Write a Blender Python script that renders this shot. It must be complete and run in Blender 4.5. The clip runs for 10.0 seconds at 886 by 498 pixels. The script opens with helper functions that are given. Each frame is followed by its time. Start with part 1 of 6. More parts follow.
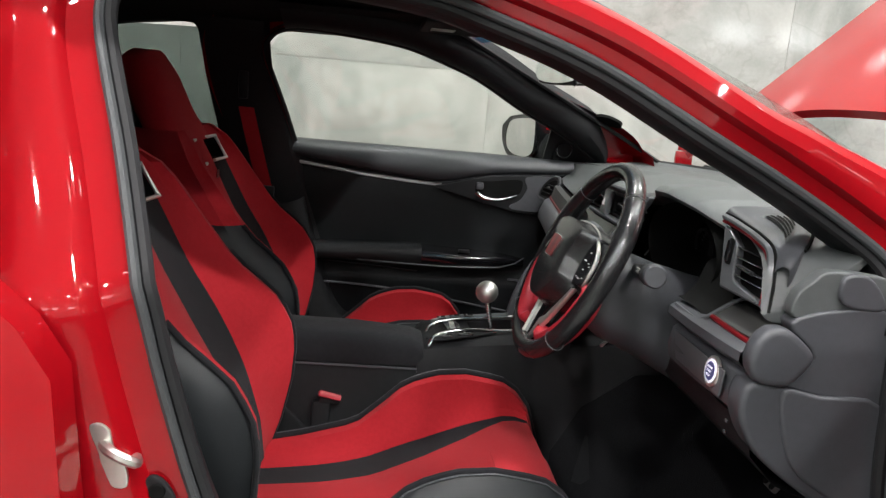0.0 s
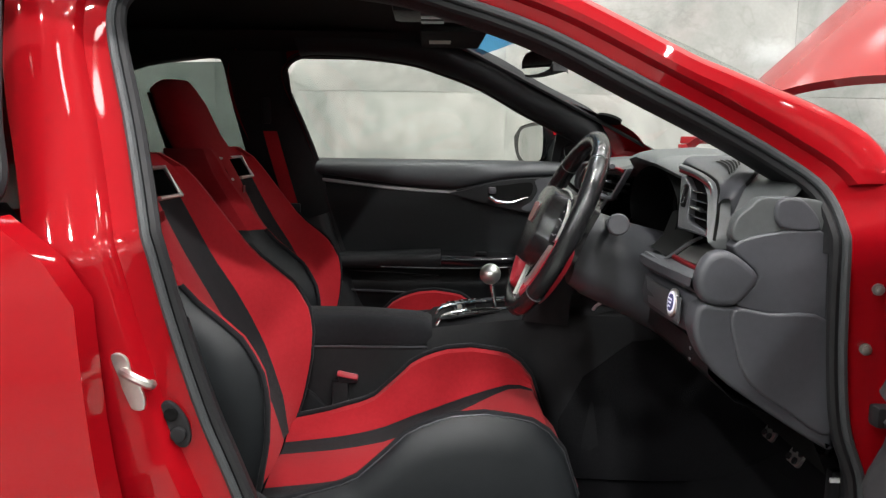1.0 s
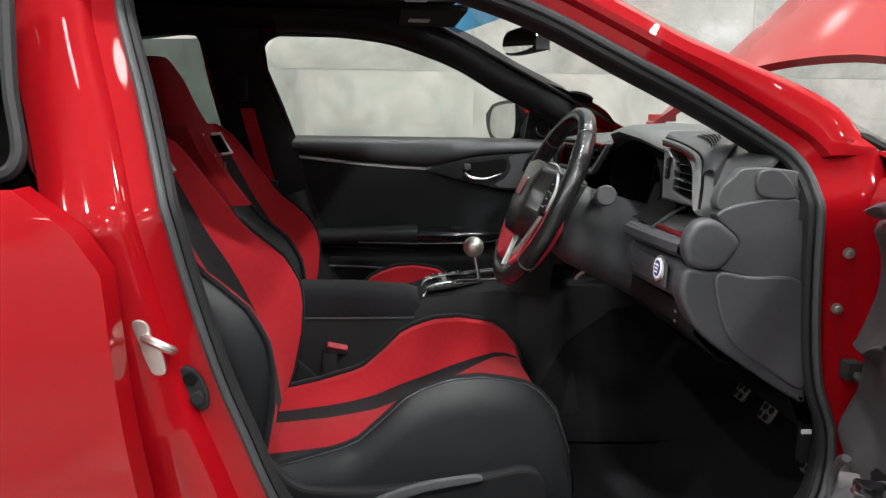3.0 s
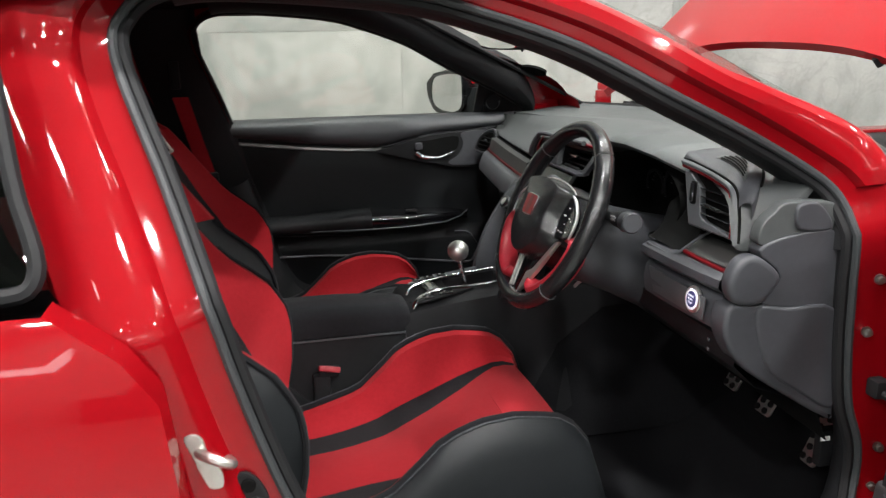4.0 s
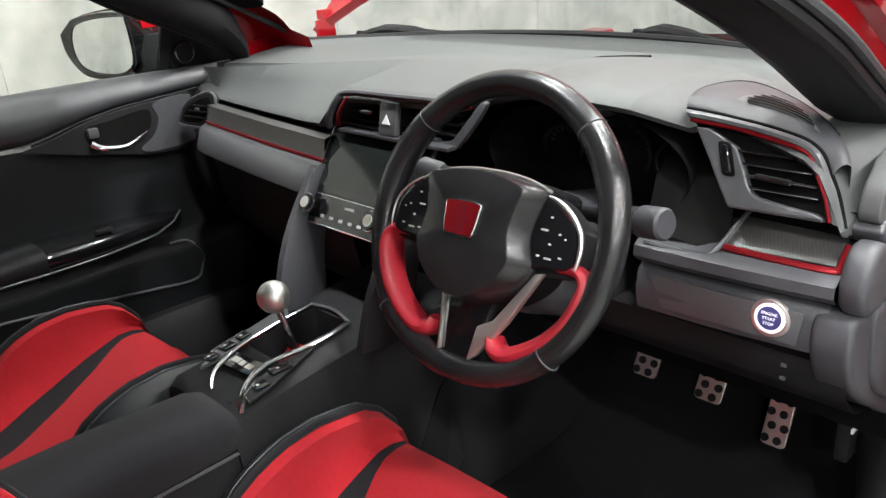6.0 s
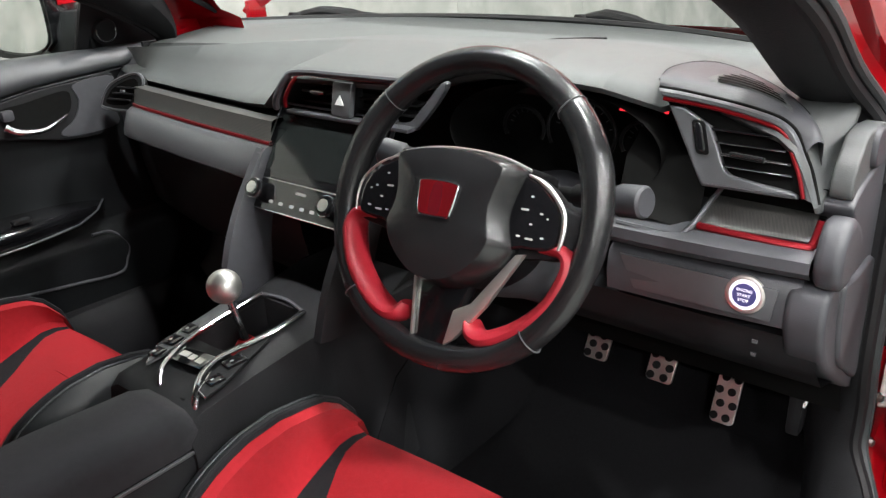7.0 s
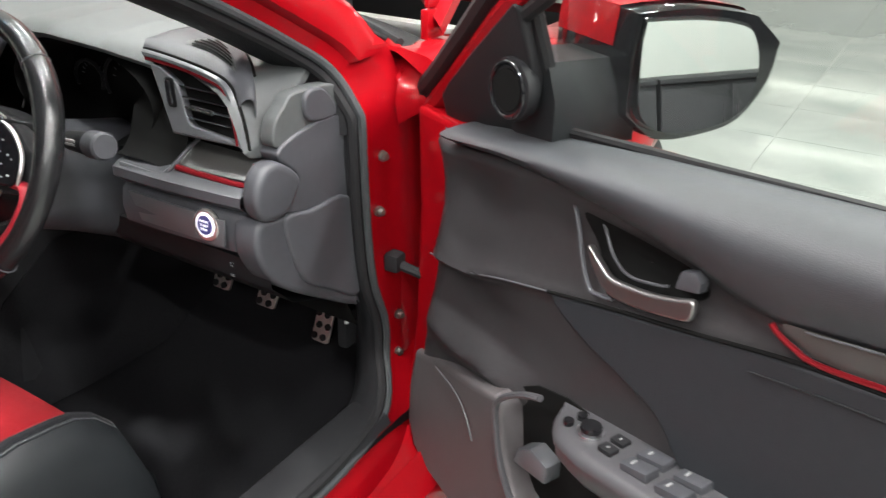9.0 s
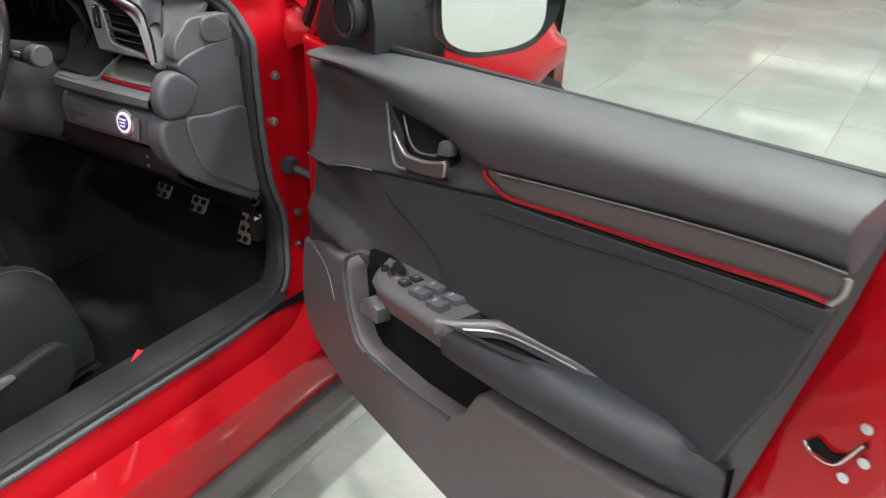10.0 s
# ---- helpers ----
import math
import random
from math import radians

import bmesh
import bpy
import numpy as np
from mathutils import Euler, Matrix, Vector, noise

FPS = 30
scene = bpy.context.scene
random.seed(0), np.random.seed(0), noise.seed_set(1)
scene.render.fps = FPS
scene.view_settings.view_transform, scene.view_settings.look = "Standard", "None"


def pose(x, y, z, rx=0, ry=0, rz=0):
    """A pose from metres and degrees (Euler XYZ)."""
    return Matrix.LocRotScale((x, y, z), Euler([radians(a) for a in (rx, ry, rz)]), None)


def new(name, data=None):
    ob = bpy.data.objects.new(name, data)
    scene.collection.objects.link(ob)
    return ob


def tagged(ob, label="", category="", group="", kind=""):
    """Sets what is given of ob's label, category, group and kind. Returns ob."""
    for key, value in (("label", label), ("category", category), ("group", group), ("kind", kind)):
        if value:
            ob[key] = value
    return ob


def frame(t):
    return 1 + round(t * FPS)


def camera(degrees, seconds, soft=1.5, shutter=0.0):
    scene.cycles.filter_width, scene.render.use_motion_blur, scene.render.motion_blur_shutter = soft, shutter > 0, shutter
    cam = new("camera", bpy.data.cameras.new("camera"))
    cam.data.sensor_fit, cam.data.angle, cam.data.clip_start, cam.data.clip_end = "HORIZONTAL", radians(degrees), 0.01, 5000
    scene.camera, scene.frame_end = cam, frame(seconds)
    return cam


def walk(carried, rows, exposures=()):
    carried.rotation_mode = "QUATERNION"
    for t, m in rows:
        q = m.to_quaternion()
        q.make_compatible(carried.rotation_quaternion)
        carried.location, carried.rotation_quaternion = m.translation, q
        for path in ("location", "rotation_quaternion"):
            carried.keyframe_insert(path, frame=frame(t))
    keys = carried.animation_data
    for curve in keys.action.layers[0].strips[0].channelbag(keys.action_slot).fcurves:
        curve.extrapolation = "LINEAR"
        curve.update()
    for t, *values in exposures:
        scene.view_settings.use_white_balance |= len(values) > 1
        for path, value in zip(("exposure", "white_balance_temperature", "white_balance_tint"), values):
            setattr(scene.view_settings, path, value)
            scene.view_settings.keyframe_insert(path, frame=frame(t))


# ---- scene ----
cam = camera(58.3, 10.0, soft=1.3, shutter=0.22)
METRES, EYE, TILT, LEAN, TURN = 2.5, 1.13, -11.5, -5.0, -4.3
ROWS = [
    (0.0, 0.0, 0.0, 0.0, -0.0, 0.0, -0.0),
    (0.5, 0.0403, -0.0196, -0.0285, 2.87, 2.37, 2.21),
    (1.0, 0.0446, -0.0481, -0.0555, 4.11, 3.56, 3.47),
    (1.5, 0.0553, -0.0593, -0.0782, 3.67, 4.64, 3.58),
    (2.0, 0.0512, -0.0627, -0.0858, 3.6, 4.69, 3.83),
    (2.5, 0.0491, -0.065, -0.0842, 2.91, 4.31, 3.96),
    (4.0, -0.0634, -0.0367, 0.0257, -7.67, -4.74, 7.53),
    (4.5, -0.064, 0.0495, 0.0566, -14.59, -7.11, 11.91),
    (5.0, -0.0852, 0.1361, 0.0739, -24.27, -10.89, 14.71),
    (6.5, -0.1402, 0.2752, 0.0857, -43.14, -17.49, 14.56),
    (7.0, -0.144, 0.2787, 0.0854, -45.7, -18.38, 13.99),
    (7.5, -0.1402, 0.2639, 0.0825, -47.65, -19.05, 13.11),
    (8.0, -0.1177, 0.2141, 0.081, -49.65, -20.55, 12.36),
    (8.5, -0.0895, 0.151, 0.0723, -51.85, -22.32, 11.46),
    (9.0, -0.0688, 0.0865, 0.0607, -53.34, -23.74, 10.85),
    (9.5, -0.0946, 0.019, 0.0495, -53.95, -24.89, 10.08),
    (10.0, -0.1131, -0.0568, 0.0448, -52.56, -25.55, 9.85),
]
walk(cam, [(t, pose(-0.324, -1.605, EYE, TILT, LEAN, TURN) @ pose(METRES * x, METRES * y, METRES * z, 90 + pitch, roll, yaw)) for t, x, y, z, yaw, pitch, roll in ROWS],
     [(0, -.18), (1, -.18), (2, -.2), (2.7, -.26), (3.8, -.24), (4.5, -.05), (5, .15), (6.5, .46), (7.5, .43), (8.5, .38), (9, .38), (9.5, .33), (10, .22)])

# ---- world, lights, exposure ----
world = bpy.data.worlds.new("world")
scene.world = world
world.use_nodes = True
world.node_tree.nodes["Background"].inputs[0].default_value = (0.80, 0.84, 0.80, 1)
world.node_tree.nodes["Background"].inputs[1].default_value = 0.25


def lamp(x, y, z, size, watts):
    data = bpy.data.lights.new("ceiling_lamp_light", "AREA")
    data.shape, data.size, data.energy = "DISK", size, watts
    data.color = (1.0, 0.99, 0.975)
    ob = new("ceiling_lamp_light", data)
    ob.matrix_world = pose(x, y, z)
    return ob


# ---- materials ----
MATS = {}


def material(name, color, rough=0.5, metal=0.0, coat=0.0, var=0.12, scale=40.0, bump=0.0, bump_scale=400.0,
             spec=0.5, big=3.0, sheen=0.0, transmission=0.0, ior=1.45, emit=0.0, rvar=0.08):
    m = bpy.data.materials.new(name)
    m.use_nodes = True
    nt = m.node_tree
    b = nt.nodes["Principled BSDF"]
    b.inputs["Roughness"].default_value = rough
    b.inputs["Metallic"].default_value = metal
    b.inputs["Coat Weight"].default_value = coat
    b.inputs["Coat Roughness"].default_value = 0.04
    b.inputs["Specular IOR Level"].default_value = spec
    b.inputs["Sheen Weight"].default_value = sheen
    b.inputs["Transmission Weight"].default_value = transmission
    b.inputs["IOR"].default_value = ior
    b.inputs["Base Color"].default_value = (*color, 1)
    if emit:
        b.inputs["Emission Color"].default_value = (*color, 1)
        b.inputs["Emission Strength"].default_value = emit
    tc = nt.nodes.new("ShaderNodeNewGeometry")
    if var:
        n1 = nt.nodes.new("ShaderNodeTexNoise")
        n1.inputs["Scale"].default_value, n1.inputs["Detail"].default_value = scale, 5
        n2 = nt.nodes.new("ShaderNodeTexNoise")
        n2.inputs["Scale"].default_value, n2.inputs["Detail"].default_value = big, 4
        nt.links.new(tc.outputs["Position"], n1.inputs["Vector"])
        nt.links.new(tc.outputs["Position"], n2.inputs["Vector"])
        mix = nt.nodes.new("ShaderNodeMath")
        mix.operation = "ADD"
        nt.links.new(n1.outputs["Fac"], mix.inputs[0])
        nt.links.new(n2.outputs["Fac"], mix.inputs[1])
        ramp = nt.nodes.new("ShaderNodeMapRange")
        ramp.inputs["From Min"].default_value, ramp.inputs["From Max"].default_value = 0.6, 1.4
        ramp.inputs["To Min"].default_value, ramp.inputs["To Max"].default_value = 1 - var, 1 + var
        nt.links.new(mix.outputs[0], ramp.inputs["Value"])
        mul = nt.nodes.new("ShaderNodeVectorMath")
        mul.operation = "SCALE"
        mul.inputs[0].default_value = color
        nt.links.new(ramp.outputs["Result"], mul.inputs["Scale"])
        nt.links.new(mul.outputs["Vector"], b.inputs["Base Color"])
        if rvar:
            rr = nt.nodes.new("ShaderNodeMapRange")
            rr.inputs["To Min"].default_value, rr.inputs["To Max"].default_value = max(0.02, rough - rvar), min(1, rough + rvar)
            nt.links.new(n2.outputs["Fac"], rr.inputs["Value"])
            nt.links.new(rr.outputs["Result"], b.inputs["Roughness"])
    if bump:
        n3 = nt.nodes.new("ShaderNodeTexNoise")
        n3.inputs["Scale"].default_value, n3.inputs["Detail"].default_value = bump_scale, 3
        nt.links.new(tc.outputs["Position"], n3.inputs["Vector"])
        bp = nt.nodes.new("ShaderNodeBump")
        bp.inputs["Strength"].default_value, bp.inputs["Distance"].default_value = bump, 0.002
        nt.links.new(n3.outputs["Fac"], bp.inputs["Height"])
        nt.links.new(bp.outputs["Normal"], b.inputs["Normal"])
    MATS[name] = m
    return m


RED = material("red_paint", (0.230, 0.0014, 0.0045), 0.5, coat=0.7, var=0.03, spec=0.05, rvar=0.02)
REDCLOTH = material("red_suede", (0.36, 0.016, 0.023), 0.9, var=0.12, scale=150, bump=0.5, bump_scale=900, sheen=0.05, spec=0.12, big=9.0)
BLACKCLOTH = material("black_suede", (0.013, 0.013, 0.015), 0.92, var=0.2, scale=120, bump=0.5, bump_scale=900, sheen=0.06, spec=0.15)
LEATHER = material("black_leather", (0.0115, 0.013, 0.0145), 0.42, var=0.15, scale=60, bump=0.18, bump_scale=700, spec=0.30)
RIMLEATHER = material("rim_leather", (0.012, 0.012, 0.013), 0.25, var=0.15, scale=60, bump=0.10, bump_scale=700, spec=0.6)
REDLEATHER = material("red_leather", (0.30, 0.014, 0.024), 0.45, var=0.1, scale=60, bump=0.25, bump_scale=600)
DASH = material("dash_soft_plastic", (0.062, 0.066, 0.067), 0.50, var=0.12, scale=90, bump=0.26, bump_scale=750)
DASHLO = material("dash_hard_plastic", (0.044, 0.045, 0.051), 0.46, var=0.12, scale=90, bump=0.18, bump_scale=650)
BLACKPL = material("black_plastic", (0.013, 0.0132, 0.0145), 0.5, var=0.15, scale=80, bump=0.3, bump_scale=600, spec=0.2)
DOORBLACK = material("door_black_plastic", (0.009, 0.010, 0.011), 0.5, var=0.15, scale=80, bump=0.15, bump_scale=600, spec=0.22)
INSERT = material("door_insert_hide", (0.017, 0.019, 0.022), 0.5, var=0.12, scale=90, bump=0.25, bump_scale=750, spec=0.3)
DOORPAD = material("door_soft_plastic", (0.034, 0.036, 0.040), 0.45, var=0.12, scale=90, bump=0.18, bump_scale=750)
DOORDARK = material("door_dark_plastic", (0.028, 0.0265, 0.028), 0.42, var=0.15, scale=90, bump=0.18, bump_scale=650, spec=0.35)
SWITCHGREY = material("switch_panel_grey", (0.052, 0.051, 0.055), 0.36, var=0.1, scale=80, bump=0.1, bump_scale=600)
# brownish hard plastic, lightened to hold the light bounced off the floor
DOORHARD = material("door_hard_plastic_bounce", (0.064, 0.058, 0.060), 0.50, var=0.14, scale=90, bump=0.2, bump_scale=650)
GREYPL = material("grey_plastic", (0.070, 0.072, 0.078), 0.30, var=0.1, scale=80, bump=0.12, bump_scale=600)
GLOSSBLK = material("gloss_black", (0.006, 0.006, 0.007), 0.12, var=0.1, coat=0.5)
# near-black that carries the shade of hollows and gaps; also on matt black parts
DEEP = material("hollow_shade_and_matt_black", (0.005, 0.005, 0.005), 0.8, var=0.1, spec=0.08)
CARPET = material("black_carpet", (0.0105, 0.0105, 0.0118), 0.95, var=0.3, scale=200, bump=0.8, bump_scale=700, spec=0.1)
HEADLINER = material("black_headliner", (0.018, 0.018, 0.018), 0.95, var=0.2, scale=150, bump=0.4, bump_scale=900, spec=0.1)
RUBBER = material("black_rubber", (0.012, 0.012, 0.013), 0.55, var=0.15, spec=0.25)
SEALGREY = material("grey_seal_cloth", (0.030, 0.033, 0.035), 0.5, var=0.15, bump=0.4, bump_scale=900)
CHROME = material("satin_chrome", (0.72, 0.72, 0.74), 0.2, metal=1.0, var=0.05)
DARKCHROME = material("dark_chrome", (0.16, 0.16, 0.17), 0.18, metal=1.0, var=0.05)
SATIN = material("satin_dark_metal", (0.30, 0.29, 0.29), 0.42, metal=1.0, var=0.08)
ALU = material("brushed_aluminium", (0.78, 0.77, 0.74), 0.42, metal=1.0, var=0.08)
STEEL = material("zinc_steel", (0.72, 0.70, 0.66), 0.40, metal=1.0, var=0.15, scale=90)
BOLT = material("dull_bolt_steel", (0.30, 0.29, 0.27), 0.4, metal=1.0, var=0.15, scale=90)
REDALU = material("red_anodised", (0.23, 0.010, 0.016), 0.3, metal=0.6, var=0.05)
SCREEN = material("screen_glass", (0.012, 0.014, 0.014), 0.06, var=0.02)
WHITEPL = material("white_print", (0.75, 0.75, 0.75), 0.5, var=0.02)
GREYPRINT = material("grey_print", (0.30, 0.30, 0.30), 0.5, var=0.02)
MIRROR = material("mirror_glass", (0.86, 0.88, 0.87), 0.015, metal=1.0, var=0.0)
LITRING = material("lit_start_ring", (0.86, 0.84, 0.98), 0.3, var=0, emit=0.28)
LITRED = material("lit_red_gauge", (1.0, 0.03, 0.05), 0.4, var=0, emit=1.0)
LITBLUE = material("start_button_blue", (0.04, 0.04, 0.13), 0.3, var=0, emit=0.12)
LAMPGLOW = material("lamp_diffuser", (1.0, 0.98, 0.96), 0.4, var=0, emit=30.0)
STRIPGLOW = material("light_strip", (1.0, 1.0, 0.90), 0.4, var=0, emit=5.0)
DAYLIGHT = material("bright_window", (0.95, 0.98, 1.0), 0.4, var=0, emit=8.0)
GREYWALL = material("grey_plaster", (0.34, 0.35, 0.335), 0.85, var=0.06, scale=8, bump=0.1, bump_scale=60)
LABELGREY = material("label_paper", (0.32, 0.31, 0.28), 0.6, var=0.05)


def glass(name, tint, rough=0.0):
    """Thin pane: mostly clear, with a mirror gloss that grows at grazing angles."""
    m = bpy.data.materials.new(name)
    m.use_nodes = True
    nt = m.node_tree
    nt.nodes.remove(nt.nodes["Principled BSDF"])
    tr, gl = nt.nodes.new("ShaderNodeBsdfTransparent"), nt.nodes.new("ShaderNodeBsdfGlossy")
    tr.inputs["Color"].default_value, gl.inputs["Roughness"].default_value = (*tint, 1), rough
    lw, mx = nt.nodes.new("ShaderNodeLayerWeight"), nt.nodes.new("ShaderNodeMixShader")
    pw, ad = nt.nodes.new("ShaderNodeMath"), nt.nodes.new("ShaderNodeMath")
    pw.operation, pw.inputs[1].default_value = "POWER", 4.0
    ad.operation, ad.inputs[1].default_value, ad.inputs[2].default_value = "MULTIPLY_ADD", 0.55, 0.045
    nt.links.new(lw.outputs["Facing"], pw.inputs[0])
    nt.links.new(pw.outputs[0], ad.inputs[0])
    nt.links.new(ad.outputs[0], mx.inputs[0])
    nt.links.new(tr.outputs[0], mx.inputs[1])
    nt.links.new(gl.outputs[0], mx.inputs[2])
    nt.links.new(mx.outputs[0], nt.nodes["Material Output"].inputs["Surface"])
    return m


GLASS = glass("clear_glass", (0.93, 0.96, 0.94))
GLASSDARK = glass("tinted_glass", (0.42, 0.47, 0.45))
GLASSBLUE = glass("blue_shade_band", (0.10, 0.36, 0.62))


def carbon():
    m = material("carbon_weave", (0.05, 0.05, 0.052), 0.38, var=0)
    nt, b = m.node_tree, m.node_tree.nodes["Principled BSDF"]
    g, ck = nt.nodes.new("ShaderNodeNewGeometry"), nt.nodes.new("ShaderNodeTexChecker")
    mp = nt.nodes.new("ShaderNodeMapping")
    mp.inputs["Rotation"].default_value = (0.6, 0.7, 0.8)
    ck.inputs["Scale"].default_value = 760
    ck.inputs["Color1"].default_value, ck.inputs["Color2"].default_value = (0.062, 0.060, 0.057, 1), (0.030, 0.030, 0.030, 1)
    nt.links.new(g.outputs["Position"], mp.inputs["Vector"])
    nt.links.new(mp.outputs["Vector"], ck.inputs["Vector"])
    nt.links.new(ck.outputs["Color"], b.inputs["Base Color"])
    return m


CARBON = carbon()


def stone(name, light, dark, rough, scale, veins, bump=0.02):
    """Polished cement-look tile: cloudy patches, fine grain and a few dark veins, a shade apart per tile."""
    m = bpy.data.materials.new(name)
    m.use_nodes = True
    nt, b = m.node_tree, m.node_tree.nodes["Principled BSDF"]
    N, L = nt.nodes.new, nt.links.new
    g, oi = N("ShaderNodeNewGeometry"), N("ShaderNodeObjectInfo")
    off = N("ShaderNodeVectorMath")
    off.operation = "MULTIPLY_ADD"
    comb = N("ShaderNodeCombineXYZ")
    for k in range(3):
        L(oi.outputs["Random"], comb.inputs[k])
    off.inputs[1].default_value = (17, 31, 23)
    L(comb.outputs[0], off.inputs[0])
    L(g.outputs["Position"], off.inputs[2])
    n1, n2, n3 = N("ShaderNodeTexNoise"), N("ShaderNodeTexNoise"), N("ShaderNodeTexNoise")
    for n, s, d, w in ((n1, scale, 6, 0.6), (n2, scale * 0.35, 3, 1.2), (n3, scale * 26, 4, 0)):
        n.inputs["Scale"].default_value, n.inputs["Detail"].default_value, n.inputs["Distortion"].default_value = s, d, w
        n.inputs["Roughness"].default_value = 0.6
        L(off.outputs[0], n.inputs["Vector"])
    add = N("ShaderNodeMath")
    add.operation = "ADD"
    L(n1.outputs["Fac"], add.inputs[0])
    L(n2.outputs["Fac"], add.inputs[1])
    r = N("ShaderNodeMapRange")
    r.inputs["From Min"].default_value, r.inputs["From Max"].default_value = 0.75, 1.25
    L(add.outputs[0], r.inputs["Value"])
    mix = N("ShaderNodeMix")
    mix.data_type = "RGBA"
    mix.inputs[6].default_value, mix.inputs[7].default_value = (*dark, 1), (*light, 1)
    L(r.outputs["Result"], mix.inputs[0])
    v = N("ShaderNodeTexNoise")
    v.inputs["Scale"].default_value, v.inputs["Detail"].default_value, v.inputs["Distortion"].default_value = scale * 0.8, 5, 2.5
    L(off.outputs[0], v.inputs["Vector"])
    va = N("ShaderNodeMath")
    va.operation = "SUBTRACT"
    va.inputs[1].default_value = 0.5
    L(v.outputs["Fac"], va.inputs[0])
    vb = N("ShaderNodeMath")
    vb.operation = "ABSOLUTE"
    L(va.outputs[0], vb.inputs[0])
    vr = N("ShaderNodeMapRange")
    vr.inputs["From Max"].default_value, vr.inputs["To Min"].default_value, vr.inputs["To Max"].default_value = 0.035, 1 - veins, 1.0
    L(vb.outputs[0], vr.inputs["Value"])
    gr = N("ShaderNodeMapRange")
    gr.inputs["To Min"].default_value, gr.inputs["To Max"].default_value = 0.9, 1.1
    L(n3.outputs["Fac"], gr.inputs["Value"])
    mm = N("ShaderNodeMath")
    mm.operation = "MULTIPLY"
    L(vr.outputs["Result"], mm.inputs[0])
    L(gr.outputs["Result"], mm.inputs[1])
    sc = N("ShaderNodeVectorMath")
    sc.operation = "SCALE"
    L(mix.outputs[2], sc.inputs[0])
    L(mm.outputs[0], sc.inputs["Scale"])
    L(sc.outputs["Vector"], b.inputs["Base Color"])
    rr = N("ShaderNodeMapRange")
    rr.inputs["To Min"].default_value, rr.inputs["To Max"].default_value = max(0.02, rough - 0.05), rough + 0.08
    L(n1.outputs["Fac"], rr.inputs["Value"])
    L(rr.outputs["Result"], b.inputs["Roughness"])
    bp = N("ShaderNodeBump")
    bp.inputs["Strength"].default_value, bp.inputs["Distance"].default_value = bump, 0.01
    L(n1.outputs["Fac"], bp.inputs["Height"])
    L(bp.outputs["Normal"], b.inputs["Normal"])
    return m


WALLTILE = stone("wall_tile_cement", (0.42, 0.415, 0.39), (0.20, 0.21, 0.195), 0.055, 2.6, 0.10)
FLOORTILE = stone("floor_tile_cement", (0.29, 0.30, 0.28), (0.18, 0.20, 0.185), 0.08, 1.4, 0.05)
WALLGROUT = material("wall_grout", (0.31, 0.31, 0.29), 0.7, var=0.1)
GROUT = material("grout", (0.26, 0.26, 0.245), 0.8, var=0.1)
PLASTER = material("white_plaster", (0.50, 0.50, 0.49), 0.85, var=0.04, scale=8, bump=0.1, bump_scale=60)
DARKWOOD = material("dark_cabinet", (0.022, 0.022, 0.024), 0.6, var=0.2, spec=0.2)
CEILING = material("grey_ceiling", (0.17, 0.17, 0.165), 0.9, var=0.06, scale=8, bump=0.1, bump_scale=60)


# ---- mesh helpers ----
WORLD_AT = {}


def part(name, me, mat, parent=None, label="", smooth=38):
    """One mesh object under a thing or a part; its origin is moved to its own middle."""
    if isinstance(me, bmesh.types.BMesh):
        bm, me = me, bpy.data.meshes.new(name)
        bm.to_mesh(me)
        bm.free()
    me.name = name
    co = np.empty(len(me.vertices) * 3)
    me.vertices.foreach_get("co", co)
    co = co.reshape(-1, 3)
    c = (co.min(0) + co.max(0)) / 2
    me.vertices.foreach_set("co", (co - c).ravel())
    me.update()
    if smooth:
        me.shade_smooth()
        me.set_sharp_from_angle(angle=radians(smooth))
        for face_ in me.polygons:
            if len(face_.vertices) > 8:
                face_.use_smooth = False
    me.materials.clear()
    me.materials.append(mat)
    ob = new(name, me)
    if parent is not None:
        ob.parent = parent
        ob.location = Vector(c) - WORLD_AT.get(parent.name, Vector((0, 0, 0)))
    else:
        ob.location = Vector(c)
    WORLD_AT[ob.name] = Vector(c)
    if label:
        ob["label"] = label
    return ob


def thing(name, label, category, at=(0, 0, 0), group=""):
    ob = new(name)
    ob.location = at
    WORLD_AT[ob.name] = Vector(at)
    return tagged(ob, label, category, group)


def mesh(verts, faces):
    me = bpy.data.meshes.new("m")
    me.from_pydata([tuple(map(float, v)) for v in verts], [], faces)
    bm = bmesh.new()
    bm.from_mesh(me)
    bmesh.ops.remove_doubles(bm, verts=bm.verts, dist=1e-5)
    bmesh.ops.recalc_face_normals(bm, faces=bm.faces)
    bpy.data.meshes.remove(me)
    return bm


def catmull(pts, n=6, closed=False):
    """A smooth curve through the points."""
    p = [np.array(q, float) for q in pts]
    m = len(p)
    out = []
    for i in range(m if closed else m - 1):
        a, b, c, d = (p[(i - 1) % m], p[i], p[(i + 1) % m], p[(i + 2) % m]) if closed else (p[max(i - 1, 0)], p[i], p[i + 1], p[min(i + 2, m - 1)])
        for k in range(n):
            t = k / n
            out.append(0.5 * (2 * b + (c - a) * t + (2 * a - 5 * b + 4 * c - d) * t * t + (3 * b - a - 3 * c + d) * t ** 3))
    if not closed:
        out.append(p[-1])
    return out


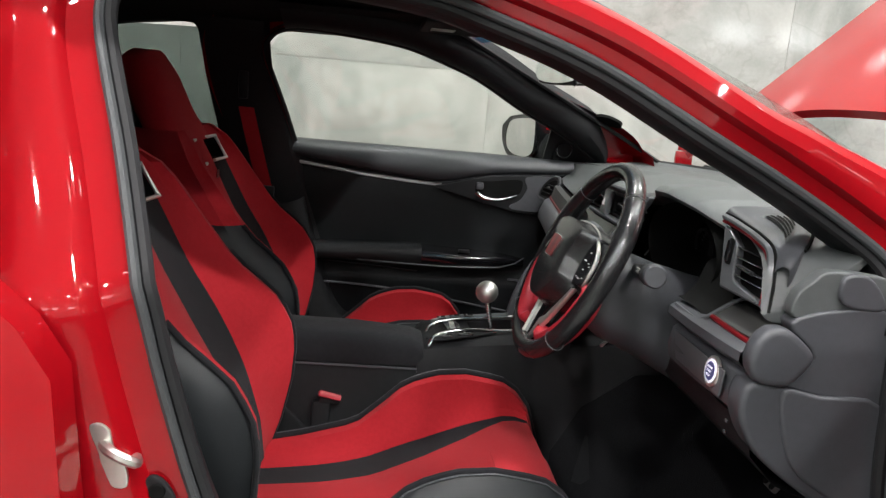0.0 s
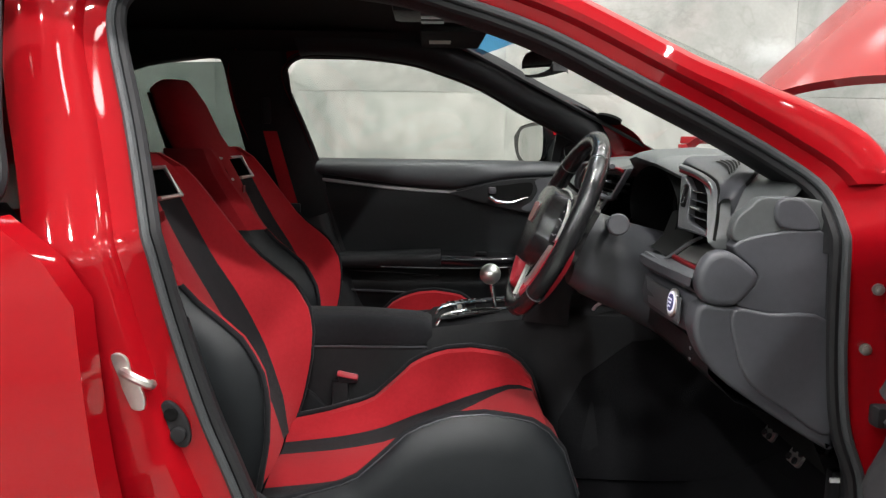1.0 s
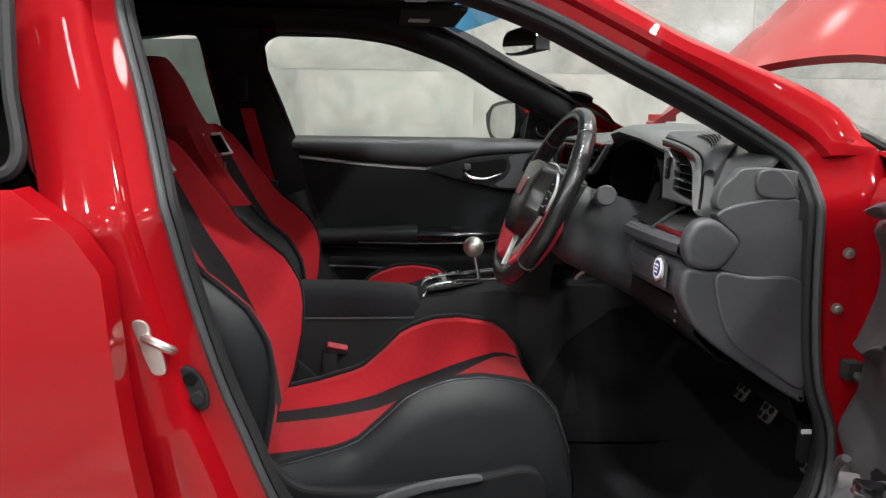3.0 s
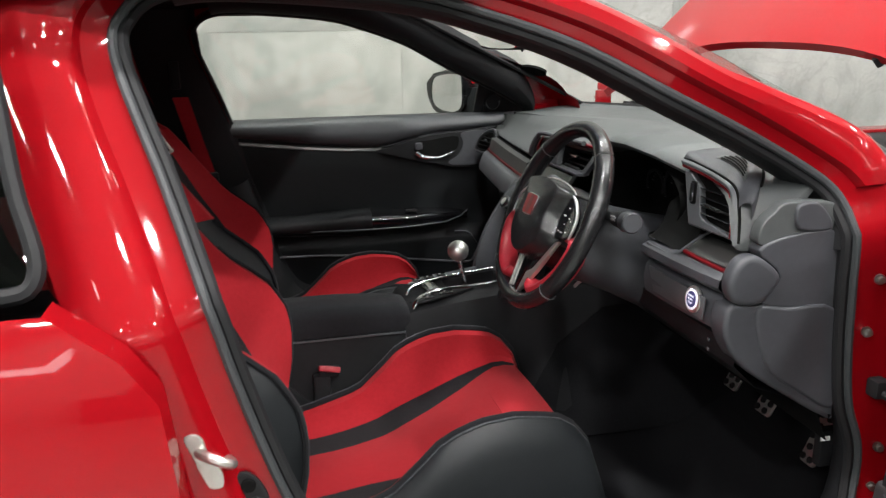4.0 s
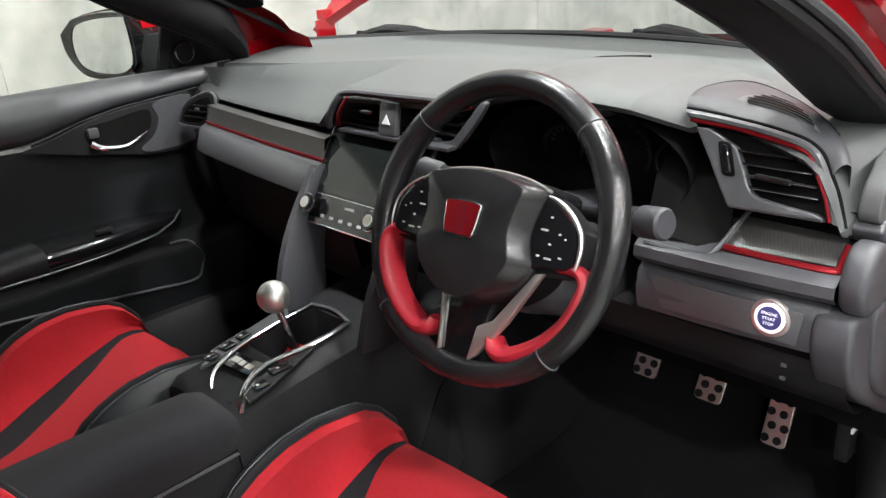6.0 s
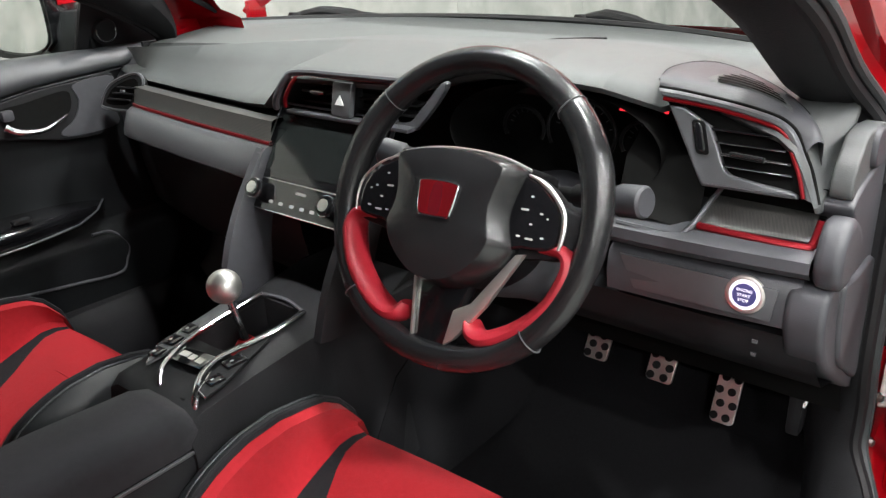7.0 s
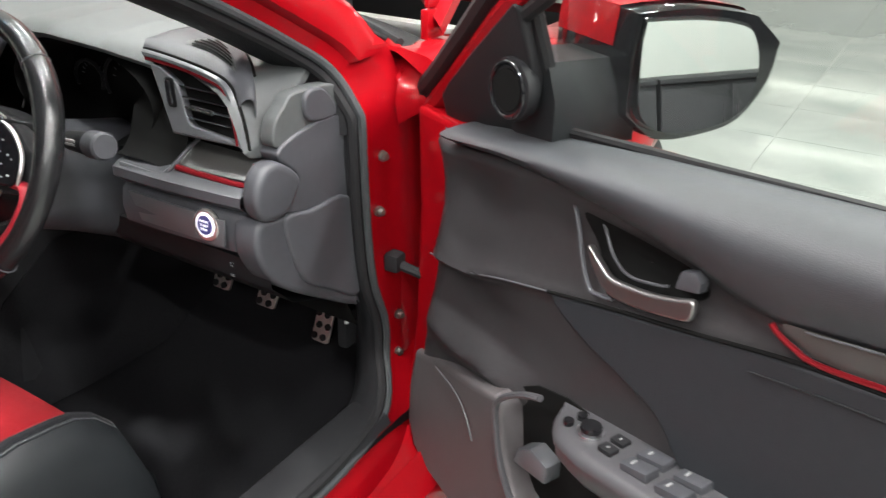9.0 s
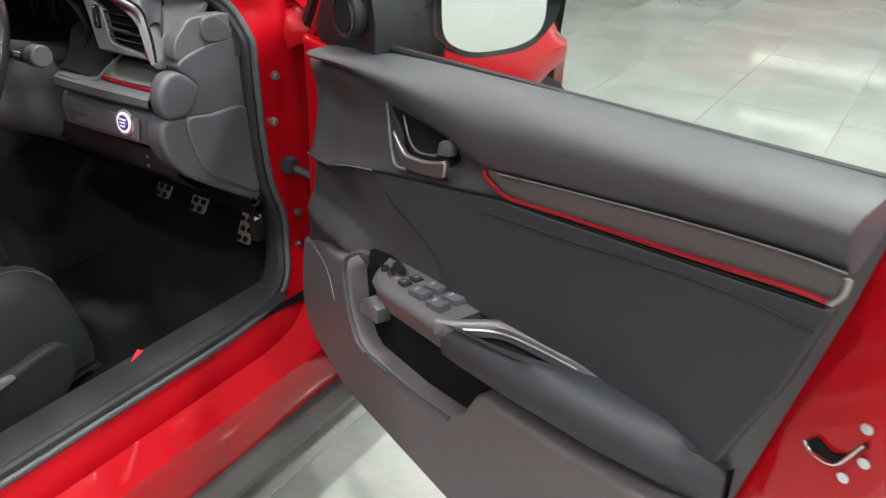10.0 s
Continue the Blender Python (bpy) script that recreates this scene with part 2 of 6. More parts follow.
def loft(rows, closed=False, loop=False, caps=False):
    """A skin over rows of points. closed: each row is a ring; loop: the last row meets the first."""
    n, m = len(rows), len(rows[0])
    verts = [v for r in rows for v in r]
    faces = []
    for i in range(n if loop else n - 1):
        for j in range(m if closed else m - 1):
            a, b = i * m + j, i * m + (j + 1) % m
            c, d = ((i + 1) % n) * m + (j + 1) % m, ((i + 1) % n) * m + j
            faces.append((a, b, c, d))
    if caps:
        faces.append(tuple(range(m)))
        faces.append(tuple(range((n - 1) * m, n * m)))
    return mesh(verts, faces)


def solid(bm, t):
    """Gives a skin thickness t (behind its normals)."""
    bmesh.ops.solidify(bm, geom=bm.faces[:], thickness=t)
    bmesh.ops.recalc_face_normals(bm, faces=bm.faces)
    return bm


def tube(path, r, n=8, closed=False, flat=1.0, caps=True):
    """A round bar along a path; r may be one radius or a list."""
    P = [Vector(p) for p in path]
    rows = []
    up = None
    for i, p in enumerate(P):
        a = P[(i - 1) % len(P)] if closed or i else P[0]
        b = P[(i + 1) % len(P)] if closed or i < len(P) - 1 else P[-1]
        t = (b - a).normalized()
        if up is None:
            up = Vector((0, 0, 1)) if abs(t.z) < 0.9 else Vector((0, 1, 0))
        s = t.cross(up).normalized()
        up = s.cross(t).normalized()
        rad = r[i] if isinstance(r, (list, tuple)) else r
        rows.append([p + s * math.cos(2 * math.pi * k / n) * rad + up * math.sin(2 * math.pi * k / n) * rad * flat for k in range(n)])
    return loft(rows, closed=True, loop=closed, caps=caps and not closed)


def bevelled(bm, off, seg=2, angle=30):
    bm.normal_update()
    es = [e for e in bm.edges if len(e.link_faces) == 2 and e.calc_face_angle(0) > radians(angle)]
    bmesh.ops.bevel(bm, geom=es, offset=off, segments=seg, affect="EDGES", profile=0.6)
    return bm


def box(x, y, z, sx, sy, sz, bev=0.004, m=None, seg=2):
    bm = bmesh.new()
    bmesh.ops.create_cube(bm, size=1)
    bmesh.ops.scale(bm, vec=(sx, sy, sz), verts=bm.verts)
    if bev:
        bevelled(bm, bev, seg)
    bmesh.ops.transform(bm, matrix=(m if m is not None else Matrix.Translation((x, y, z))), verts=bm.verts)
    return bm


def plate(outline, to3d, depth, bev=0.002, seg=2):
    """A flat shape (a, b) of the given depth c, laid into the place by to3d(a, b, c)."""
    n = len(outline)
    verts = [to3d(a, b, 0) for a, b in outline] + [to3d(a, b, depth) for a, b in outline]
    faces = [tuple(range(n)), tuple(range(n, 2 * n))] + [(i, (i + 1) % n, n + (i + 1) % n, n + i) for i in range(n)]
    bm = mesh(verts, faces)
    return bevelled(bm, bev, seg, 50) if bev else bm


def disc(c, axis, r, depth, n=24, bev=0.0):
    """A short cylinder at c along axis."""
    bm = bmesh.new()
    bmesh.ops.create_cone(bm, cap_ends=True, segments=n, radius1=r, radius2=r, depth=depth)
    if bev:
        bevelled(bm, bev, 2, 50)
    q = Vector(axis).normalized().to_track_quat("Z", "Y").to_matrix().to_4x4()
    bmesh.ops.transform(bm, matrix=Matrix.Translation(c) @ q, verts=bm.verts)
    return bm


def join(*bms):
    out = bmesh.new()
    for b in bms:
        me = bpy.data.meshes.new("j")
        b.to_mesh(me)
        out.from_mesh(me)
        bpy.data.meshes.remove(me)
        b.free()
    return out


def lerp(xs, ys, x):
    return float(np.interp(x, xs, ys))

# ---- the room ----
X0, X1, Y0, Y1, ZC = -6.0, 9.6, -6.8, 1.6, 3.6


def slab(name, x0, x1, y0, y1, z0, z1, mat, label, category):
    ob = part(name, box((x0 + x1) / 2, (y0 + y1) / 2, (z0 + z1) / 2, x1 - x0, y1 - y0, z1 - z0, 0), mat, None, label, 0)
    return tagged(ob, label, category, "", "structure")


floor = slab("floor", X0 - 0.2, X1 + 0.2, Y0 - 0.2, Y1 + 0.2, -0.15, -0.004, GROUT, "polished grey cement-look tiled showroom floor", "floor")
wall_north = slab("wall_north", X0, X1, Y1 + 0.003, Y1 + 0.2, 0, ZC, WALLGROUT, "wall clad in polished grey cement-look tiles", "wall")
slab("wall_south", X0, X1, Y0 - 0.2, Y0, 0, ZC, GREYWALL, "plain grey plastered wall", "wall")
slab("wall_east", X1, X1 + 0.2, Y0 - 0.2, Y1 + 0.2, 0, ZC, PLASTER, "plain pale plastered wall", "wall")
slab("wall_west", X0 - 0.2, X0, Y0 - 0.2, Y1 + 0.2, 0, ZC, GREYWALL, "plain grey plastered wall", "wall")
slab("ceiling", X0 - 0.2, X1 + 0.2, Y0 - 0.2, Y1 + 0.2, ZC, ZC + 0.15, CEILING, "plain grey ceiling", "ceiling")


def downlight(x, y, watts=0):
    t = thing("ceiling_light", "round white downlight set in the ceiling", "light", (x, y, ZC), "ceiling downlights")
    part("housing", disc((x, y, ZC - .015), (0, 0, 1), .115, .03, 28, .006), GREYPRINT, t)
    part("diffuser", disc((x, y, ZC - .034), (0, 0, 1), .085, .012, 28, .004), LAMPGLOW, t)
    if watts:
        lamp(x, y, ZC - .05, .17, watts)


for x in (-4.2, -2.1, -.2, 1.5, 3.4, 5.6, 7.8):
    for y in (-5.4, -3.0, -1.0, .75):
        downlight(x, y, {-5.4: 82, -3.0: 88, -1.0: 66, .75: 58}[y] * (.30 if x > 3 else 1.0 if x < -1 else 1.22))
for x in (-3.1, -1.2, .6, 2.4, 4.5):
    for y in (-6.2, -4.2, -2.0, -.1):
        downlight(x, y)
for i, x in enumerate((-2.4, -1.2, .6, 4.72, 5.68)):
    w = thing("window", "small high window with bright daylight behind it", "window", (x, Y0, 2.25), "high windows")
    part("pane", box(x, Y0 + .012, 2.27, .66, .01, .30, 0), DAYLIGHT, w, "bright pane")
    part("frame", join(*[box(x + dx, Y0 + .02, 2.27 + dz, sx, .04, sz, .004) for dx, dz, sx, sz in ((0, .17, .74, .04), (0, -.17, .74, .04), (.35, 0, .04, .34), (-.35, 0, .04, .34))]), GREYPRINT, w)
for z in (1.16, 1.9):
    part("light_strip", box(X1 - .02, -1.6, z, .03, 3.6, .03, .006), STRIPGLOW, None, "")
    tagged(bpy.data.objects[[o.name for o in bpy.data.objects if o.name.startswith("light_strip")][-1]], "thin white light strip fixed along the wall", "light", "wall light strips")
cab = thing("cabinet", "dark low workshop cabinet against the wall", "cabinet", (X0 + .3, -3.4, 0))
part("body", box(X0 + .32, -3.4, .5, .6, 2.4, 1.0, .01), DARKWOOD, cab)
part("worktop", box(X0 + .33, -3.4, 1.02, .66, 2.5, .04, .006), GREYPRINT, cab)
# solid dark slab takes the place of the doorway's unlit opening
dw = part("door_1", box(X0 + .03, -.6, 1.05, .06, 1.1, 2.1, .004), DARKWOOD, None)
tagged(dw, "dark slab for the unlit opening of a doorway in the far wall", "door", "", "structure")


def low_cabinet(x, w):
    t = thing("low_cabinet", "dark low storage cabinet standing along the grey wall", "cabinet", (x, Y0 + .3, 0), "low cabinets along the wall")
    part("body", box(x, Y0 + .28, .36, w - .01, .5, .68, .008), DARKWOOD, t)
    part("worktop", box(x, Y0 + .29, .72, w, .54, .035, .005), DARKWOOD, t)
    for s in (-1, 1):
        d = part("door", box(x + s * w / 4, Y0 + .538, .36, w / 2 - .02, .018, .62, .004), DARKWOOD, t)
        part("handle", box(x + s * .05, Y0 + .556, .46, .012, .02, .14, .004), DARKWOOD, d)


for k in range(5):
    low_cabinet(-1.4 + k * 1.02, 1.0)

# ---- the car: x ahead, y to its left ----
car = thing("hatchback_car", "red hatchback car with open bonnet and open driver door", "car")


def S(z, x=-.3, side=1):
    """Half width of the door openings at height z; they draw in towards the front."""
    t = min(1, max(0, (x - .03) / .30)) * min(1, max(0.25, (z - .38) / .12))
    return 0.775 - (0.46 if side > 0 else 0.55) * max(0.0, z - 0.9) - 0.25 * max(0.0, 0.5 - z) ** 2 - .062 * t * t * (3 - 2 * t)


AP = [(-.648, 1.17), (-.638, 1.222), (-.59, 1.252), (-.49, 1.257), (-.29, 1.240), (-.177, 1.211), (-.056, 1.167), (.07, 1.10), (.175, 1.049),
      (.262, 1.002), (.320, .959), (.339, .90), (.343, .82), (.349, .72), (.362, .63), (.390, .55), (.385, .475), (.325, .424), (.20, .412), (.08, .413), (-.1, .414), (-.28, .415),
      (-.38, .437), (-.425, .49), (-.47, .60), (-.50, .68), (-.535, .80), (-.56, .90), (-.60, 1.03)]
APC = catmull(AP, 6, True)


def ap_normals():
    out = []
    n = len(APC)
    for i in range(n):
        t = APC[(i + 2) % n] - APC[(i - 2) % n]
        t /= np.linalg.norm(t)
        out.append(np.array([-t[1], t[0]]))
    return out


APN = ap_normals()


def region(nrm, z):
    """Weights of rear pillar, sill, hinge pillar and roof side for a point of the opening."""
    w = np.array([max(0, -nrm[0]) ** 2, max(0, -nrm[1]) ** 2, max(0, nrm[0]) ** 2 * (1 if z < 0.95 else 0.25), max(0, nrm[1]) ** 2 + (0 if z < 0.95 else max(0, nrm[0]) ** 2)])
    return w / w.sum()


def ring(s, offs, outs, sel=None):
    """One row round the opening: offs and outs are the offsets (in its plane, outwards) for the four regions."""
    row = []
    for i, (p, nn) in enumerate(zip(APC, APN)):
        if sel and not sel(i):
            continue
        w = region(nn, p[1])
        o, d = float(w @ np.array(offs)), float(w @ np.array(outs))
        if offs[3] > .03:
            o *= 1 + float(w[3]) * lerp([.12, .22, .30, .34], [0, .18, .40, .60], p[0])
        q = p + nn * o
        row.append((q[0], s * (S(p[1], p[0], s) + d), q[1]))
    return row


def side_frame(s):
    rows = [ring(s, (-.004,) * 4, (-.02,) * 4), ring(s, (.004,) * 4, (.0,) * 4), ring(s, (.026, .03, .035, .012), (.003, .016, .002, .003)),
            ring(s, (.040, .065, .070, .024), (.008, .03, .006, .008)), ring(s, (.046, .078, .085, .030), (.022, .055, .012, .021)),
            ring(s, (.054, .095, .108, .038), (.027, .085, .010, .025)), ring(s, (.112, .15, .118, .054), (.034, .098, -.04, .022)),
            ring(s, (.142, .225, .122, .064), (.022, .075, -.10, .008)), ring(s, (.155, .225, .122, .070), (.0, .06, -.12, -.02)),
            ring(s, (.158, .225, .122, .070), (-.01, .05, -.13, -.07))]
    ob = part("side_frame", loft(rows, closed=True), RED, car, "glossy red door frame", 34)
    part("door_seal", tube(ring(s, (.004,) * 4, (.006,) * 4), 0.0062, 8, True, 1.0), SEALGREY, ob, "grey cloth-faced seal strip")
    part("door_seal", tube(ring(s, (-.006,) * 4, (-.003,) * 4), 0.0082, 8, True, 1.0), RUBBER, ob, "black rubber seal")
    return ob


frame_right = side_frame(-1)
side_frame(1)


def pillar_trim(s):
    idx = [i for i in range(len(APC)) if APC[i][0] > -.60 and APC[i][1] > (.87 if APC[i][0] > 0 else .92) and APN[i][1] > (-.3 if APC[i][0] > 0 else .25)]
    rows = []
    for o, d in (((-.009, -.005), (-.013, -.018), (-.018, -.038), (-.020, -.054), (-.017, -.066), (-.008, -.072), (.02, -.074), (.040, -.062), (.052, -.040)) if s < 0 else
                 ((-.008, -.006), (-.006, -.022), (.010, -.045), (.034, -.058), (.058, -.056), (.078, -.045), (.096, -.028))):
        row = []
        for i in idx:
            p, nn = APC[i], APN[i]
            q = p + nn * (o * lerp([.94, 1.02], [.05, 1], p[1]) if o > 0 else o)
            row.append((q[0], s * (S(p[1], p[0], s) + d * (lerp([.87, .93, 1.0], [.40, .60, 1], p[1]) if p[0] > 0 else 1)), q[1]))
        rows.append(row)
    part("pillar_trim", loft(rows), BLACKPL, car, "black grained windscreen pillar trim")


pillar_trim(1)
pillar_trim(-1)


def inner_trim(s):
    """Black trim behind the seal, from the hinge pillar over the sill to the rear pillar."""
    idx = [i for i in range(len(APC)) if APC[i][1] < (.93 if APC[i][0] > 0 else .80)]
    rows = []
    for o, d in ((-.012, -.004), (-.010, -.018), (.0, -.045), (.03, -.075), (.10, -.095), (.26, -.10)):
        row = []
        for i in idx:
            p, nn = APC[i], APN[i]
            k = lerp([.80, .90, .96, 1.02], [1, .5, .12, .05], p[1]) * (1 if nn[0] > -.3 else .3)
            q = p + nn * (o * k if o > 0 else o)
            row.append((q[0], s * (S(p[1], p[0], s) + d), q[1] if nn[1] > -.5 or o < .05 else p[1] + nn[1] * o * .6))
        rows.append(row)
    part("inner_sill_trim", loft(rows), BLACKPL, car, "black scuffed sill and kick trim")


inner_trim(1)
inner_trim(-1)


def wy(z):
    """Half width of the side glass."""
    return 0.80 - 0.40 * (z - 0.93)


part("hinge_post", loft([[(x, -y, z) for x, y in ((.435, .7215), (.47, .724), (.52, .730), (.60, .742), (.66, .76))] for z in np.linspace(.30, .945, 6)]), RED, frame_right, "red hinge post")
# striker, switch, hinge bolts on the driver's door frame
part("door_striker", plate([(a * 0.0145, b * 0.036) for a, b in catmull([(-.6, -1), (.6, -1), (1, -.4), (.6, .2), (.7, .8), (0, 1), (-.8, .8), (-.7, 0), (-1, -.5)], 3, True)],
                               lambda a, b, c: (-0.583 + a - 0.3 * b, -0.803 - c, 0.722 + b), 0.006, 0.002), STEEL, frame_right, "zinc-plated door striker")
part("striker_loop", tube(catmull([(-.588, -.806, .733), (-.578, -.824, .736), (-.562, -.831, .731), (-.550, -.823, .722), (-.556, -.800, .716)], 5), 0.0060, 8), STEEL, frame_right, "steel striker loop")
part("door_switch", plate([(0.017 * math.cos(a), 0.031 * math.sin(a)) for a in np.linspace(0, 2 * math.pi, 24, endpoint=False)],
                               lambda a, b, c: (-0.532 + a - 0.3 * b, -0.785 - c, 0.660 + b), 0.007, 0.003), RUBBER, frame_right, "black rubber courtesy lamp switch")
part("switch_button", disc((-.527, -.793, .648), (0, -1, 0), 0.010, 0.012, 16, 0.003), RUBBER, frame_right)
part("switch_button", disc((-.536, -.792, .674), (0, -1, 0), 0.009, 0.008, 16, 0.002), DEEP, frame_right)
for x, y, z in ((.392, -.722, .829), (.382, -.722, .746), (.432, -.722, .545), (.428, -.722, .475)):
    part("hinge_bolt", join(disc((x, y, z), (-.35, -1, 0), 0.0056, 0.011, 6, 0.001), disc((x, y + .003, z), (-.35, -1, 0), 0.0080, 0.005, 18)), BOLT, frame_right, "steel hinge bolt")
part("check_strap", join(tube([(.405, -.725, .655), (.425, -.775, .635), (.435, -.83, .615)], 0.008, 8), box(.408, -.728, .655, .026, .026, .03, .006)), RUBBER, frame_right, "black door check strap")


def skin(x0, x1, zs, ys, bulge, nx=14, edge=None):
    """A body side skin between x0 and x1, with heights zs and half widths ys."""
    rows = []
    for i in range(nx + 1):
        f = i / nx
        rows.append([((x0 + (x1 - x0) * f) + (edge(z) * (1 - f) if edge else 0), y, z) for y, z in zip(ys, zs)])
    return rows


# rear doors
def rear_door(s):
    zs = list(np.linspace(.30, .925, 14))
    ys = [lerp([.30, .36, .45, .6, .75, .88, .925], [.83, .865, .885, .893, .888, .868, .845], z) for z in zs]
    fe = lambda z: lerp([.30, .53, .66, .76, .84, .87, .90, .925], [.035, .025, .005, -.005, -.015, -.04, -.075, -.12], z)
    rows = skin(-.60, -1.42, zs, [s * y for y in ys], 0, 12, fe)
    rows = [[(r[0] , r[1] * 0.94, r[2]) for r in rows[0]]] + rows
    ob = part("rear_door", loft(rows), RED, car, "closed red rear door")
    pts = [(-.735, .93), (-.75, 1.05), (-.77, 1.20), (-.785, 1.235), (-1.15, 1.225), (-1.42, 1.10), (-1.40, .95)]
    part("window", plate(pts, lambda a, b, c: (a, s * (wy(b) + .004 - c), b), 0.004, 0), GLASSDARK, ob, "dark tinted window pane")
    part("window_seal", tube([(a, s * (wy(b) + .012), b) for a, b in catmull([(-.785, 1.27), (-.770, 1.20), (-.748, 1.05), (-.730, .955), (-.79, .936), (-1.0, .938), (-1.40, .945)], 6)], 0.010, 8), RUBBER, ob, "black rubber window seal")
    part("inner_panel", loft([[(x, s * y, z) for y, z in ((.80, .94), (.75, .90), (.74, .7), (.76, .42))] for x in (-.72, -1.4)]), BLACKPL, ob, "black rear door panel")
    return ob


rear_door(-1)
rear_door(1)


# black surround of the left rear window, with rounded corners
inner = catmull([(-1.40, .96), (-1.37, 1.08), (-1.12, 1.205), (-.93, 1.240), (-.862, 1.245), (-.832, 1.232), (-.812, 1.17), (-.782, 1.08), (-.757, .985), (-.756, .956), (-.775, .944), (-1.0, .943), (-1.36, .943)], 4, True)
cen = np.array([-1.08, 1.08])
part("rear_window_surround", loft([[(p[0], wy(p[1]) - .02 + dy, p[1]) for p in [cen + (q - cen) * np.array(k) for q in inner]] for k, dy in (((.998, .995), .055), ((1.0, 1.0), .004), ((1.004, 1.01), -.006), ((1.25, 1.5), -.012))], closed=True), HEADLINER, car, "black rear window surround")


# left front door, closed
dl = part("front_door", loft(skin(.36, -.60, list(np.linspace(.30, .926, 14)), [lerp([.30, .36, .45, .6, .75, .88, .945], [.83, .865, .885, .893, .888, .868, .835], z) for z in np.linspace(.30, .926, 14)], 0, 12)), RED, car, "closed red passenger door")
part("window", plate([(-.655, .93), (-.64, 1.19), (-.60, 1.255), (-.3, 1.243), (-.05, 1.17), (.19, 1.02), (.20, .93)], lambda a, b, c: (a, wy(b) - c, b), 0.004, 0), GLASS, dl, "clear side window pane")
part("window_frame", tube([(a, wy(b) + .008, b) for a, b in catmull([(-.665, .94), (-.655, 1.1), (-.66, 1.2), (-.60, 1.268), (-.3, 1.258), (-.05, 1.185), (.1, 1.1)], 6)], 0.014, 8), RED, dl, "red door window frame")

# roof and lining
roof_rows, lining = [], []
for i in range(15):
    f = i / 14
    x = -.13 - f * 1.75
    z = 1.31 + .085 * math.sin(math.pi * min(1, f * 0.62 + 0.12)) - 0.17 * f ** 3
    r, l = [], []
    for k in range(21):
        v = -1 + k / 10
        y = v * (0.625 - 0.04 * f)
        r.append((x + .09 * (1 - v * v) * (1 - f), y, z + .035 * (1 - v ** 4) - 0.035 * abs(v) ** 6))
        l.append((x + .09 * (1 - v * v) * (1 - f) - .02, v * 0.60, z - .055 + .03 * (1 - v ** 4) - .02 * abs(v) ** 8))
    roof_rows.append(r)
    lining.append(l)
part("roof", solid(loft(roof_rows), 0.004), RED, car, "glossy red roof")
part("headlining", loft(lining), HEADLINER, car, "black cloth headlining")
for s in (-1, 1):
    part("roof_rail_lining", loft([[(x, s * y, z + .012 * max(0, -x - .9) * -1) for y, z in ((.50, 1.305), (.56, 1.292), (.61, 1.268), (.645, 1.250), (.66, 1.243))] for x in np.linspace(-1.9, -.20, 12)]), HEADLINER, car, "black roof side lining")

# windscreen
def screen_pt(u, v):
    """u across from right (-1) to left, v from the base (0) to the top (1)."""
    base = np.array([.735 - .245 * u * u, .685 * u, .975 - .006 * u * u])
    top = np.array([-.05 - .12 * u * u, .575 * u, 1.318 - .02 * u * u])
    return base + (top - base) * v + np.array([0.03, 0, 0.035]) * math.sin(math.pi * v) * 0.6 * (1 - u * u)


ws = part("windscreen", loft([[tuple(screen_pt(u, v)) for u in np.linspace(-.98, .98, 25)] for v in np.linspace(0, .86, 10)]), GLASS, car, "clear laminated windscreen")
part("shade_band", loft([[tuple(screen_pt(u, v)) for u in np.linspace(-.98, .98, 25)] for v in np.linspace(.86, 1.0, 4)]), GLASSBLUE, ws, "blue windscreen shade band").visible_shadow = False
part("windscreen_edge", tube([tuple(screen_pt(u, 0.0) + np.array([-.004, 0, .001])) for u in np.linspace(-1, 1, 30)], 0.0065, 6), RUBBER, ws, "black ceramic windscreen border")
for s in (-1, 1):
    part("windscreen_edge", tube([tuple(screen_pt(s * .95, v) - np.array([0, 0, .010])) for v in np.linspace(0, 1, 14)], 0.006, 6), RUBBER, ws)
c0 = Vector(screen_pt(.92, .32))
ux, uy = Vector(screen_pt(.92, .38)) - c0, Vector(screen_pt(.86, .32)) - c0
ux.normalize(), uy.normalize()
wn = ux.cross(uy)
part("licence_disc", mesh([tuple(c0 + ux * .032 * math.cos(a) + uy * .036 * math.sin(a) - wn * 0.004 * sg) for sg in (1, -1) for a in np.linspace(0, 2 * math.pi, 28, endpoint=False)],
     [tuple(range(28)), tuple(range(28, 56))] + [(i, (i + 1) % 28, 28 + (i + 1) % 28, 28 + i) for i in range(28)]), DEEP, ws, "round black licence disc holder")

# rear-view mirror, visor, roof console
rv = part("rear_view_mirror", plate([(a, b) for a, b in catmull([(-.095, -.022), (-.085, -.029), (.085, -.029), (.098, -.018), (.098, .018), (.085, .027), (-.085, .027), (-.095, .019)], 3, True)],
          lambda a, b, c: (0.015 + c * .97 - a * .18, -.03 + a * .98 + c * .1, 1.185 + b), 0.035, 0.008), BLACKPL, car, "black rear-view mirror")
part("mirror_glass", plate([(a, b) for a, b in catmull([(-.086, -.022), (.086, -.022), (.089, .019), (-.086, .020)], 4, True)], lambda a, b, c: (0.0125 + c - a * .18, -.03 + a * .98, 1.185 + b), 0.002, 0), MIRROR, rv, "mirror glass")
part("mirror_stalk", tube([(.05, -.03, 1.19), (.07, -.02, 1.23), (.06, -.01, 1.275)], 0.011, 8), BLACKPL, rv)
for s in (-1, 1):
    v = part("sun_visor", box(-.16, s * .33, 1.272, .16, .36, .016, .007), HEADLINER, car, "black sun visor")
    part("warning_label", box(-.19, s * .34, 1.262, .055, .07, .002, 0), LABELGREY, v, "grey printed label")
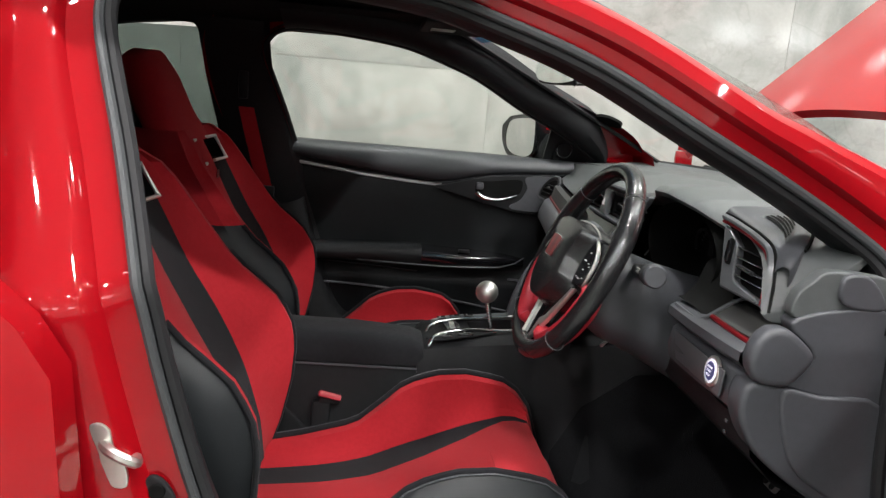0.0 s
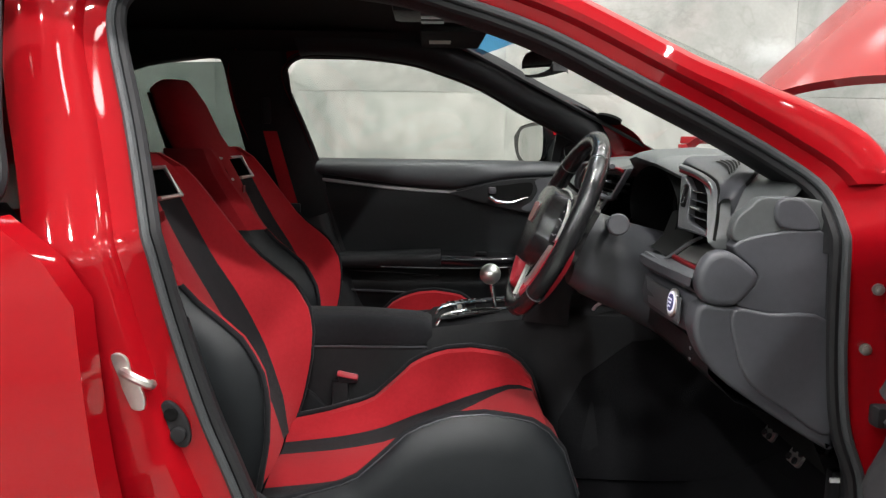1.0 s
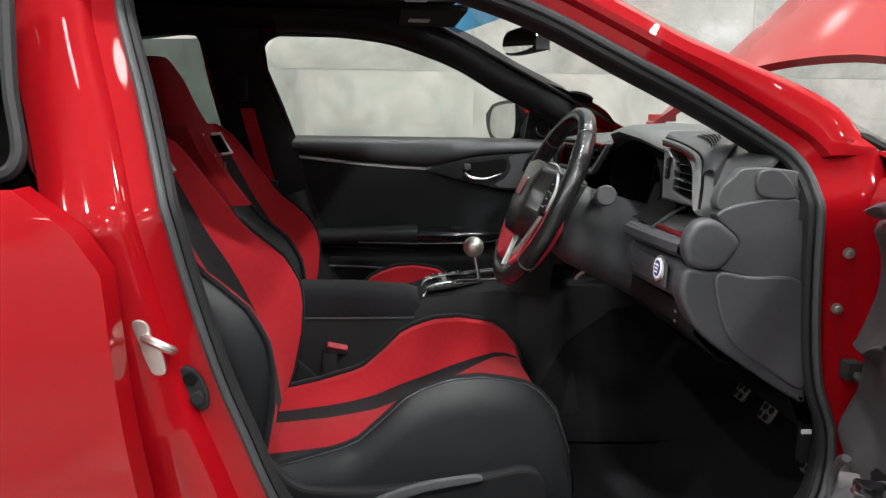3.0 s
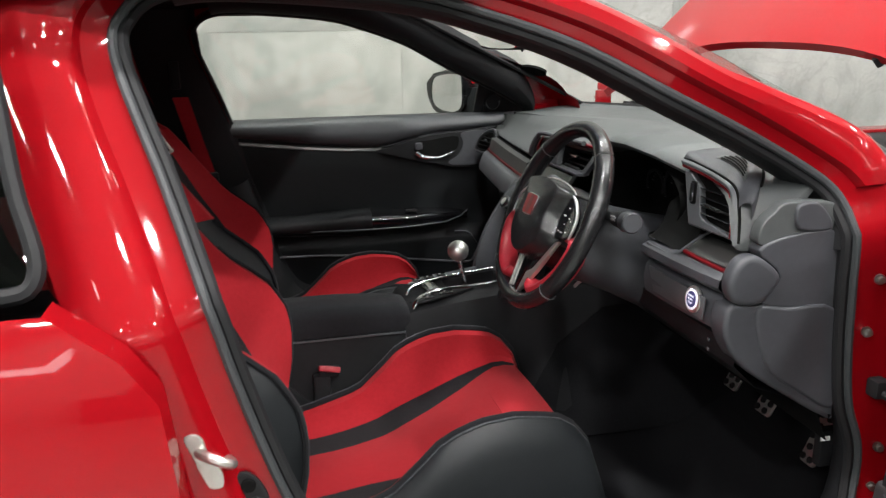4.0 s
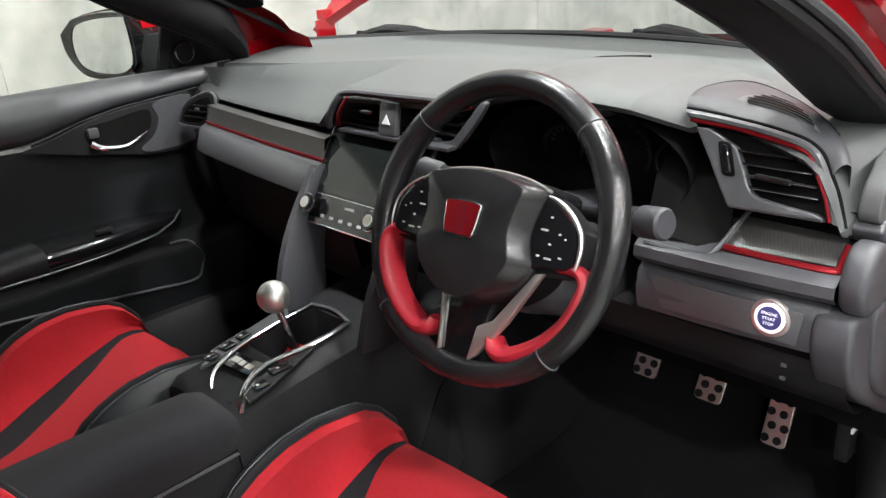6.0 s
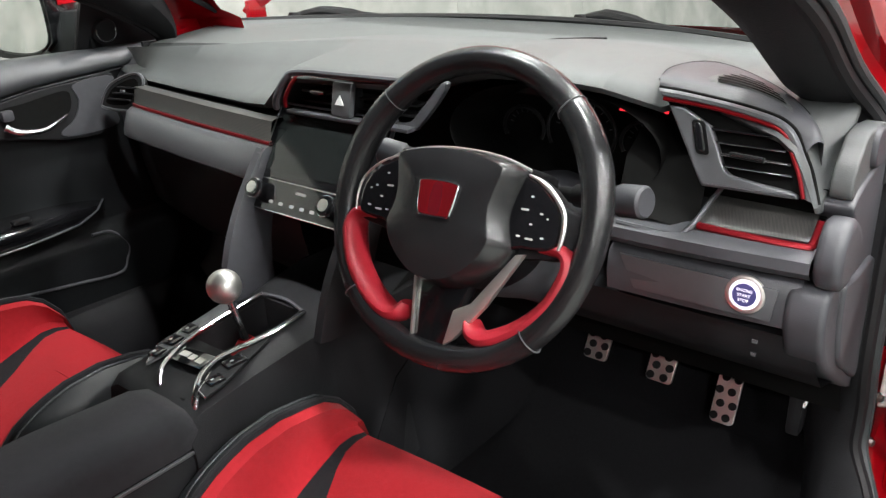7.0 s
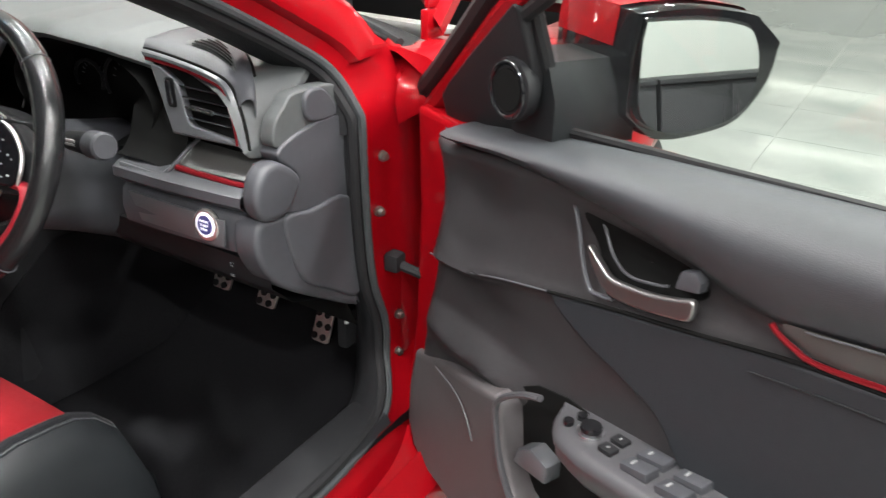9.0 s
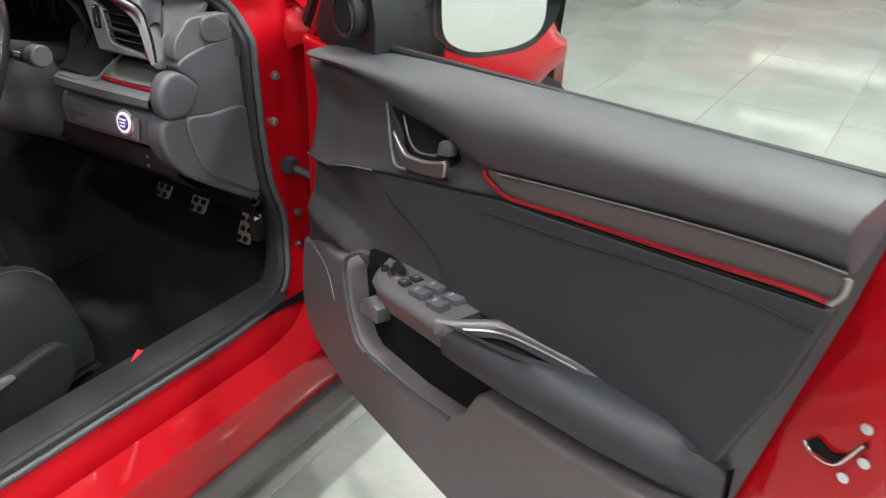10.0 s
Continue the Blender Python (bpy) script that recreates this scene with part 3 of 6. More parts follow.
rc = part("roof_console", box(-.20, 0, 1.29, .19, .16, .03, .012), BLACKPL, car, "black overhead lamp console")
for y in (-.035, .035):
    part("map_lamp", box(-.21, y, 1.273, .05, .045, .006, .002), GREYPL, rc, "grey map lamp lens")

# bonnet, standing open
BONNET = 43.0
ca, sa = math.cos(radians(BONNET)), math.sin(radians(BONNET))


def bonnet_pt(a, y, h=0):
    k = (y / .71) ** 2
    c = .045 * (1 - k) + h
    return (.555 + a * ca - c * sa, y, .985 + a * sa + c * ca)


rows = []
for y in np.linspace(-.71, .71, 29):
    k = (y / .71) ** 2
    a0, a1 = .207 * (1 - k ** 1.6), 1.16 - .16 * k
    rows.append([bonnet_pt(a0 + (a1 - a0) * f, y) for f in np.linspace(0, 1, 16)])
bon = part("bonnet", solid(loft(rows), 0.022), RED, car, "red bonnet propped open")
part("bonnet_scoop", box(0, 0, 0, .12, .36, .03, .012, m=Matrix.Translation(bonnet_pt(.66, 0, .006)) @ Euler((0, -radians(BONNET), 0)).to_matrix().to_4x4()), DEEP, bon, "black bonnet scoop inset")
for y in (-.33, .33):
    part("rubber_stop", disc(bonnet_pt(.19, y, -.02), (-sa, 0, ca), .008, .02, 12), RUBBER, bon)
for s in (-1, 1):
    part("bonnet_hinge", join(box(.575, s * .685, .985, .05, .014, .045, .003), box(.60, s * .685, 1.02, .09, .008, .022, .003)), RED, bon, "red bonnet hinge")
part("prop_rod", tube(catmull([(1.32, -.62, .93), (1.10, -.60, 1.0), (.98, -.58, 1.16), (.93, -.56, 1.27)], 5), .005, 8), RUBBER, bon, "black bonnet prop rod")


# front wings
def wing(s):
    rows = []
    for i in range(33):
        x = .435 + i / 32 * 1.40
        out = min(.875 + .03 * math.exp(-((x - 1.10) / .30) ** 2), .885 - (x - 1.27) / 2.3)
        top = .955 + .018 * max(0, 1 - (x - .435) / .25) - .03 * ((x - .43) / 1.4) - .10 * max(0, x - .60) - .07 * max(0, (x - 1.1) / .75) ** 2
        lo = .28
        dx = abs(x - 1.25)
        if dx < .37:
            lo = max(lo, .33 + math.sqrt(.37 ** 2 - dx ** 2))
        inn = min(.70 - .07 * min(1, max(0, (x - .50) / .15)), out - .14)
        prof = [(inn - .03, top - .05), (inn - .012, top - .008), (inn + .02, top + .004), (out - .11, top - .004), (out - .055, top - .035), (out - .022, top - .10)]
        for f in (.25, .5, .75, 1):
            prof.append((out + .012 * math.sin(f * 3.0) - (.02 if f == 1 else 0), (top - .10) * (1 - f) + lo * f))
        rows.append([(x, s * y, z) for y, z in prof])
    rows = [[(r[0] - .004, r[1] * .94, r[2]) for r in rows[0]]] + rows
    return part("front_wing", loft(rows), RED, car, "glossy red front wing")


wing(-1)
wing(1)
for s in (-1, 1):
    edge = [(.505, .640, .972), (.480, .690, .968), (.455, .738, .955), (.446, .755, .930), (.446, .755, .890)]
    fold = [(.478, .650, .950), (.452, .690, .944), (.425, .722, .932), (.410, .728, .905), (.418, .728, .870)]
    part("wing_return", loft([[(x, s * y, z) for x, y, z in r] for r in (edge, [tuple(np.array(a) * .5 + np.array(b) * .5 - np.array((0, .006, .003))) for a, b in zip(edge, fold)], fold)]), RED, car, "red folded edge at the wing")
# cowl, wipers and what stands in the engine bay
part("cowl_panel", loft([[(screen_pt(u, 0)[0] + dx, .66 * u, z) for u in np.linspace(-1, 1, 21)] for dx, z in ((-.01, .962), (.03, .952), (.09, .945), (.15, .93), (.17, .88))]), BLACKPL, car, "black plastic scuttle panel")
for y0, y1 in ((-.04, -.56), (.60, .06)):
    wx = lambda y, o: screen_pt(y / .685, 0)[0] + o
    wi = part("wiper", join(tube(catmull([(wx(y0, .075), y0, .968), (wx(y0 - .06, .06), y0 - .06, .980), (wx(y0 - .16, .04), y0 - .16, .972), (wx((y0 + y1) / 2, .03), (y0 + y1) / 2, .962)], 4), [.009] * 4 + [.012] * 4 + [.008] * 4 + [.006], 8),
              tube([(wx(y, .022), y, .957) for y in np.linspace(y0 - .10, y1, 9)], .006, 6)), BLACKPL, car, "black windscreen wiper")
    part("pivot_cap", disc((wx(y0, .075), y0, .962), (.2, 0, 1), .020, .030, 18, .006), BLACKPL, wi)
eb = part("engine_bay", loft([[(x, y, z) for x, z in ((.78, .90), (.80, .60), (1.75, .60), (1.78, .80))] for y in (-.66, .66)]), DEEP, car, "dark engine bay")
part("engine_cover", box(1.15, .05, .74, .50, .56, .12, .03), BLACKPL, eb, "black engine cover")
part("inner_wing", box(1.20, -.60, .845, .80, .09, .03, .01), RED, eb, "red inner wing flange")
part("inner_wing", box(1.20, .60, .845, .80, .09, .03, .01), RED, eb, "red inner wing flange")
part("suspension_turret", join(disc((1.0, -.52, .82), (0, 0, 1), .10, .08, 28, .012), disc((1.0, -.52, .87), (0, 0, 1), .03, .03, 20, .004)), RED, eb, "red suspension turret")
part("suspension_turret", join(disc((1.0, .52, .82), (0, 0, 1), .10, .08, 28, .012), disc((1.0, .52, .87), (0, 0, 1), .03, .03, 20, .004)), RED, eb, "red suspension turret")
part("washer_cap", disc((1.42, -.60, .955), (0, 0, 1), .028, .022, 20, .004), material("blue_cap", (.03, .16, .42), .4), eb, "blue washer filler cap")
part("front_strut", box(.93, -.3, .89, .04, .5, .03, .008), ALU, eb, "silver brace bar")
part("air_box", box(1.45, .42, .77, .3, .34, .16, .03), BLACKPL, eb, "black air filter box")
part("front_bumper", loft([[(1.84 + .12 * (1 - (y / .63) ** 2) - dx, y, z) for y in np.linspace(-.625, .625, 21)] for dx, z in ((.10, .82), (.02, .76), (0, .5), (.06, .24))]), RED, car, "red front bumper")
# sills, skirts, rear body
for s in (-1, 1):
    part("foot_side_panel", box(.62 if s < 0 else .57, s * (.690 if s < 0 else .712), .60, .42 if s < 0 else .56, .012, .70, .003), BLACKPL, car, "black footwell side panel")
for s in (-1, 1):
    part("side_skirt", loft([[(x, s * y, z) for y, z in ((.85, .235), (.872, .226), (.890, .198), (.878, .168), (.80, .15))] for x in np.linspace(.80, -1.55, 10)]), CARBON, car, "dark carbon-look side skirt")
    part("rocker_panel", loft([[(x, s * y, z) for y, z in ((.82, .37), (.862, .335), (.872, .28), (.86, .235), (.80, .22))] for x in np.linspace(.42, -1.5, 10)]), RED, car, "red rocker panel")
    rows = []
    for x, o, t in ((-1.40, .885, 1.0), (-1.6, .93, .99), (-1.95, .935, .98), (-2.2, .90, .98), (-2.42, .70, .97)):
        lo = .28 if not -1.78 < x < -1.3 else .62
        rows.append([(x, s * y, z) for y, z in ((o - .03, lo), (o, lo + .15), (o, .75), (o - .03, .9), (o - .10, t), (o - .22, 1.12), (o - .30, 1.25))])
    part("rear_quarter", loft(rows), RED, car, "red rear quarter panel")
part("tailgate", loft([[(x, y, z) for y in np.linspace(-.66, .66, 9)] for x, z in ((-1.85, 1.24), (-2.25, 1.02), (-2.40, .98), (-2.46, .7), (-2.42, .3))]), RED, car, "red tailgate")
part("underbody", box(-.25, 0, .20, 3.9, 1.5, .06, .01), BLACKPL, car, "black underbody")
for x in (1.25, -1.45):
    for s in (-1, 1):
        tk = .085 if x > 0 else 0.0
        w = part("wheel", disc((x, s * (.80 - tk), .325), (0, 1, 0), .325, .235, 48, .03), RUBBER, car, "black low-profile tyre")
        part("rim", disc((x, s * (.86 - tk), .325), (0, 1, 0), .25, .13, 40, .015), GLOSSBLK, w, "gloss black alloy rim")
        for k in range(5):
            a = 2 * math.pi * k / 5
            part("spoke", box(0, 0, 0, .04, .03, .22, .006, m=pose(x + .13 * math.sin(a), s * (.925 - tk), .325 + .13 * math.cos(a)) @ Euler((0, a, 0)).to_matrix().to_4x4()), GLOSSBLK, w)

# ---- dashboard ----
LIPY = [.72, .62, .40, .20, .135, .095, -.15, -.19, -.25, -.345, -.43, -.485, -.505, -.56, -.595, -.618, -.637, -.652, -.665, -.70]
LIPX = [.235, .20, .172, .15, .137, .148, .162, .190, .165, .152, .165, .200, .212, .200, .193, .188, .183, .178, .176, .21]
LIPZ = [.905, .905, .906, .908, .914, .958, .962, .972, .990, .997, .988, .966, .972, .965, .958, .952, .940, .916, .888, .880]
order = list(range(len(LIPY)))[::-1]
LY, LX, LZ = [LIPY[i] for i in order], [LIPX[i] for i in order], [LIPZ[i] for i in order]
ys = sorted(set(list(np.linspace(-.70, .72, 96)) + LIPY))
rows = []
for y in ys:
    lx, lz = lerp(LY, LX, y), lerp(LY, LZ, y)
    k = min(1, abs(y) / .68)
    bx = .72 - .245 * k * k
    hood = max(0, 1 - ((y + .345) / .17) ** 2)
    pod = 1.0 if y < -.50 else 0.0
    fold = lerp([-.45, -.22, -.10, .60, .72], [0, .3, 1, 1, .6], y)
    xc = min(lerp([-.70, -.4, -.11, .03, .12, .25, .34, .50, .62, .72], [.37, .43, .445, .425, .40, .352, .315, .285, .272, .272], y), bx - .10)
    zt = lerp([-.70, -.5, 0, .12, .30, .50, .62, .72], [.970, .985, .984, .982, .972, .957, .948, .940], y) + .010 * hood
    sh = .966 - .010 * max(0, y - .3) / .4
    a, L = xc - .016, lx + .028
    e, yc = y * .93, max(y, -.668)
    rows.append([(bx + .012, e, .9735), (bx, e, .968), (bx - .05, e, .966), (xc + .045, e, sh + .002 + (1 - fold) * (zt - sh) * .5), (xc + .010, e, sh + (1 - fold) * (zt - sh) * .8), (xc, e, zt - .024 * fold), (xc - .006, e, zt - .004 * fold), (a, (e + yc) / 2, zt + .002),
                 (L + (a - L) * .66, yc, zt + .004 + .008 * hood), (L + (a - L) * .33, yc, max(lz + .014, lz * .45 + zt * .55 + .006) - .006 * pod),
                 (L, yc, lz + .009), (lx + .008, yc, lz + .004), (lx, yc, lz - .004), (lx + .008, yc, lz - .012), (lx + .05, yc, lz - .014), (.30, yc, lz - .02)])
dash = part("dashboard", loft(rows), DASH, car, "dark grey soft-grained dashboard top", smooth=50)
# near-black bar deepens the fold by painting the groove's shade
part("fold_seam", tube([r[5][:2] + (r[5][2] + .012 * lerp([-.45, -.22, -.10], [0, .3, 1], r[5][1]),) for r in rows if -.30 < r[5][1] < .64], .0042, 6), DEEP, dash, "dark bar shading the dashboard fold")
# backing sheet behind the dash; near-black colour stands for the shade there
part("dash_core", loft([[(x, y, z) for x, z in ((.40, .95), (.275, .94), (.262, .80), (.29, .70), (.36, .55))] for y in np.linspace(-.69, .70, 5)]), DEEP, dash, "black backing sheet for the shade behind the dashboard")


def face(x, y, z, tilt=0.0, yaw=0.0):
    """Frame on the dash front: local a to the car's right, b up, c out towards the seats."""
    m = pose(x, y, z) @ Euler((0, 0, radians(yaw))).to_matrix().to_4x4() @ Euler((0, radians(tilt), 0)).to_matrix().to_4x4()
    return lambda a, b, c: tuple(m @ Vector((-c, -a, b)))


def rounded(w, h, r, n=4, skew=0.0):
    out = []
    for cx, cy, a0 in ((w / 2 - r, h / 2 - r, 0), (-w / 2 + r, h / 2 - r, 90), (-w / 2 + r, -h / 2 + r, 180), (w / 2 - r, -h / 2 + r, 270)):
        for k in range(n + 1):
            a = radians(a0 + 90 * k / n)
            out.append((cx + r * math.cos(a) + skew * (cy + r * math.sin(a)), cy + r * math.sin(a)))
    return out


def strip(pts, w, h, mat, parent, name, label="", n=6):
    """A flat bar along points."""
    return part(name, tube(catmull(pts, n), w, 8, flat=h / w), mat, parent, label)


# passenger side: slot, carbon strip with a red line, grey panel, glovebox
def run(prof, y0, y1, mat, name, label, parent=dash, n=16, bow=0.0):
    rows = []
    for y in np.linspace(y0, y1, n):
        off = lerp([.11, .30, .55, .70], [-.035, -.018, .012, .05], y) + bow
        rows.append([(x + off, y, z) for x, z in prof])
    return part(name, loft(rows), mat, parent, label, smooth=50)


# the slot's shade is painted by its near-black colour
run([(.30, .905), (.20, .902), (.195, .892), (.172, .892)], .105, .66, DEEP, "dash_slot", "near-black strip for gap shade")
run([(.172, .894), (.158, .890), (.152, .862), (.150, .858)], .105, .575, CARBON, "trim_strip", "dark carbon-look trim strip")
run([(.155, .860), (.148, .8595), (.147, .8555), (.155, .854)], .105, .575, REDALU, "red_trim_line", "red trim line")
run([(.155, .855), (.142, .853), (.132, .846), (.120, .815), (.119, .804), (.13, .796), (.20, .785)], .105, .575, GREYPL, "lower_pad", "grey passenger-side lower pad")
run([(.20, .785), (.185, .78), (.180, .77), (.188, .70), (.205, .62), (.25, .575), (.33, .55)], .10, .70, BLACKPL, "glovebox", "black glovebox lid")
# left end vent
f = face(.175, .62, .872, 10, 10)
lv = part("air_vent", plate(catmull([(-.050, -.018), (-.030, .010), (.010, .032), (.056, .042), (.072, .020), (.040, -.027), (.006, -.033), (-.046, -.030)], 5, True), f, .010, .003), BLACKPL, dash, "black side air vent")
# flat near-black plate paints the shade inside the vent
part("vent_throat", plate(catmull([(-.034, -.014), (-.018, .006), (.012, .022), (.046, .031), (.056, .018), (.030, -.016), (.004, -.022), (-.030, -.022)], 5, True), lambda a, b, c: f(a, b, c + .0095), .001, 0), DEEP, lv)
for k in range(3):
    part("louvre", plate(rounded(.062, .003, .001, 1), lambda a, b, c, k=k: f(a + .004 + .014 * k, b - .011 + .012 * k, c + .0105), .004, 0), BLACKPL, lv)
part("louvre_tab", plate(rounded(.014, .006, .002, 2), lambda a, b, c: f(a + .022, b + .006, c + .013), .006, .001), CHROME, lv)
part("vent_surround", tube([f(a, b, .009) for a, b in catmull([(-.048, -.018), (-.029, .010), (.010, .031), (.055, .041), (.070, .020), (.039, -.026), (.006, -.032), (-.044, -.029)], 5, True)], .0032, 6, True), GREYPL, lv, "grey vent surround")
part("dash_end", loft([[(x, y, z) for x, z in ((.26, .93), (.225, .89), (.215, .83), (.22, .76))] for y in (.66, .72)]), DASHLO, dash, "grey dashboard end")

# centre vents with red outline
def vent_box(y0, y1, z0, z1, x0, x1, parent, slats, name="air_vent"):
    """Recess between two heights: front edge x0 (low) to x1 (high)."""
    ob = part(name, loft([[(x, y, z) for x, z in ((x1, z1), (x1 + .05, z1 - .002), (x0 + .055, z0 + .002), (x0, z0))] for y in (y0, y1)], caps=False), DEEP, parent, "black air vent")
    for k in range(slats):
        g = (k + .7) / (slats + .4)
        z = z0 + (z1 - z0) * g
        x = x0 + (x1 - x0) * g
        part("louvre", box(x + .02, (y0 + y1) / 2, z, .026, abs(y1 - y0) * .97, .0035, .001), BLACKPL, ob)
    return ob


cv = vent_box(-.155, .085, .908, .956, .155, .168, dash, 3)
part("vent_divider", box(.168, -.036, .932, .02, .012, .05, .003), BLACKPL, cv)
for y, g in ((.03, .5), (-.105, .5)):
    part("louvre_tab", box(.158, y, .936, .012, .028, .005, .0015), CHROME, cv, "chrome louvre tab")
hz = part("hazard_button", box(0, 0, 0, .012, .038, .050, .004, m=pose(.150, -.028, .932, 0, 12, 0)), GREYPL, dash, "grey hazard warning button")
tri = [(0, .008), (-.009, -.006), (.009, -.006)]
part("hazard_mark", plate(tri, lambda a, b, c: (.1428 + b * .21 - c, -.028 + a, .932 + b), .001, 0), WHITEPL, hz, "white triangle mark")
strip([(.150, .100, .908), (.146, .093, .925), (.150, .075, .950), (.157, .055, .9595), (.160, -.05, .9615), (.165, -.150, .9635), (.172, -.175, .960)], .0035, .0035, REDALU, dash, "red_vent_line", "red line round the centre vents")
strip([(.136, .105, .908), (.132, .098, .926), (.137, .08, .953), (.145, .058, .965), (.150, -.05, .967), (.156, -.152, .968)], .006, .005, DASHLO, dash, "vent_brow")
# angled piece between centre vents and cluster
part("vent_cheek", plate(catmull([(.0, .0), (.05, .0), (.078, .028), (.098, .062), (.088, .066), (.062, .032), (.042, .012), (.0, .008)], 4, True), lambda a, b, c: (.152 + b * .35 + c, -.10 - a, .899 + b), .012, .003), DASHLO, dash, "grey vent surround")
part("vent_ledge", box(.153, -.035, .9045, .03, .245, .006, .002), DASHLO, dash, "grey ledge under the vents")

# touch screen unit
f = face(.1385, .0, .852, 34)
us = part("media_unit", plate(rounded(.232, .118, .006), f, .016, .002), GLOSSBLK, dash, "gloss black touchscreen media unit")
part("screen", plate(rounded(.205, .100, .003, skew=0), lambda a, b, c: f(a, b + .004, c + .0165), .0008, 0), SCREEN, us, "dark switched-off screen")
f2 = lambda a, b, c: f(a, b - .0835, c)
cp = part("climate_panel", plate(rounded(.230, .048, .005), f2, .016, .002), GLOSSBLK, dash, "gloss black climate control panel")
part("panel_edge", tube([f2(a, b, .016) for a, b in ((-.114, -.018), (-.109, -.0245), (.109, -.0245), (.114, -.018))], .0014, 6), CHROME, cp, "thin chrome edge")
part("panel_edge", tube([f2(a, b, .0165) for a, b in ((-.114, .0235), (.114, .0235))], .0012, 6), CHROME, cp)
for a in (-.096, .060):
    kn = part("control_knob", disc(f2(a, .002, .026), Vector(f2(0, 0, 1)) - Vector(f2(0, 0, 0)), .0145, .02, 28, .002), GLOSSBLK, cp, "black rotary control knob")
    part("knob_ring", disc(f2(a, .002, .030), Vector(f2(0, 0, 1)) - Vector(f2(0, 0, 0)), .0165, .005, 28, .001), CHROME, cp, "chrome knob ring")
    part("knob_cap", disc(f2(a, .002, .0365), Vector(f2(0, 0, 1)) - Vector(f2(0, 0, 0)), .009, .002, 20), ALU, cp)
for a in (-.066, -.044, -.020, .002, .024):
    part("button_mark", plate(rounded(.009, .005, .001, 1), lambda u, v, c, a=a: f2(u + a, v - .010, c + .0162), .0006, 0), GREYPRINT, cp)
part("button_mark", plate(rounded(.022, .004, .001, 1), lambda u, v, c: f2(u - .01, v + .011, c + .0162), .0006, 0), GREYPRINT, cp)
part("unit_frame", tube([f(a, b, .012) for a, b in ((-.118, -.06), (-.118, .060), (.118, .060), (.118, -.06))], .004, 6), GREYPL, us, "grey bezel")

# struts that run down from the unit to the console
for s in (1, -1):
    rows = []
    for t in np.linspace(0, 1, 9):
        x, z, y = .115 - .115 * t - .02 * math.sin(math.pi * t), .852 - .215 * t, s * (.118 - .012 * t)
        dp = .035 + .05 * t
        rows.append([(x, y + s * .012, z), (x - .012, y + s * .006, z), (x - .012, y - s * .008, z), (x + .004, y - s * .014, z), (x + dp, y - s * .010, z - .01), (x + dp, y + s * .010, z - .01)])
    part("stack_strut", loft(rows, closed=True, caps=True), DASHLO if s > 0 else BLACKPL, dash, "dark grey centre stack strut" if s > 0 else "black centre stack strut")
# stowage walls hold their own shade as a near-black colour
part("stack_recess", loft([[(x, y, z) for x, z in ((.09, .765), (.19, .76), (.20, .66), (.05, .635))] for y in (-.105, .105)]), DEEP, dash, "open stowage under the stack, shade in its black colour")

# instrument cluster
# black binnacle, taken close to zero to hold the hood's shade
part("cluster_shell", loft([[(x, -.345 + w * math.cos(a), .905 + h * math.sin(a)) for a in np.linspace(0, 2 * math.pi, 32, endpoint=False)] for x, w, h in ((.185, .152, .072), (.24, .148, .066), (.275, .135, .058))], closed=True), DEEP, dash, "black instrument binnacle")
cl = part("instrument_panel", plate([(.140 * math.cos(a), .060 * math.sin(a)) for a in np.linspace(0, 2 * math.pi, 40, endpoint=False)], lambda a, b, c: (.276 + c, -.345 - a, .905 + b), .006, 0), SCREEN, dash, "dark instrument panel glass")
for y, z, w in ((-.448, .938, .030), (-.405, .935, .014)):
    part("gauge_mark", box(.2745, y, z, .002, w, .0035, .0005), LITRED, cl, "lit red gauge marks")
part("cluster_edge", tube([(.18, -.205, .86), (.20, -.195, .885), (.225, -.185, .915), (.24, -.20, .94)], .0022, 6), CHROME, cl, "silver cluster edge line")
part("cluster_edge", tube([(.172, -.455, .845), (.19, -.475, .875), (.21, -.492, .90)], .0028, 6), CHROME, cl)
for y, r, z in ((-.350, .050, .902), (-.262, .032, .898), (-.440, .032, .898)):
    part("gauge_ring", tube([(.262, y + r * math.cos(a), z + r * .86 * math.sin(a)) for a in np.linspace(-.5, math.pi + .5, 30)], .0028, 6), BLACKPL, cl, "black gauge surround")
    part("gauge_face", plate([(r * .93 * math.cos(a), r * .78 * math.sin(a)) for a in np.linspace(0, 2 * math.pi, 28, endpoint=False)], lambda a, b, c, y=y, z=z: (.274 - c, y + a, z + b), .003, 0), DEEP, cl)
    for k in range(9):
        q = math.pi * (k + .5) / 9
        part("gauge_tick", box(0, 0, 0, .001, .0012, .006, 0, m=pose(.2705, y + r * .80 * math.cos(q), z + r * .68 * math.sin(q)) @ Euler((q - math.pi / 2, 0, 0)).to_matrix().to_4x4()), DASHLO, cl)
part("reset_knob", disc((.255, -.478, .872), (1, 0, 0), .006, .02, 14, .001), BLACKPL, cl)

# right vent pod
f = face(.196, -.566, .926, 16, 6)
RING_IN = [(-.0725, .0475), (-.050, .0455), (-.0266, .0430), (.002, .0385), (.0316, .0320), (.0470, .0275), (.0560, .0215), (.0630, .0125), (.0672, .0025), (.0772, -.0170), (.0854, -.0410)]
RING_OUT = [(-.0805, .0590), (-.054, .0565), (-.0282, .0530), (.002, .0483), (.0300, .0425), (.0500, .0365), (.0640, .0275), (.0730, .0150), (.0790, .0030), (.0885, -.0160), (.0990, -.0450)]
ring_in, ring_out = catmull(RING_IN, 4), catmull(RING_OUT, 4)
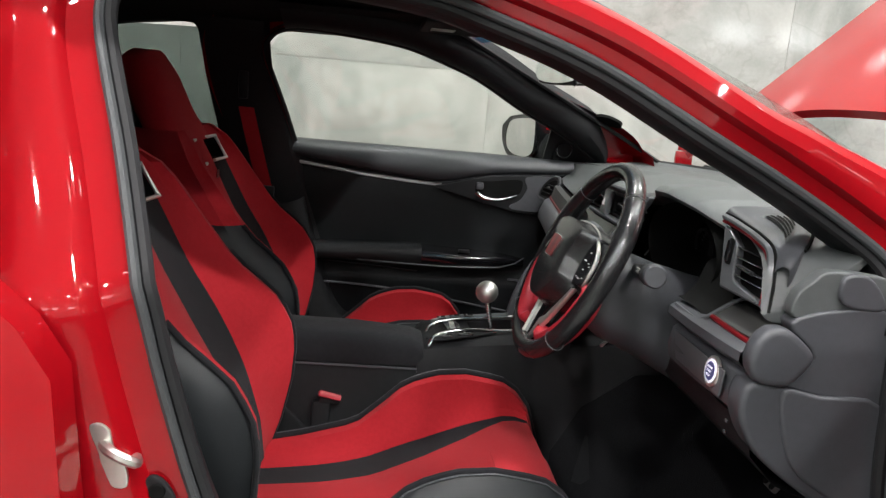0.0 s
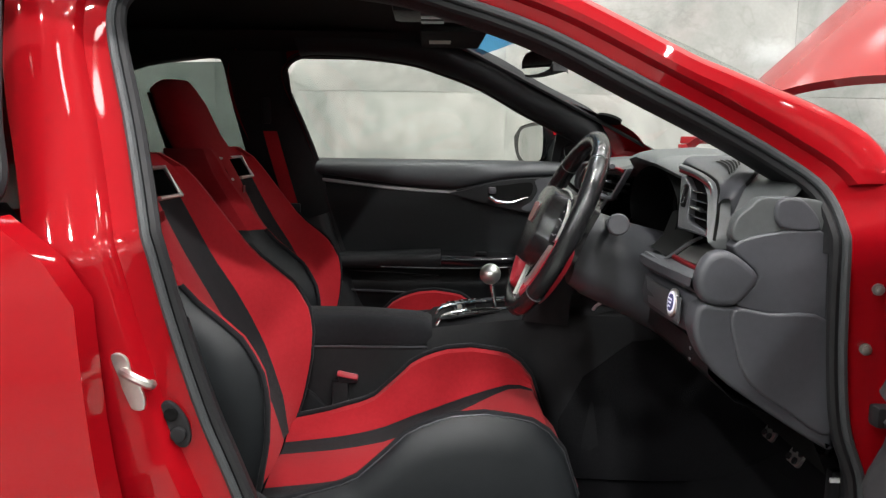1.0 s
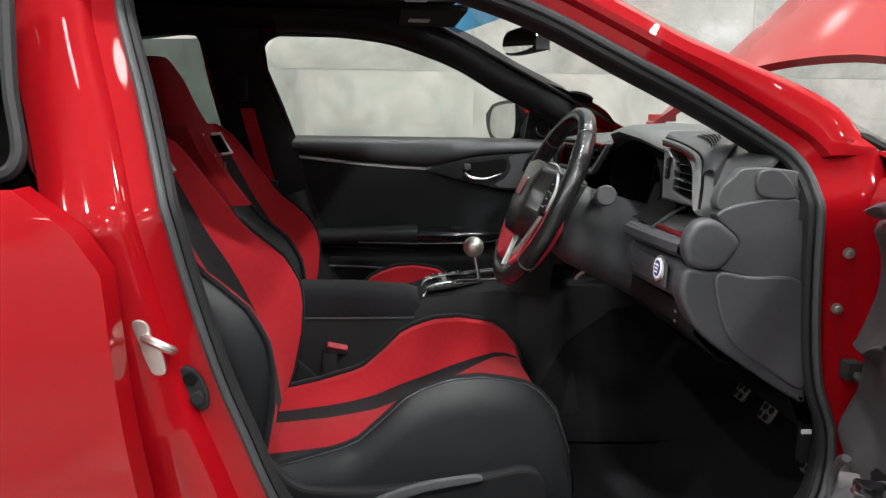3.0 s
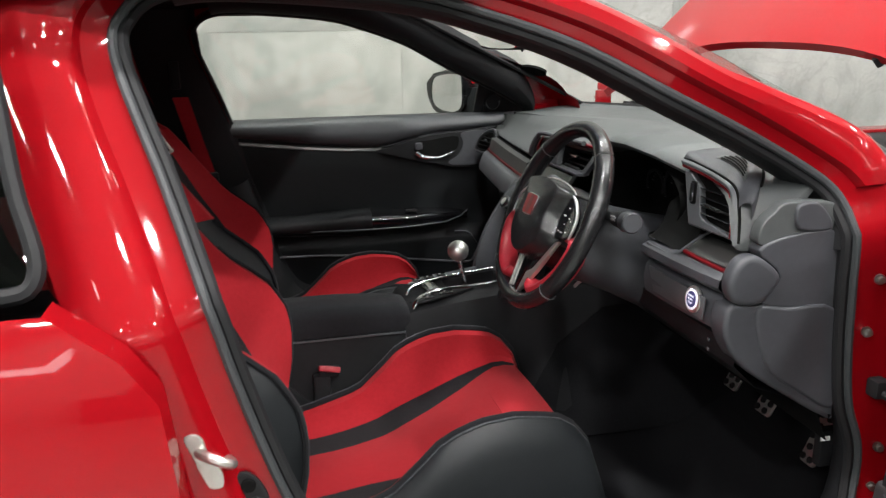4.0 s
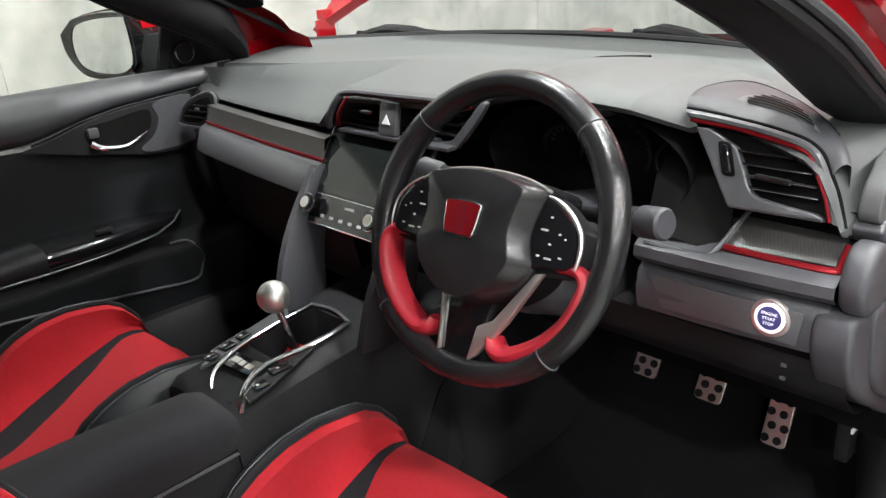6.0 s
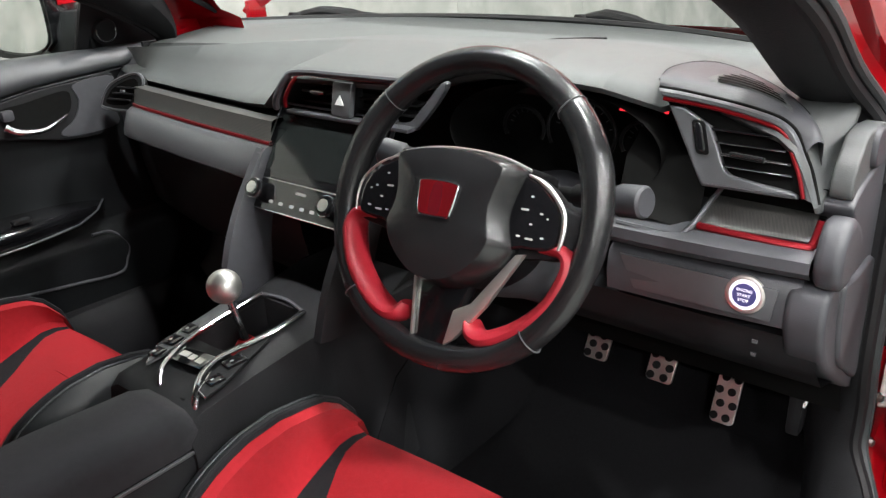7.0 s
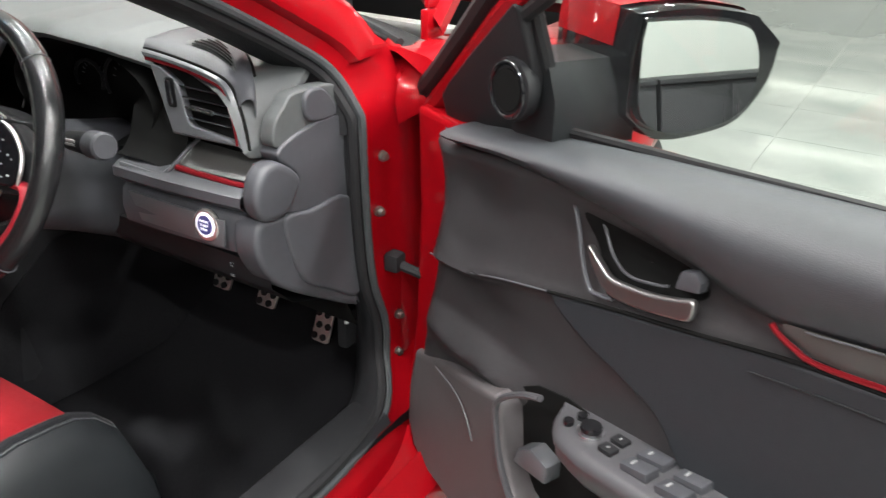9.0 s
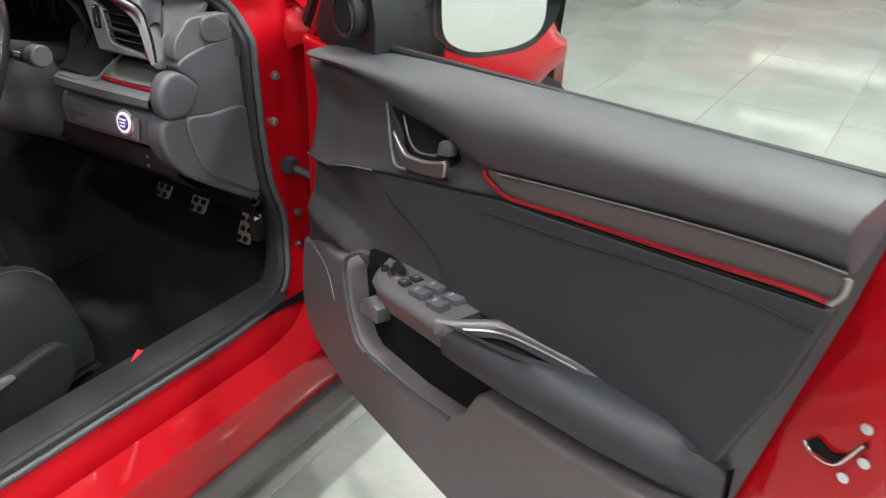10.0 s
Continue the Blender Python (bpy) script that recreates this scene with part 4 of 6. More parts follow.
# driver vent: a near-black sheet gives the shade of its depth
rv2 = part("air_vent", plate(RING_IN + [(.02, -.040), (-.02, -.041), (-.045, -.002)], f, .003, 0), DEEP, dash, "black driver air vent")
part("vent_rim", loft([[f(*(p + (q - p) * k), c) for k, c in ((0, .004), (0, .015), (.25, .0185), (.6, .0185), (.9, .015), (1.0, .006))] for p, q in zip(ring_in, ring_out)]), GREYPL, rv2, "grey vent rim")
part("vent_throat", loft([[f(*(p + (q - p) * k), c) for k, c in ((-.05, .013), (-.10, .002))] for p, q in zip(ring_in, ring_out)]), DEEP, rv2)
part("vent_cheek", plate([(-.066, .040), (-.050, .040), (-.0183, .0225), (-.0085, .004), (-.0006, -.0141), (.0045, -.0225), (.0113, -.0268), (.0427, -.0317), (.070, -.0348), (.078, -.0380), (.080, -.0425), (-.0185, -.0415), (-.0300, -.022), (-.0440, .003)], f, .015, .003, 3), GREYPL, rv2, "grey vent surround")
part("wheel_slot", plate(rounded(.014, .036, .004, 3, -.30), lambda a, b, c: f(a - .0265, b + .0095, c + .0135), .003, 0), DEEP, rv2)
part("vent_wheel", plate(rounded(.0095, .031, .004, 3, -.30), lambda a, b, c: f(a - .0265, b + .0095, c + .015), .006, .0025, 3), GLOSSBLK, rv2, "black vent thumbwheel")
for k, (a0, a1, b) in enumerate(((-.020, .056, .021), (-.015, .060, .008), (-.009, .066, -.0045), (-.003, .070, -.016))):
    part("louvre", plate([(a0, b), (a1, b - .003), (a1, b - .0055), (a0, b - .003)], lambda u, v, c: f(u, v, c + .003), .010, .0008), GLOSSBLK if k != 2 else BLACKPL, rv2)
    if k:
        part("louvre_edge", tube([f(a0 + .004, b - .0022, .0130), f(a1, b - .0045, .0130)], .0007, 6), CHROME, rv2)
part("louvre_tab", plate([(.006, -.002), (.042, -.0045), (.042, -.0105), (.006, -.008)], lambda a, b, c: f(a, b, c + .011), .007, .002, 3), BLACKPL, rv2, "black louvre tab")
part("tab_inlay", plate([(.009, -.0045), (.040, -.0065), (.040, -.0085), (.009, -.0065)], lambda a, b, c: f(a, b, c + .0175), .001, 0), CHROME, rv2, "chrome tab inlay")
part("red_vent_line", tube([f(*p, .0145) for p in ring_in], .0030, 8), REDALU, rv2, "red line round the vent")
# near-black bar draws the shade of the gap round the rim
part("pod_gap", tube([f(*p, .010) for p in ring_out], .0026, 8), DEEP, rv2, "near-black strip for gap shade")


# raised cover on the pod, edged by a dark seam
POD_F = f
SEAM = catmull([(.212, -.478, .991), (.246, -.474, .996), (.288, -.486, .997), (.302, -.512, .995), (.284, -.560, .987), (.258, -.606, .974), (.226, -.644, .956), (.208, -.658, .940)], 5)
LIPEDGE = [np.array(POD_F(*p, .012)) for p in ring_out[:33]]


def pod_pt(t, g, up=0.0):
    """Pod cover: t along it from its inner corner, g from the seam (0) to the lip (1)."""
    k, m = t * (len(SEAM) - 1), t * (len(LIPEDGE) - 1)
    a = SEAM[min(int(k), len(SEAM) - 2)] * (1 - (k - min(int(k), len(SEAM) - 2))) + SEAM[min(int(k), len(SEAM) - 2) + 1] * (k - min(int(k), len(SEAM) - 2))
    b = LIPEDGE[min(int(m), len(LIPEDGE) - 2)] * (1 - (m - min(int(m), len(LIPEDGE) - 2))) + LIPEDGE[min(int(m), len(LIPEDGE) - 2) + 1] * (m - min(int(m), len(LIPEDGE) - 2))
    q = a + (b - a) * g
    return (q[0], q[1], q[2] + .006 * math.sin(math.pi * min(1, max(0, g))) + up)


part("pod_cover", loft([[pod_pt(t, g, h) for g, h in ((-.04, -.022), (0, -.003), (.03, .002), (.2, .002), (.4, .002), (.6, .002), (.8, .002), (.95, .001), (1.0, -.003))] for t in np.linspace(0, 1, 28)]), DASHLO, dash, "dark grey vent pod cover", 50)
part("pod_seam", tube([pod_pt(t, -.03, -.001) for t in np.linspace(0, .8, 24)], .0024, 6), DEEP, dash, "dark seam round the pod cover")
bx_ = [(.236, .935), (.190, .905), (.176, .866), (.162, .851), (.152, .848)]
# the overhanging hood's shade is painted into this cheek's colour
part("hood_cheek", loft([[(x + lerp([-.545, -.455], [.012, 0], y), y, z - lerp([-.545, -.50, -.455], [.012, .002, 0], y)) for x, z in bx_] for y in np.linspace(-.545, -.452, 6)]), DEEP, dash, "side of the instrument hood, its shade put in as black")
# demister grille in the pod's top; near-black strips paint its shaded slots
GT0, GT1 = [.33, .34, .37, .41, .46], [.67, .66, .64, .61, .57]
gr = part("demister_grille", loft([[pod_pt(t, .73 - .36 * q * math.sin(math.pi * min(1, (t - .27) / .47)) ** .6, .0030 - .002 * abs(2 * q - 1) ** 4) for q in np.linspace(0, 1, 7)] for t in np.linspace(.29, .72, 16)]), DASH, dash, "grey demister grille", 50)
for k in range(5):
    g = .69 - .062 * k
    part("grille_slot", loft([[pod_pt(t, g + d, .0042) for d in (-.020, 0, .020)] for t in np.linspace(GT0[k], GT1[k], 12)]), DEEP, gr)

# driver side: tray with carbon strip, lower panel, start button
def bar(prof, y0, y1, mat, name, label="", parent=dash, n=10, fx=lambda y: 0.0):
    return part(name, loft([[(x + fx(y), y, z) for x, z in prof] for y in np.linspace(y0, y1, n)]), mat, parent, label, smooth=50)


bend = lambda y: .012 * max(0, (-y - .47) / .2) ** 2
# driver-side slot, with its shade in the near-black colour
bar([(.20, .898), (.215, .890), (.213, .868), (.215, .862)], -.475, -.670, DEEP, "dash_slot", "near-black strip for gap shade")
bar([(.214, .868), (.190, .862), (.168, .846)], -.548, -.664, CARBON, "trim_strip", "dark carbon-look trim strip", fx=bend)
strip([(.166, -.552, .8455), (.168, -.60, .8435), (.172, -.660, .8425), (.178, -.669, .846), (.188, -.672, .868)], .0045, .004, REDALU, dash, "red_trim_line", "red trim line", 4)
bar([(.225, .865), (.17, .842), (.150, .840), (.140, .834), (.139, .822), (.150, .812), (.20, .80)], -.455, -.675, DASHLO, "tray_edge", "dark grey dash shelf", fx=bend)
part("tray_edge_line", tube(catmull([(.146, -.465, .8385), (.150, -.530, .836), (.158, -.545, .842), (.185, -.556, .866), (.205, -.560, .878)], 4), .003, 6), GREYPL, dash, "light grey edge")
bar([(.20, .81), (.160, .808), (.150, .800), (.146, .776), (.150, .752), (.165, .744), (.24, .72)], -.455, -.668, DASHLO, "lower_panel", "dark grey lower dash panel", fx=bend)
part("panel_inset", plate([(-.095, .020), (.085, .020), (.080, -.018), (-.075, -.020)], lambda a, b, c: (.1465 + c * -1 + bend(-.575), -.565 - a, .780 + b), .003, .001), GREYPL, dash, "grey switch panel inset")
nb = Vector((-1, 0, .12))
sb = part("start_button", disc((.1478, -.617, .787), nb, .0215, .006, 36, .003), ALU, dash, "silver ring engine start button")
part("start_ring", disc((.1450, -.617, .7873), nb, .0165, .002, 36, .0006), LITRING, sb, "glowing white ring")
part("start_cap", disc((.1442, -.617, .7874), nb, .0128, .002, 32, .0006), LITBLUE, sb, "dark blue start button face")


def text_on(txt, size, m, mat, parent, name="lettering"):
    cu = bpy.data.curves.new(name, "FONT")
    cu.body, cu.size, cu.align_x, cu.align_y, cu.extrude = txt, size, "CENTER", "CENTER", 0.0002
    tmp = bpy.data.objects.new("tmp", cu)
    scene.collection.objects.link(tmp)
    me = bpy.data.meshes.new_from_object(tmp.evaluated_get(bpy.context.evaluated_depsgraph_get()))
    bpy.data.objects.remove(tmp)
    me.transform(m)
    return part(name, me, mat, parent, "", 0)


FACE = Matrix(((0, 0, -1, 0), (-1, 0, 0, 0), (0, 1, 0, 0), (0, 0, 0, 1)))
for k, w in enumerate(("ENGINE", "START", "STOP")):
    text_on(w, .0048, Matrix.Translation((.1424 + .12 * (.0055 - .0055 * k), -.617, .7928 - .0055 * k)) @ FACE, LITRING, sb)
bar([(.24, .742), (.175, .735), (.18, .70), (.22, .66), (.30, .63)], -.24, -.69, BLACKPL, "knee_panel", "black knee panel")
for z in (.708, .692):
    part("fuse_mark", box(.1745, -.625, z + .012, .002, .006, .004, 0), GREYPL, dash)

# the end of the dashboard, seen through the door
def endpanel(pts, y, depth, mat, name, label, bev=.006, lean=.0):
    return part(name, plate(catmull(pts, 4, True), lambda a, b, c: (a, y + lean * (b - .8) + c, b), depth, bev, 3), mat, dash, label)


endpanel([(.222, .936), (.245, .950), (.33, .942), (.335, .905), (.262, .902), (.215, .888), (.200, .895), (.205, .92)], -.693, .022, DASH, "vent_pod_side", "dark grey vent pod side", .003)
endpanel([(.152, .835), (.165, .868), (.192, .876), (.222, .858), (.236, .838), (.222, .815), (.203, .800), (.165, .805)], -.704, .028, DASHLO, "shelf_end", "grey rounded shelf end cap", .010)
endpanel([(.20, .882), (.262, .903), (.33, .90), (.342, .83), (.337, .78), (.30, .785), (.21, .80), (.238, .84)], -.697, .04, DASHLO, "side_panel", "grey dashboard side panel", .004)
endpanel([(.155, .79), (.168, .803), (.195, .80), (.30, .79), (.345, .78), (.352, .70), (.36, .60), (.345, .597), (.275, .64), (.19, .70), (.156, .752)], -.697, .042, DASHLO, "side_cover", "grey fuse box side cover", .008)
endpanel([(.205, .795), (.255, .79), (.335, .782), (.350, .69), (.352, .615), (.29, .65), (.235, .69), (.21, .745)], -.702, .03, DASHLO, "side_cover_lid", "grey fuse box lid", .005)
endpanel([(.257, .944), (.288, .948), (.314, .922), (.312, .905), (.262, .910)], -.699, .03, DASHLO, "side_speaker_cap", "dark grey side cap", .004)

# column shroud, stalks
sh = []
for t, w, h in ((0, .050, .052), (.03, .062, .062), (.10, .068, .066), (.17, .070, .075), (.21, .066, .082)):
    c = Vector((.045 + t * .93, -.338, .845 - t * .36))
    sh.append([tuple(c + Vector((.35 * .9 * math.sin(a) * h * .4, math.cos(a) * w * (1 if abs(math.cos(a)) < .8 else 1.0), math.sin(a) * h - (.03 if math.sin(a) < -.2 else 0)))) for a in np.linspace(0, 2 * math.pi, 28, endpoint=False)])
col = part("column_shroud", loft(sh, closed=True, caps=True), DASHLO, car, "dark grey steering column shroud")
for s, ends in ((-1, (.083, -.529, .892)), (1, (.08, -.165, .895))):
    a, b = Vector((.105, -.338 + s * .05, .872)), Vector(ends)
    d = (b - a).normalized()
    stalk = part("control_stalk", tube([a, a + d * .05, a + d * .055, b - d * .045, b - d * .035], [.009, .009, .013, .015, .015], 14), BLACKPL, col, "black control stalk")
    part("stalk_end", tube([b - d * .034, b - d * .03, b - d * .003, b], [.015, .0175, .0175, .015], 18), DASHLO, stalk, "dark grey twist end")
    for k in range(4):
        part("stalk_mark", box(0, 0, 0, .002, .010, .003, 0, m=Matrix.Translation(a + d * (.075 + .013 * (k % 2)) + Vector((-.0145, 0, .006 - .005 * (k // 2))))), GREYPRINT, stalk)

part("tilt_lever", tube(catmull([(.150, -.262, .722), (.132, -.250, .712), (.118, -.238, .700), (.112, -.232, .690)], 4), .0055, 10, flat=.6), WHITEPL, col, "pale column tilt lever")

# steering wheel
WC, RK = Vector((.012, -.341, .870)), radians(25)
E1, E2, EN = Vector((0, -1, 0)), Vector((math.sin(RK), 0, math.cos(RK))), Vector((-math.cos(RK), 0, math.sin(RK)))
SPIN = radians(2.0)


def wp(a, b, c=0.0):
    """Point on the wheel: a to the driver's right, b up, c towards the driver."""
    a, b = a * math.cos(SPIN) - b * math.sin(SPIN), a * math.sin(SPIN) + b * math.cos(SPIN)
    return tuple(WC + E1 * a + E2 * b + EN * c)


def rim_r(a):
    """The rim is a little flat at the bottom."""
    return .167 - .004 * max(0, -math.sin(a)) ** 6


NA = 96
rim = part("steering_wheel", tube([wp(rim_r(a) * math.cos(a), rim_r(a) * math.sin(a)) for a in np.linspace(0, 2 * math.pi, NA, endpoint=False)],
           [.0152 + .0022 * max(0, math.cos(2 * (abs(a - math.pi / 2 if a < math.pi * 1.5 else a - 2.5 * math.pi) - radians(62)))) ** 2 for a in np.linspace(0, 2 * math.pi, NA, endpoint=False)], 16, True), RIMLEATHER, car, "black leather steering wheel with red lower sections")
for deg in (47, 137, -44, 224):
    a = radians(deg)
    part("rim_seam", tube([wp((.167 + .0166 * math.cos(q)) * math.cos(a), (.167 + .0166 * math.cos(q)) * math.sin(a), .0166 * math.sin(q)) for q in np.linspace(0, 2 * math.pi, 18, endpoint=False)], .0009, 5, True), GREYPL, rim, "stitched leather seam")
for s in (1, -1):
    pts = [(s * .112, -.024), (s * .138, -.024), (s * .149, -.036), (s * .147, -.055), (s * .136, -.080), (s * .115, -.104), (s * .090, -.122), (s * .068, -.131), (s * .052, -.128), (s * .044, -.115)]
    rr = [lerp([0, .10, .3, .7, .92, 1], [.0055, .008, .0112, .0118, .0095, .006], q) for q in np.linspace(0, 1, 55)]
    rows = []
    mid = catmull(pts, 6)
    for i, p in enumerate(mid):
        d = mid[min(i + 1, len(mid) - 1)] - mid[max(i - 1, 0)]
        n = np.array([-d[1], d[0]]) / np.hypot(*d)
        rows.append([wp(*(p + n * rr[i] * math.cos(q)), -.005 + (rr[i] + .009) * math.sin(q)) for q in np.linspace(0, 2 * math.pi, 16, endpoint=False)])
    part("red_grip", loft(rows, closed=True, caps=True), REDLEATHER, rim, "red leather inner grip")
half = [(0, .064), (.030, .063), (.060, .059), (.088, .051), (.084, .030), (.079, .006), (.082, -.014), (.088, -.030), (.078, -.051), (.058, -.069), (.034, -.082), (.014, -.087)]
hub = half + [(0, -.088)] + [(-a, b) for a, b in half[:0:-1]]
hubc = [np.array(p) for p in catmull(hub, 3, True)]
core = lambda p: np.array([p[0] * (.80 if p[1] > -.02 else .80), p[1] * .93 + .001])
rows = []
for k, c in ((-.15, -.045), (-.04, -.02), (0, .004), (.12, .0105), (.5, .021), (.92, .032), (1.12, .0355)):
    rows.append([wp(*(p + (core(p) - p) * k), c) for p in hubc])
for k, c in ((.80, .0385), (.5, .041), (.15, .042)):
    rows.append([wp(*(core(p) * k), c) for p in hubc])
part("airbag_cover", loft(rows, closed=True, caps=True), RIMLEATHER, rim, "black airbag cover", smooth=28)
# emblem: plain red badge with a chrome edge
badge = catmull([(-.0225, .017), (0, .0185), (.0225, .017), (.0245, .010), (.0205, -.0155), (.012, -.0185), (-.012, -.0185), (-.0205, -.0155), (-.0245, .010)], 3, True)
part("badge", plate(badge, lambda a, b, c: wp(a, b + .006, .0415 + c), .003, .001), REDALU, rim, "plain red metal badge")
part("badge_edge", tube([wp(a * 1.02, b * 1.02 + .006, .0435) for a, b in badge], .0011, 6, True), CHROME, rim, "chrome badge edge")
part("badge_inlay", plate(catmull([(-.006, .015), (.006, .015), (.0075, -.0155), (-.0075, -.0155)], 2, True), lambda a, b, c: wp(a, b + .006, .0438 + c), .0008, 0), material("dark_red_inlay", (.10, .004, .008), .3), rim, "dark red badge inlay")
for s in (1, -1):
    sp = [(s * .060, .046), (s * .100, .044), (s * .132, .022), (s * .160, .014), (s * .160, -.014), (s * .140, -.030), (s * .110, -.036), (s * .064, -.034)]
    part("spoke", plate(catmull(sp, 3, True), lambda a, b, c: wp(a, b, -.020 + c), .022, .004), BLACKPL, rim, "black wheel spoke")
    pd = [(s * .072, .043), (s * .098, .040), (s * .116, .030), (s * .131, .013), (s * .1345, -.006), (s * .1325, -.021), (s * .120, -.0265), (s * .096, -.028), (s * .076, -.027)]
    pad = part("switch_pad", plate(catmull(pd, 3, True), lambda a, b, c: wp(a, b, .002 + c), .011, .003), GLOSSBLK, rim, "gloss black switch pad")
    part("pad_edge", tube([wp(a, b, .0125) for a, b in catmull([(s * .088, .0475), (s * .104, .0425), (s * .122, .031), (s * .1365, .014), (s * .140, -.006), (s * .138, -.0225)], 5)], [lerp([0, .25, .8, 1], [.0012, .0030, .0028, .0016] if s > 0 else [.0008, .0014, .0014, .0008], q) for q in np.linspace(0, 1, 26)], 8), ALU, pad, "silver switch pad edge")
    for a, b, w in ((.098, .026, .004), (.092, .012, .010), (.112, .010, .004), (.102, -.002, .004), (.090, -.016, .005), (.103, -.017, .010), (.118, -.014, .005), (.120, .006, .003)):
        part("switch_mark", plate(rounded(w, .0022, .001, 1), lambda u, v, c, a=a, b=b: wp(s * a + u, b + v, .0132 + c), .0006, 0), GREYPRINT, pad)
lower = [(-.040, -.070), (.040, -.070), (.032, -.105), (.024, -.156), (-.024, -.156), (-.032, -.105)]
part("lower_spoke", plate(lower, lambda a, b, c: wp(a, b, -.014 + c), .018, .004), GLOSSBLK, rim, "gloss black lower spoke")
part("spoke_trim", plate([(.0885, -.036), (.100, -.033), (.066, -.096), (.052, -.115), (.034, -.139), (.0215, -.149), (.0265, -.108), (.0470, -.0965)], lambda a, b, c: wp(a, b, .002 + c), .008, .0025), ALU, rim, "satin silver spoke trim")
part("spoke_trim", plate([(-.036, -.082), (-.0315, -.082), (-.0225, -.146), (-.0255, -.148)], lambda a, b, c: wp(a, b, .002 + c), .006, .001), ALU, rim, "satin silver spoke trim")
part("top_trim", tube([wp(a, b, .009) for a, b in catmull([(-.104, .0425), (-.088, .0520), (-.06, .060), (-.03, .0642), (0, .0652), (.03, .0642), (.06, .060), (.088, .0520)], 5)], .0017, 6), ALU, rim, "thin silver line")

# ---- front seats ----
def seat(yc, dx, name, cush=0.0, drop=0.0, lift=0.0):
    """Bucket seat: dx moves the back, cush and drop move the cushion."""
    X = lambda v: v + cush
    # cushion: rows along x; crest heights, base heights
    xs = list(np.linspace(-.50, .03, 22))
    crest = lambda x: lerp([-.50, -.43, -.33, -.28, -.24, -.18, -.12, -.05, -.01, .015, .03], [.43, .445, .475, .52, .56, .583, .588, .578, .552, .51, .45], x) - drop
    base = lambda x: lerp([-.50, -.40, -.30, -.20, -.10, -.04, 0, .02, .035], [.40, .41, .425, .455, .490, .508, .505, .485, .43], x) - drop
    red_in = lambda x: lerp([-.50, -.36, -.25, -.13, -.05, .03], [.130, .132, .150, .168, .176, .182], x)
    st_w = lambda x: lerp([-.50, -.36, -.28, -.2, -.12, -.06, .03], [.055, .060, .064, .052, .036, .012, .004], x)
    hw = .199
    cr = lambda x, s: crest(x) + (lift * min(1, max(0, (.03 - x) / .08)) if s < 0 else 0)
    shell = part(name, loft([[(X(x), yc + s * y, z) for s, y, z in ((-1, .245, .37), (-1, .25, cr(x, -1) - .05), (-1, .238, cr(x, -1) - .012), (-1, .220, cr(x, -1) + .004), (-1, hw, cr(x, -1) + .001))] for x in xs]), LEATHER, car, "red and black suede bucket seat")
    part("side_leather", loft([[(X(x), yc + s * y, z) for s, y, z in ((1, .245, .37), (1, .25, crest(x) - .05), (1, .238, crest(x) - .012), (1, .220, crest(x) + .004), (1, hw, crest(x) + .001))] for x in xs]), LEATHER, shell, "black leather bolster side")
    for s in (-1, 1):
        inner, strp = [], []
        for x in xs:
            c, b, ri = cr(x, s), base(x), red_in(x)
            rise = (c - b)
            w = st_w(x)
            inner.append([(X(x), yc + s * (hw - .001), c), (X(x), yc + s * (hw - .018), c - .004), (X(x), yc + s * (hw * .6 + ri * .4), b + rise * .62), (X(x), yc + s * (ri + .012), b + rise * .22 + .004), (X(x), yc + s * ri, b + rise * .10 + .002)])
            strp.append([(X(x), yc + s * ri, b + rise * .10 + .002), (X(x), yc + s * (ri - w * .5), b + rise * .03 + .001), (X(x), yc + s * (ri - w), b + .002)])
        part("bolster", loft(inner), REDCLOTH, shell, "red suede bolster")
        part("stripe", loft(strp), BLACKCLOTH, shell, "black suede stripe")
        part("piping", tube([(X(x), yc + s * (hw + .003), cr(x, s) + .003) for x in xs], .0055, 8), BLACKCLOTH, shell, "black piping")
        part("stitching", tube([(X(x), yc + s * (hw + .016), cr(x, s) + .0048) for x in xs], .0009, 5), GREYPL, shell, "grey stitching")
    mid = []
    for x in xs:
        w = red_in(x) - st_w(x)
        mid.append([(X(x), yc + w * v, base(x) + .002 + .006 * (1 - v * v)) for v in np.linspace(-1, 1, 9)])
    mid.append([(X(.045), yc + .14 * v, .44) for v in np.linspace(-1, 1, 9)])
    mid.append([(X(.04), yc + .15 * v, .37) for v in np.linspace(-1, 1, 9)])
    part("cushion", loft(mid), REDCLOTH, shell, "red suede seat cushion")
    part("front_cover", loft([[(X(x), yc + .245 * v, z) for v in np.linspace(-1, 1, 9)] for x, z in ((.028, .45), (.034, .41), (.03, .36), (-.05, .345))]), LEATHER, shell, "black leather front cover")
    part("cushion_seam", tube([(X(-.085), yc + .085 * v, base(-.085) + .008 - .006 * v * v) for v in np.linspace(-1, 1, 9)], .0016, 6), REDCLOTH, shell)
    # backrest: rows along height
    X = lambda v: v + dx
    zs = list(np.linspace(.42, .985, 22))
    bx = lambda z: lerp([.42, .47, .55, .62, .67, .72, .78, .86, .93, .96, .985], [-.495, -.478, -.462, -.458, -.468, -.50, -.575, -.635, -.685, -.705, -.735], z)
    cx = lambda z: lerp([.42, .50, .60, .70, .80, .90, .985], [-.500, -.517, -.556, -.610, -.662, -.710, -.755], z)
    hwz = lambda z: lerp([.42, .50, .62, .72, .82, .90, .94, .965, .985], [.205, .225, .238, .232, .225, .222, .212, .185, .150], z)
    ri = lambda z: lerp([.42, .6, .8, .9, .985], [.145, .135, .135, .14, .13], z)
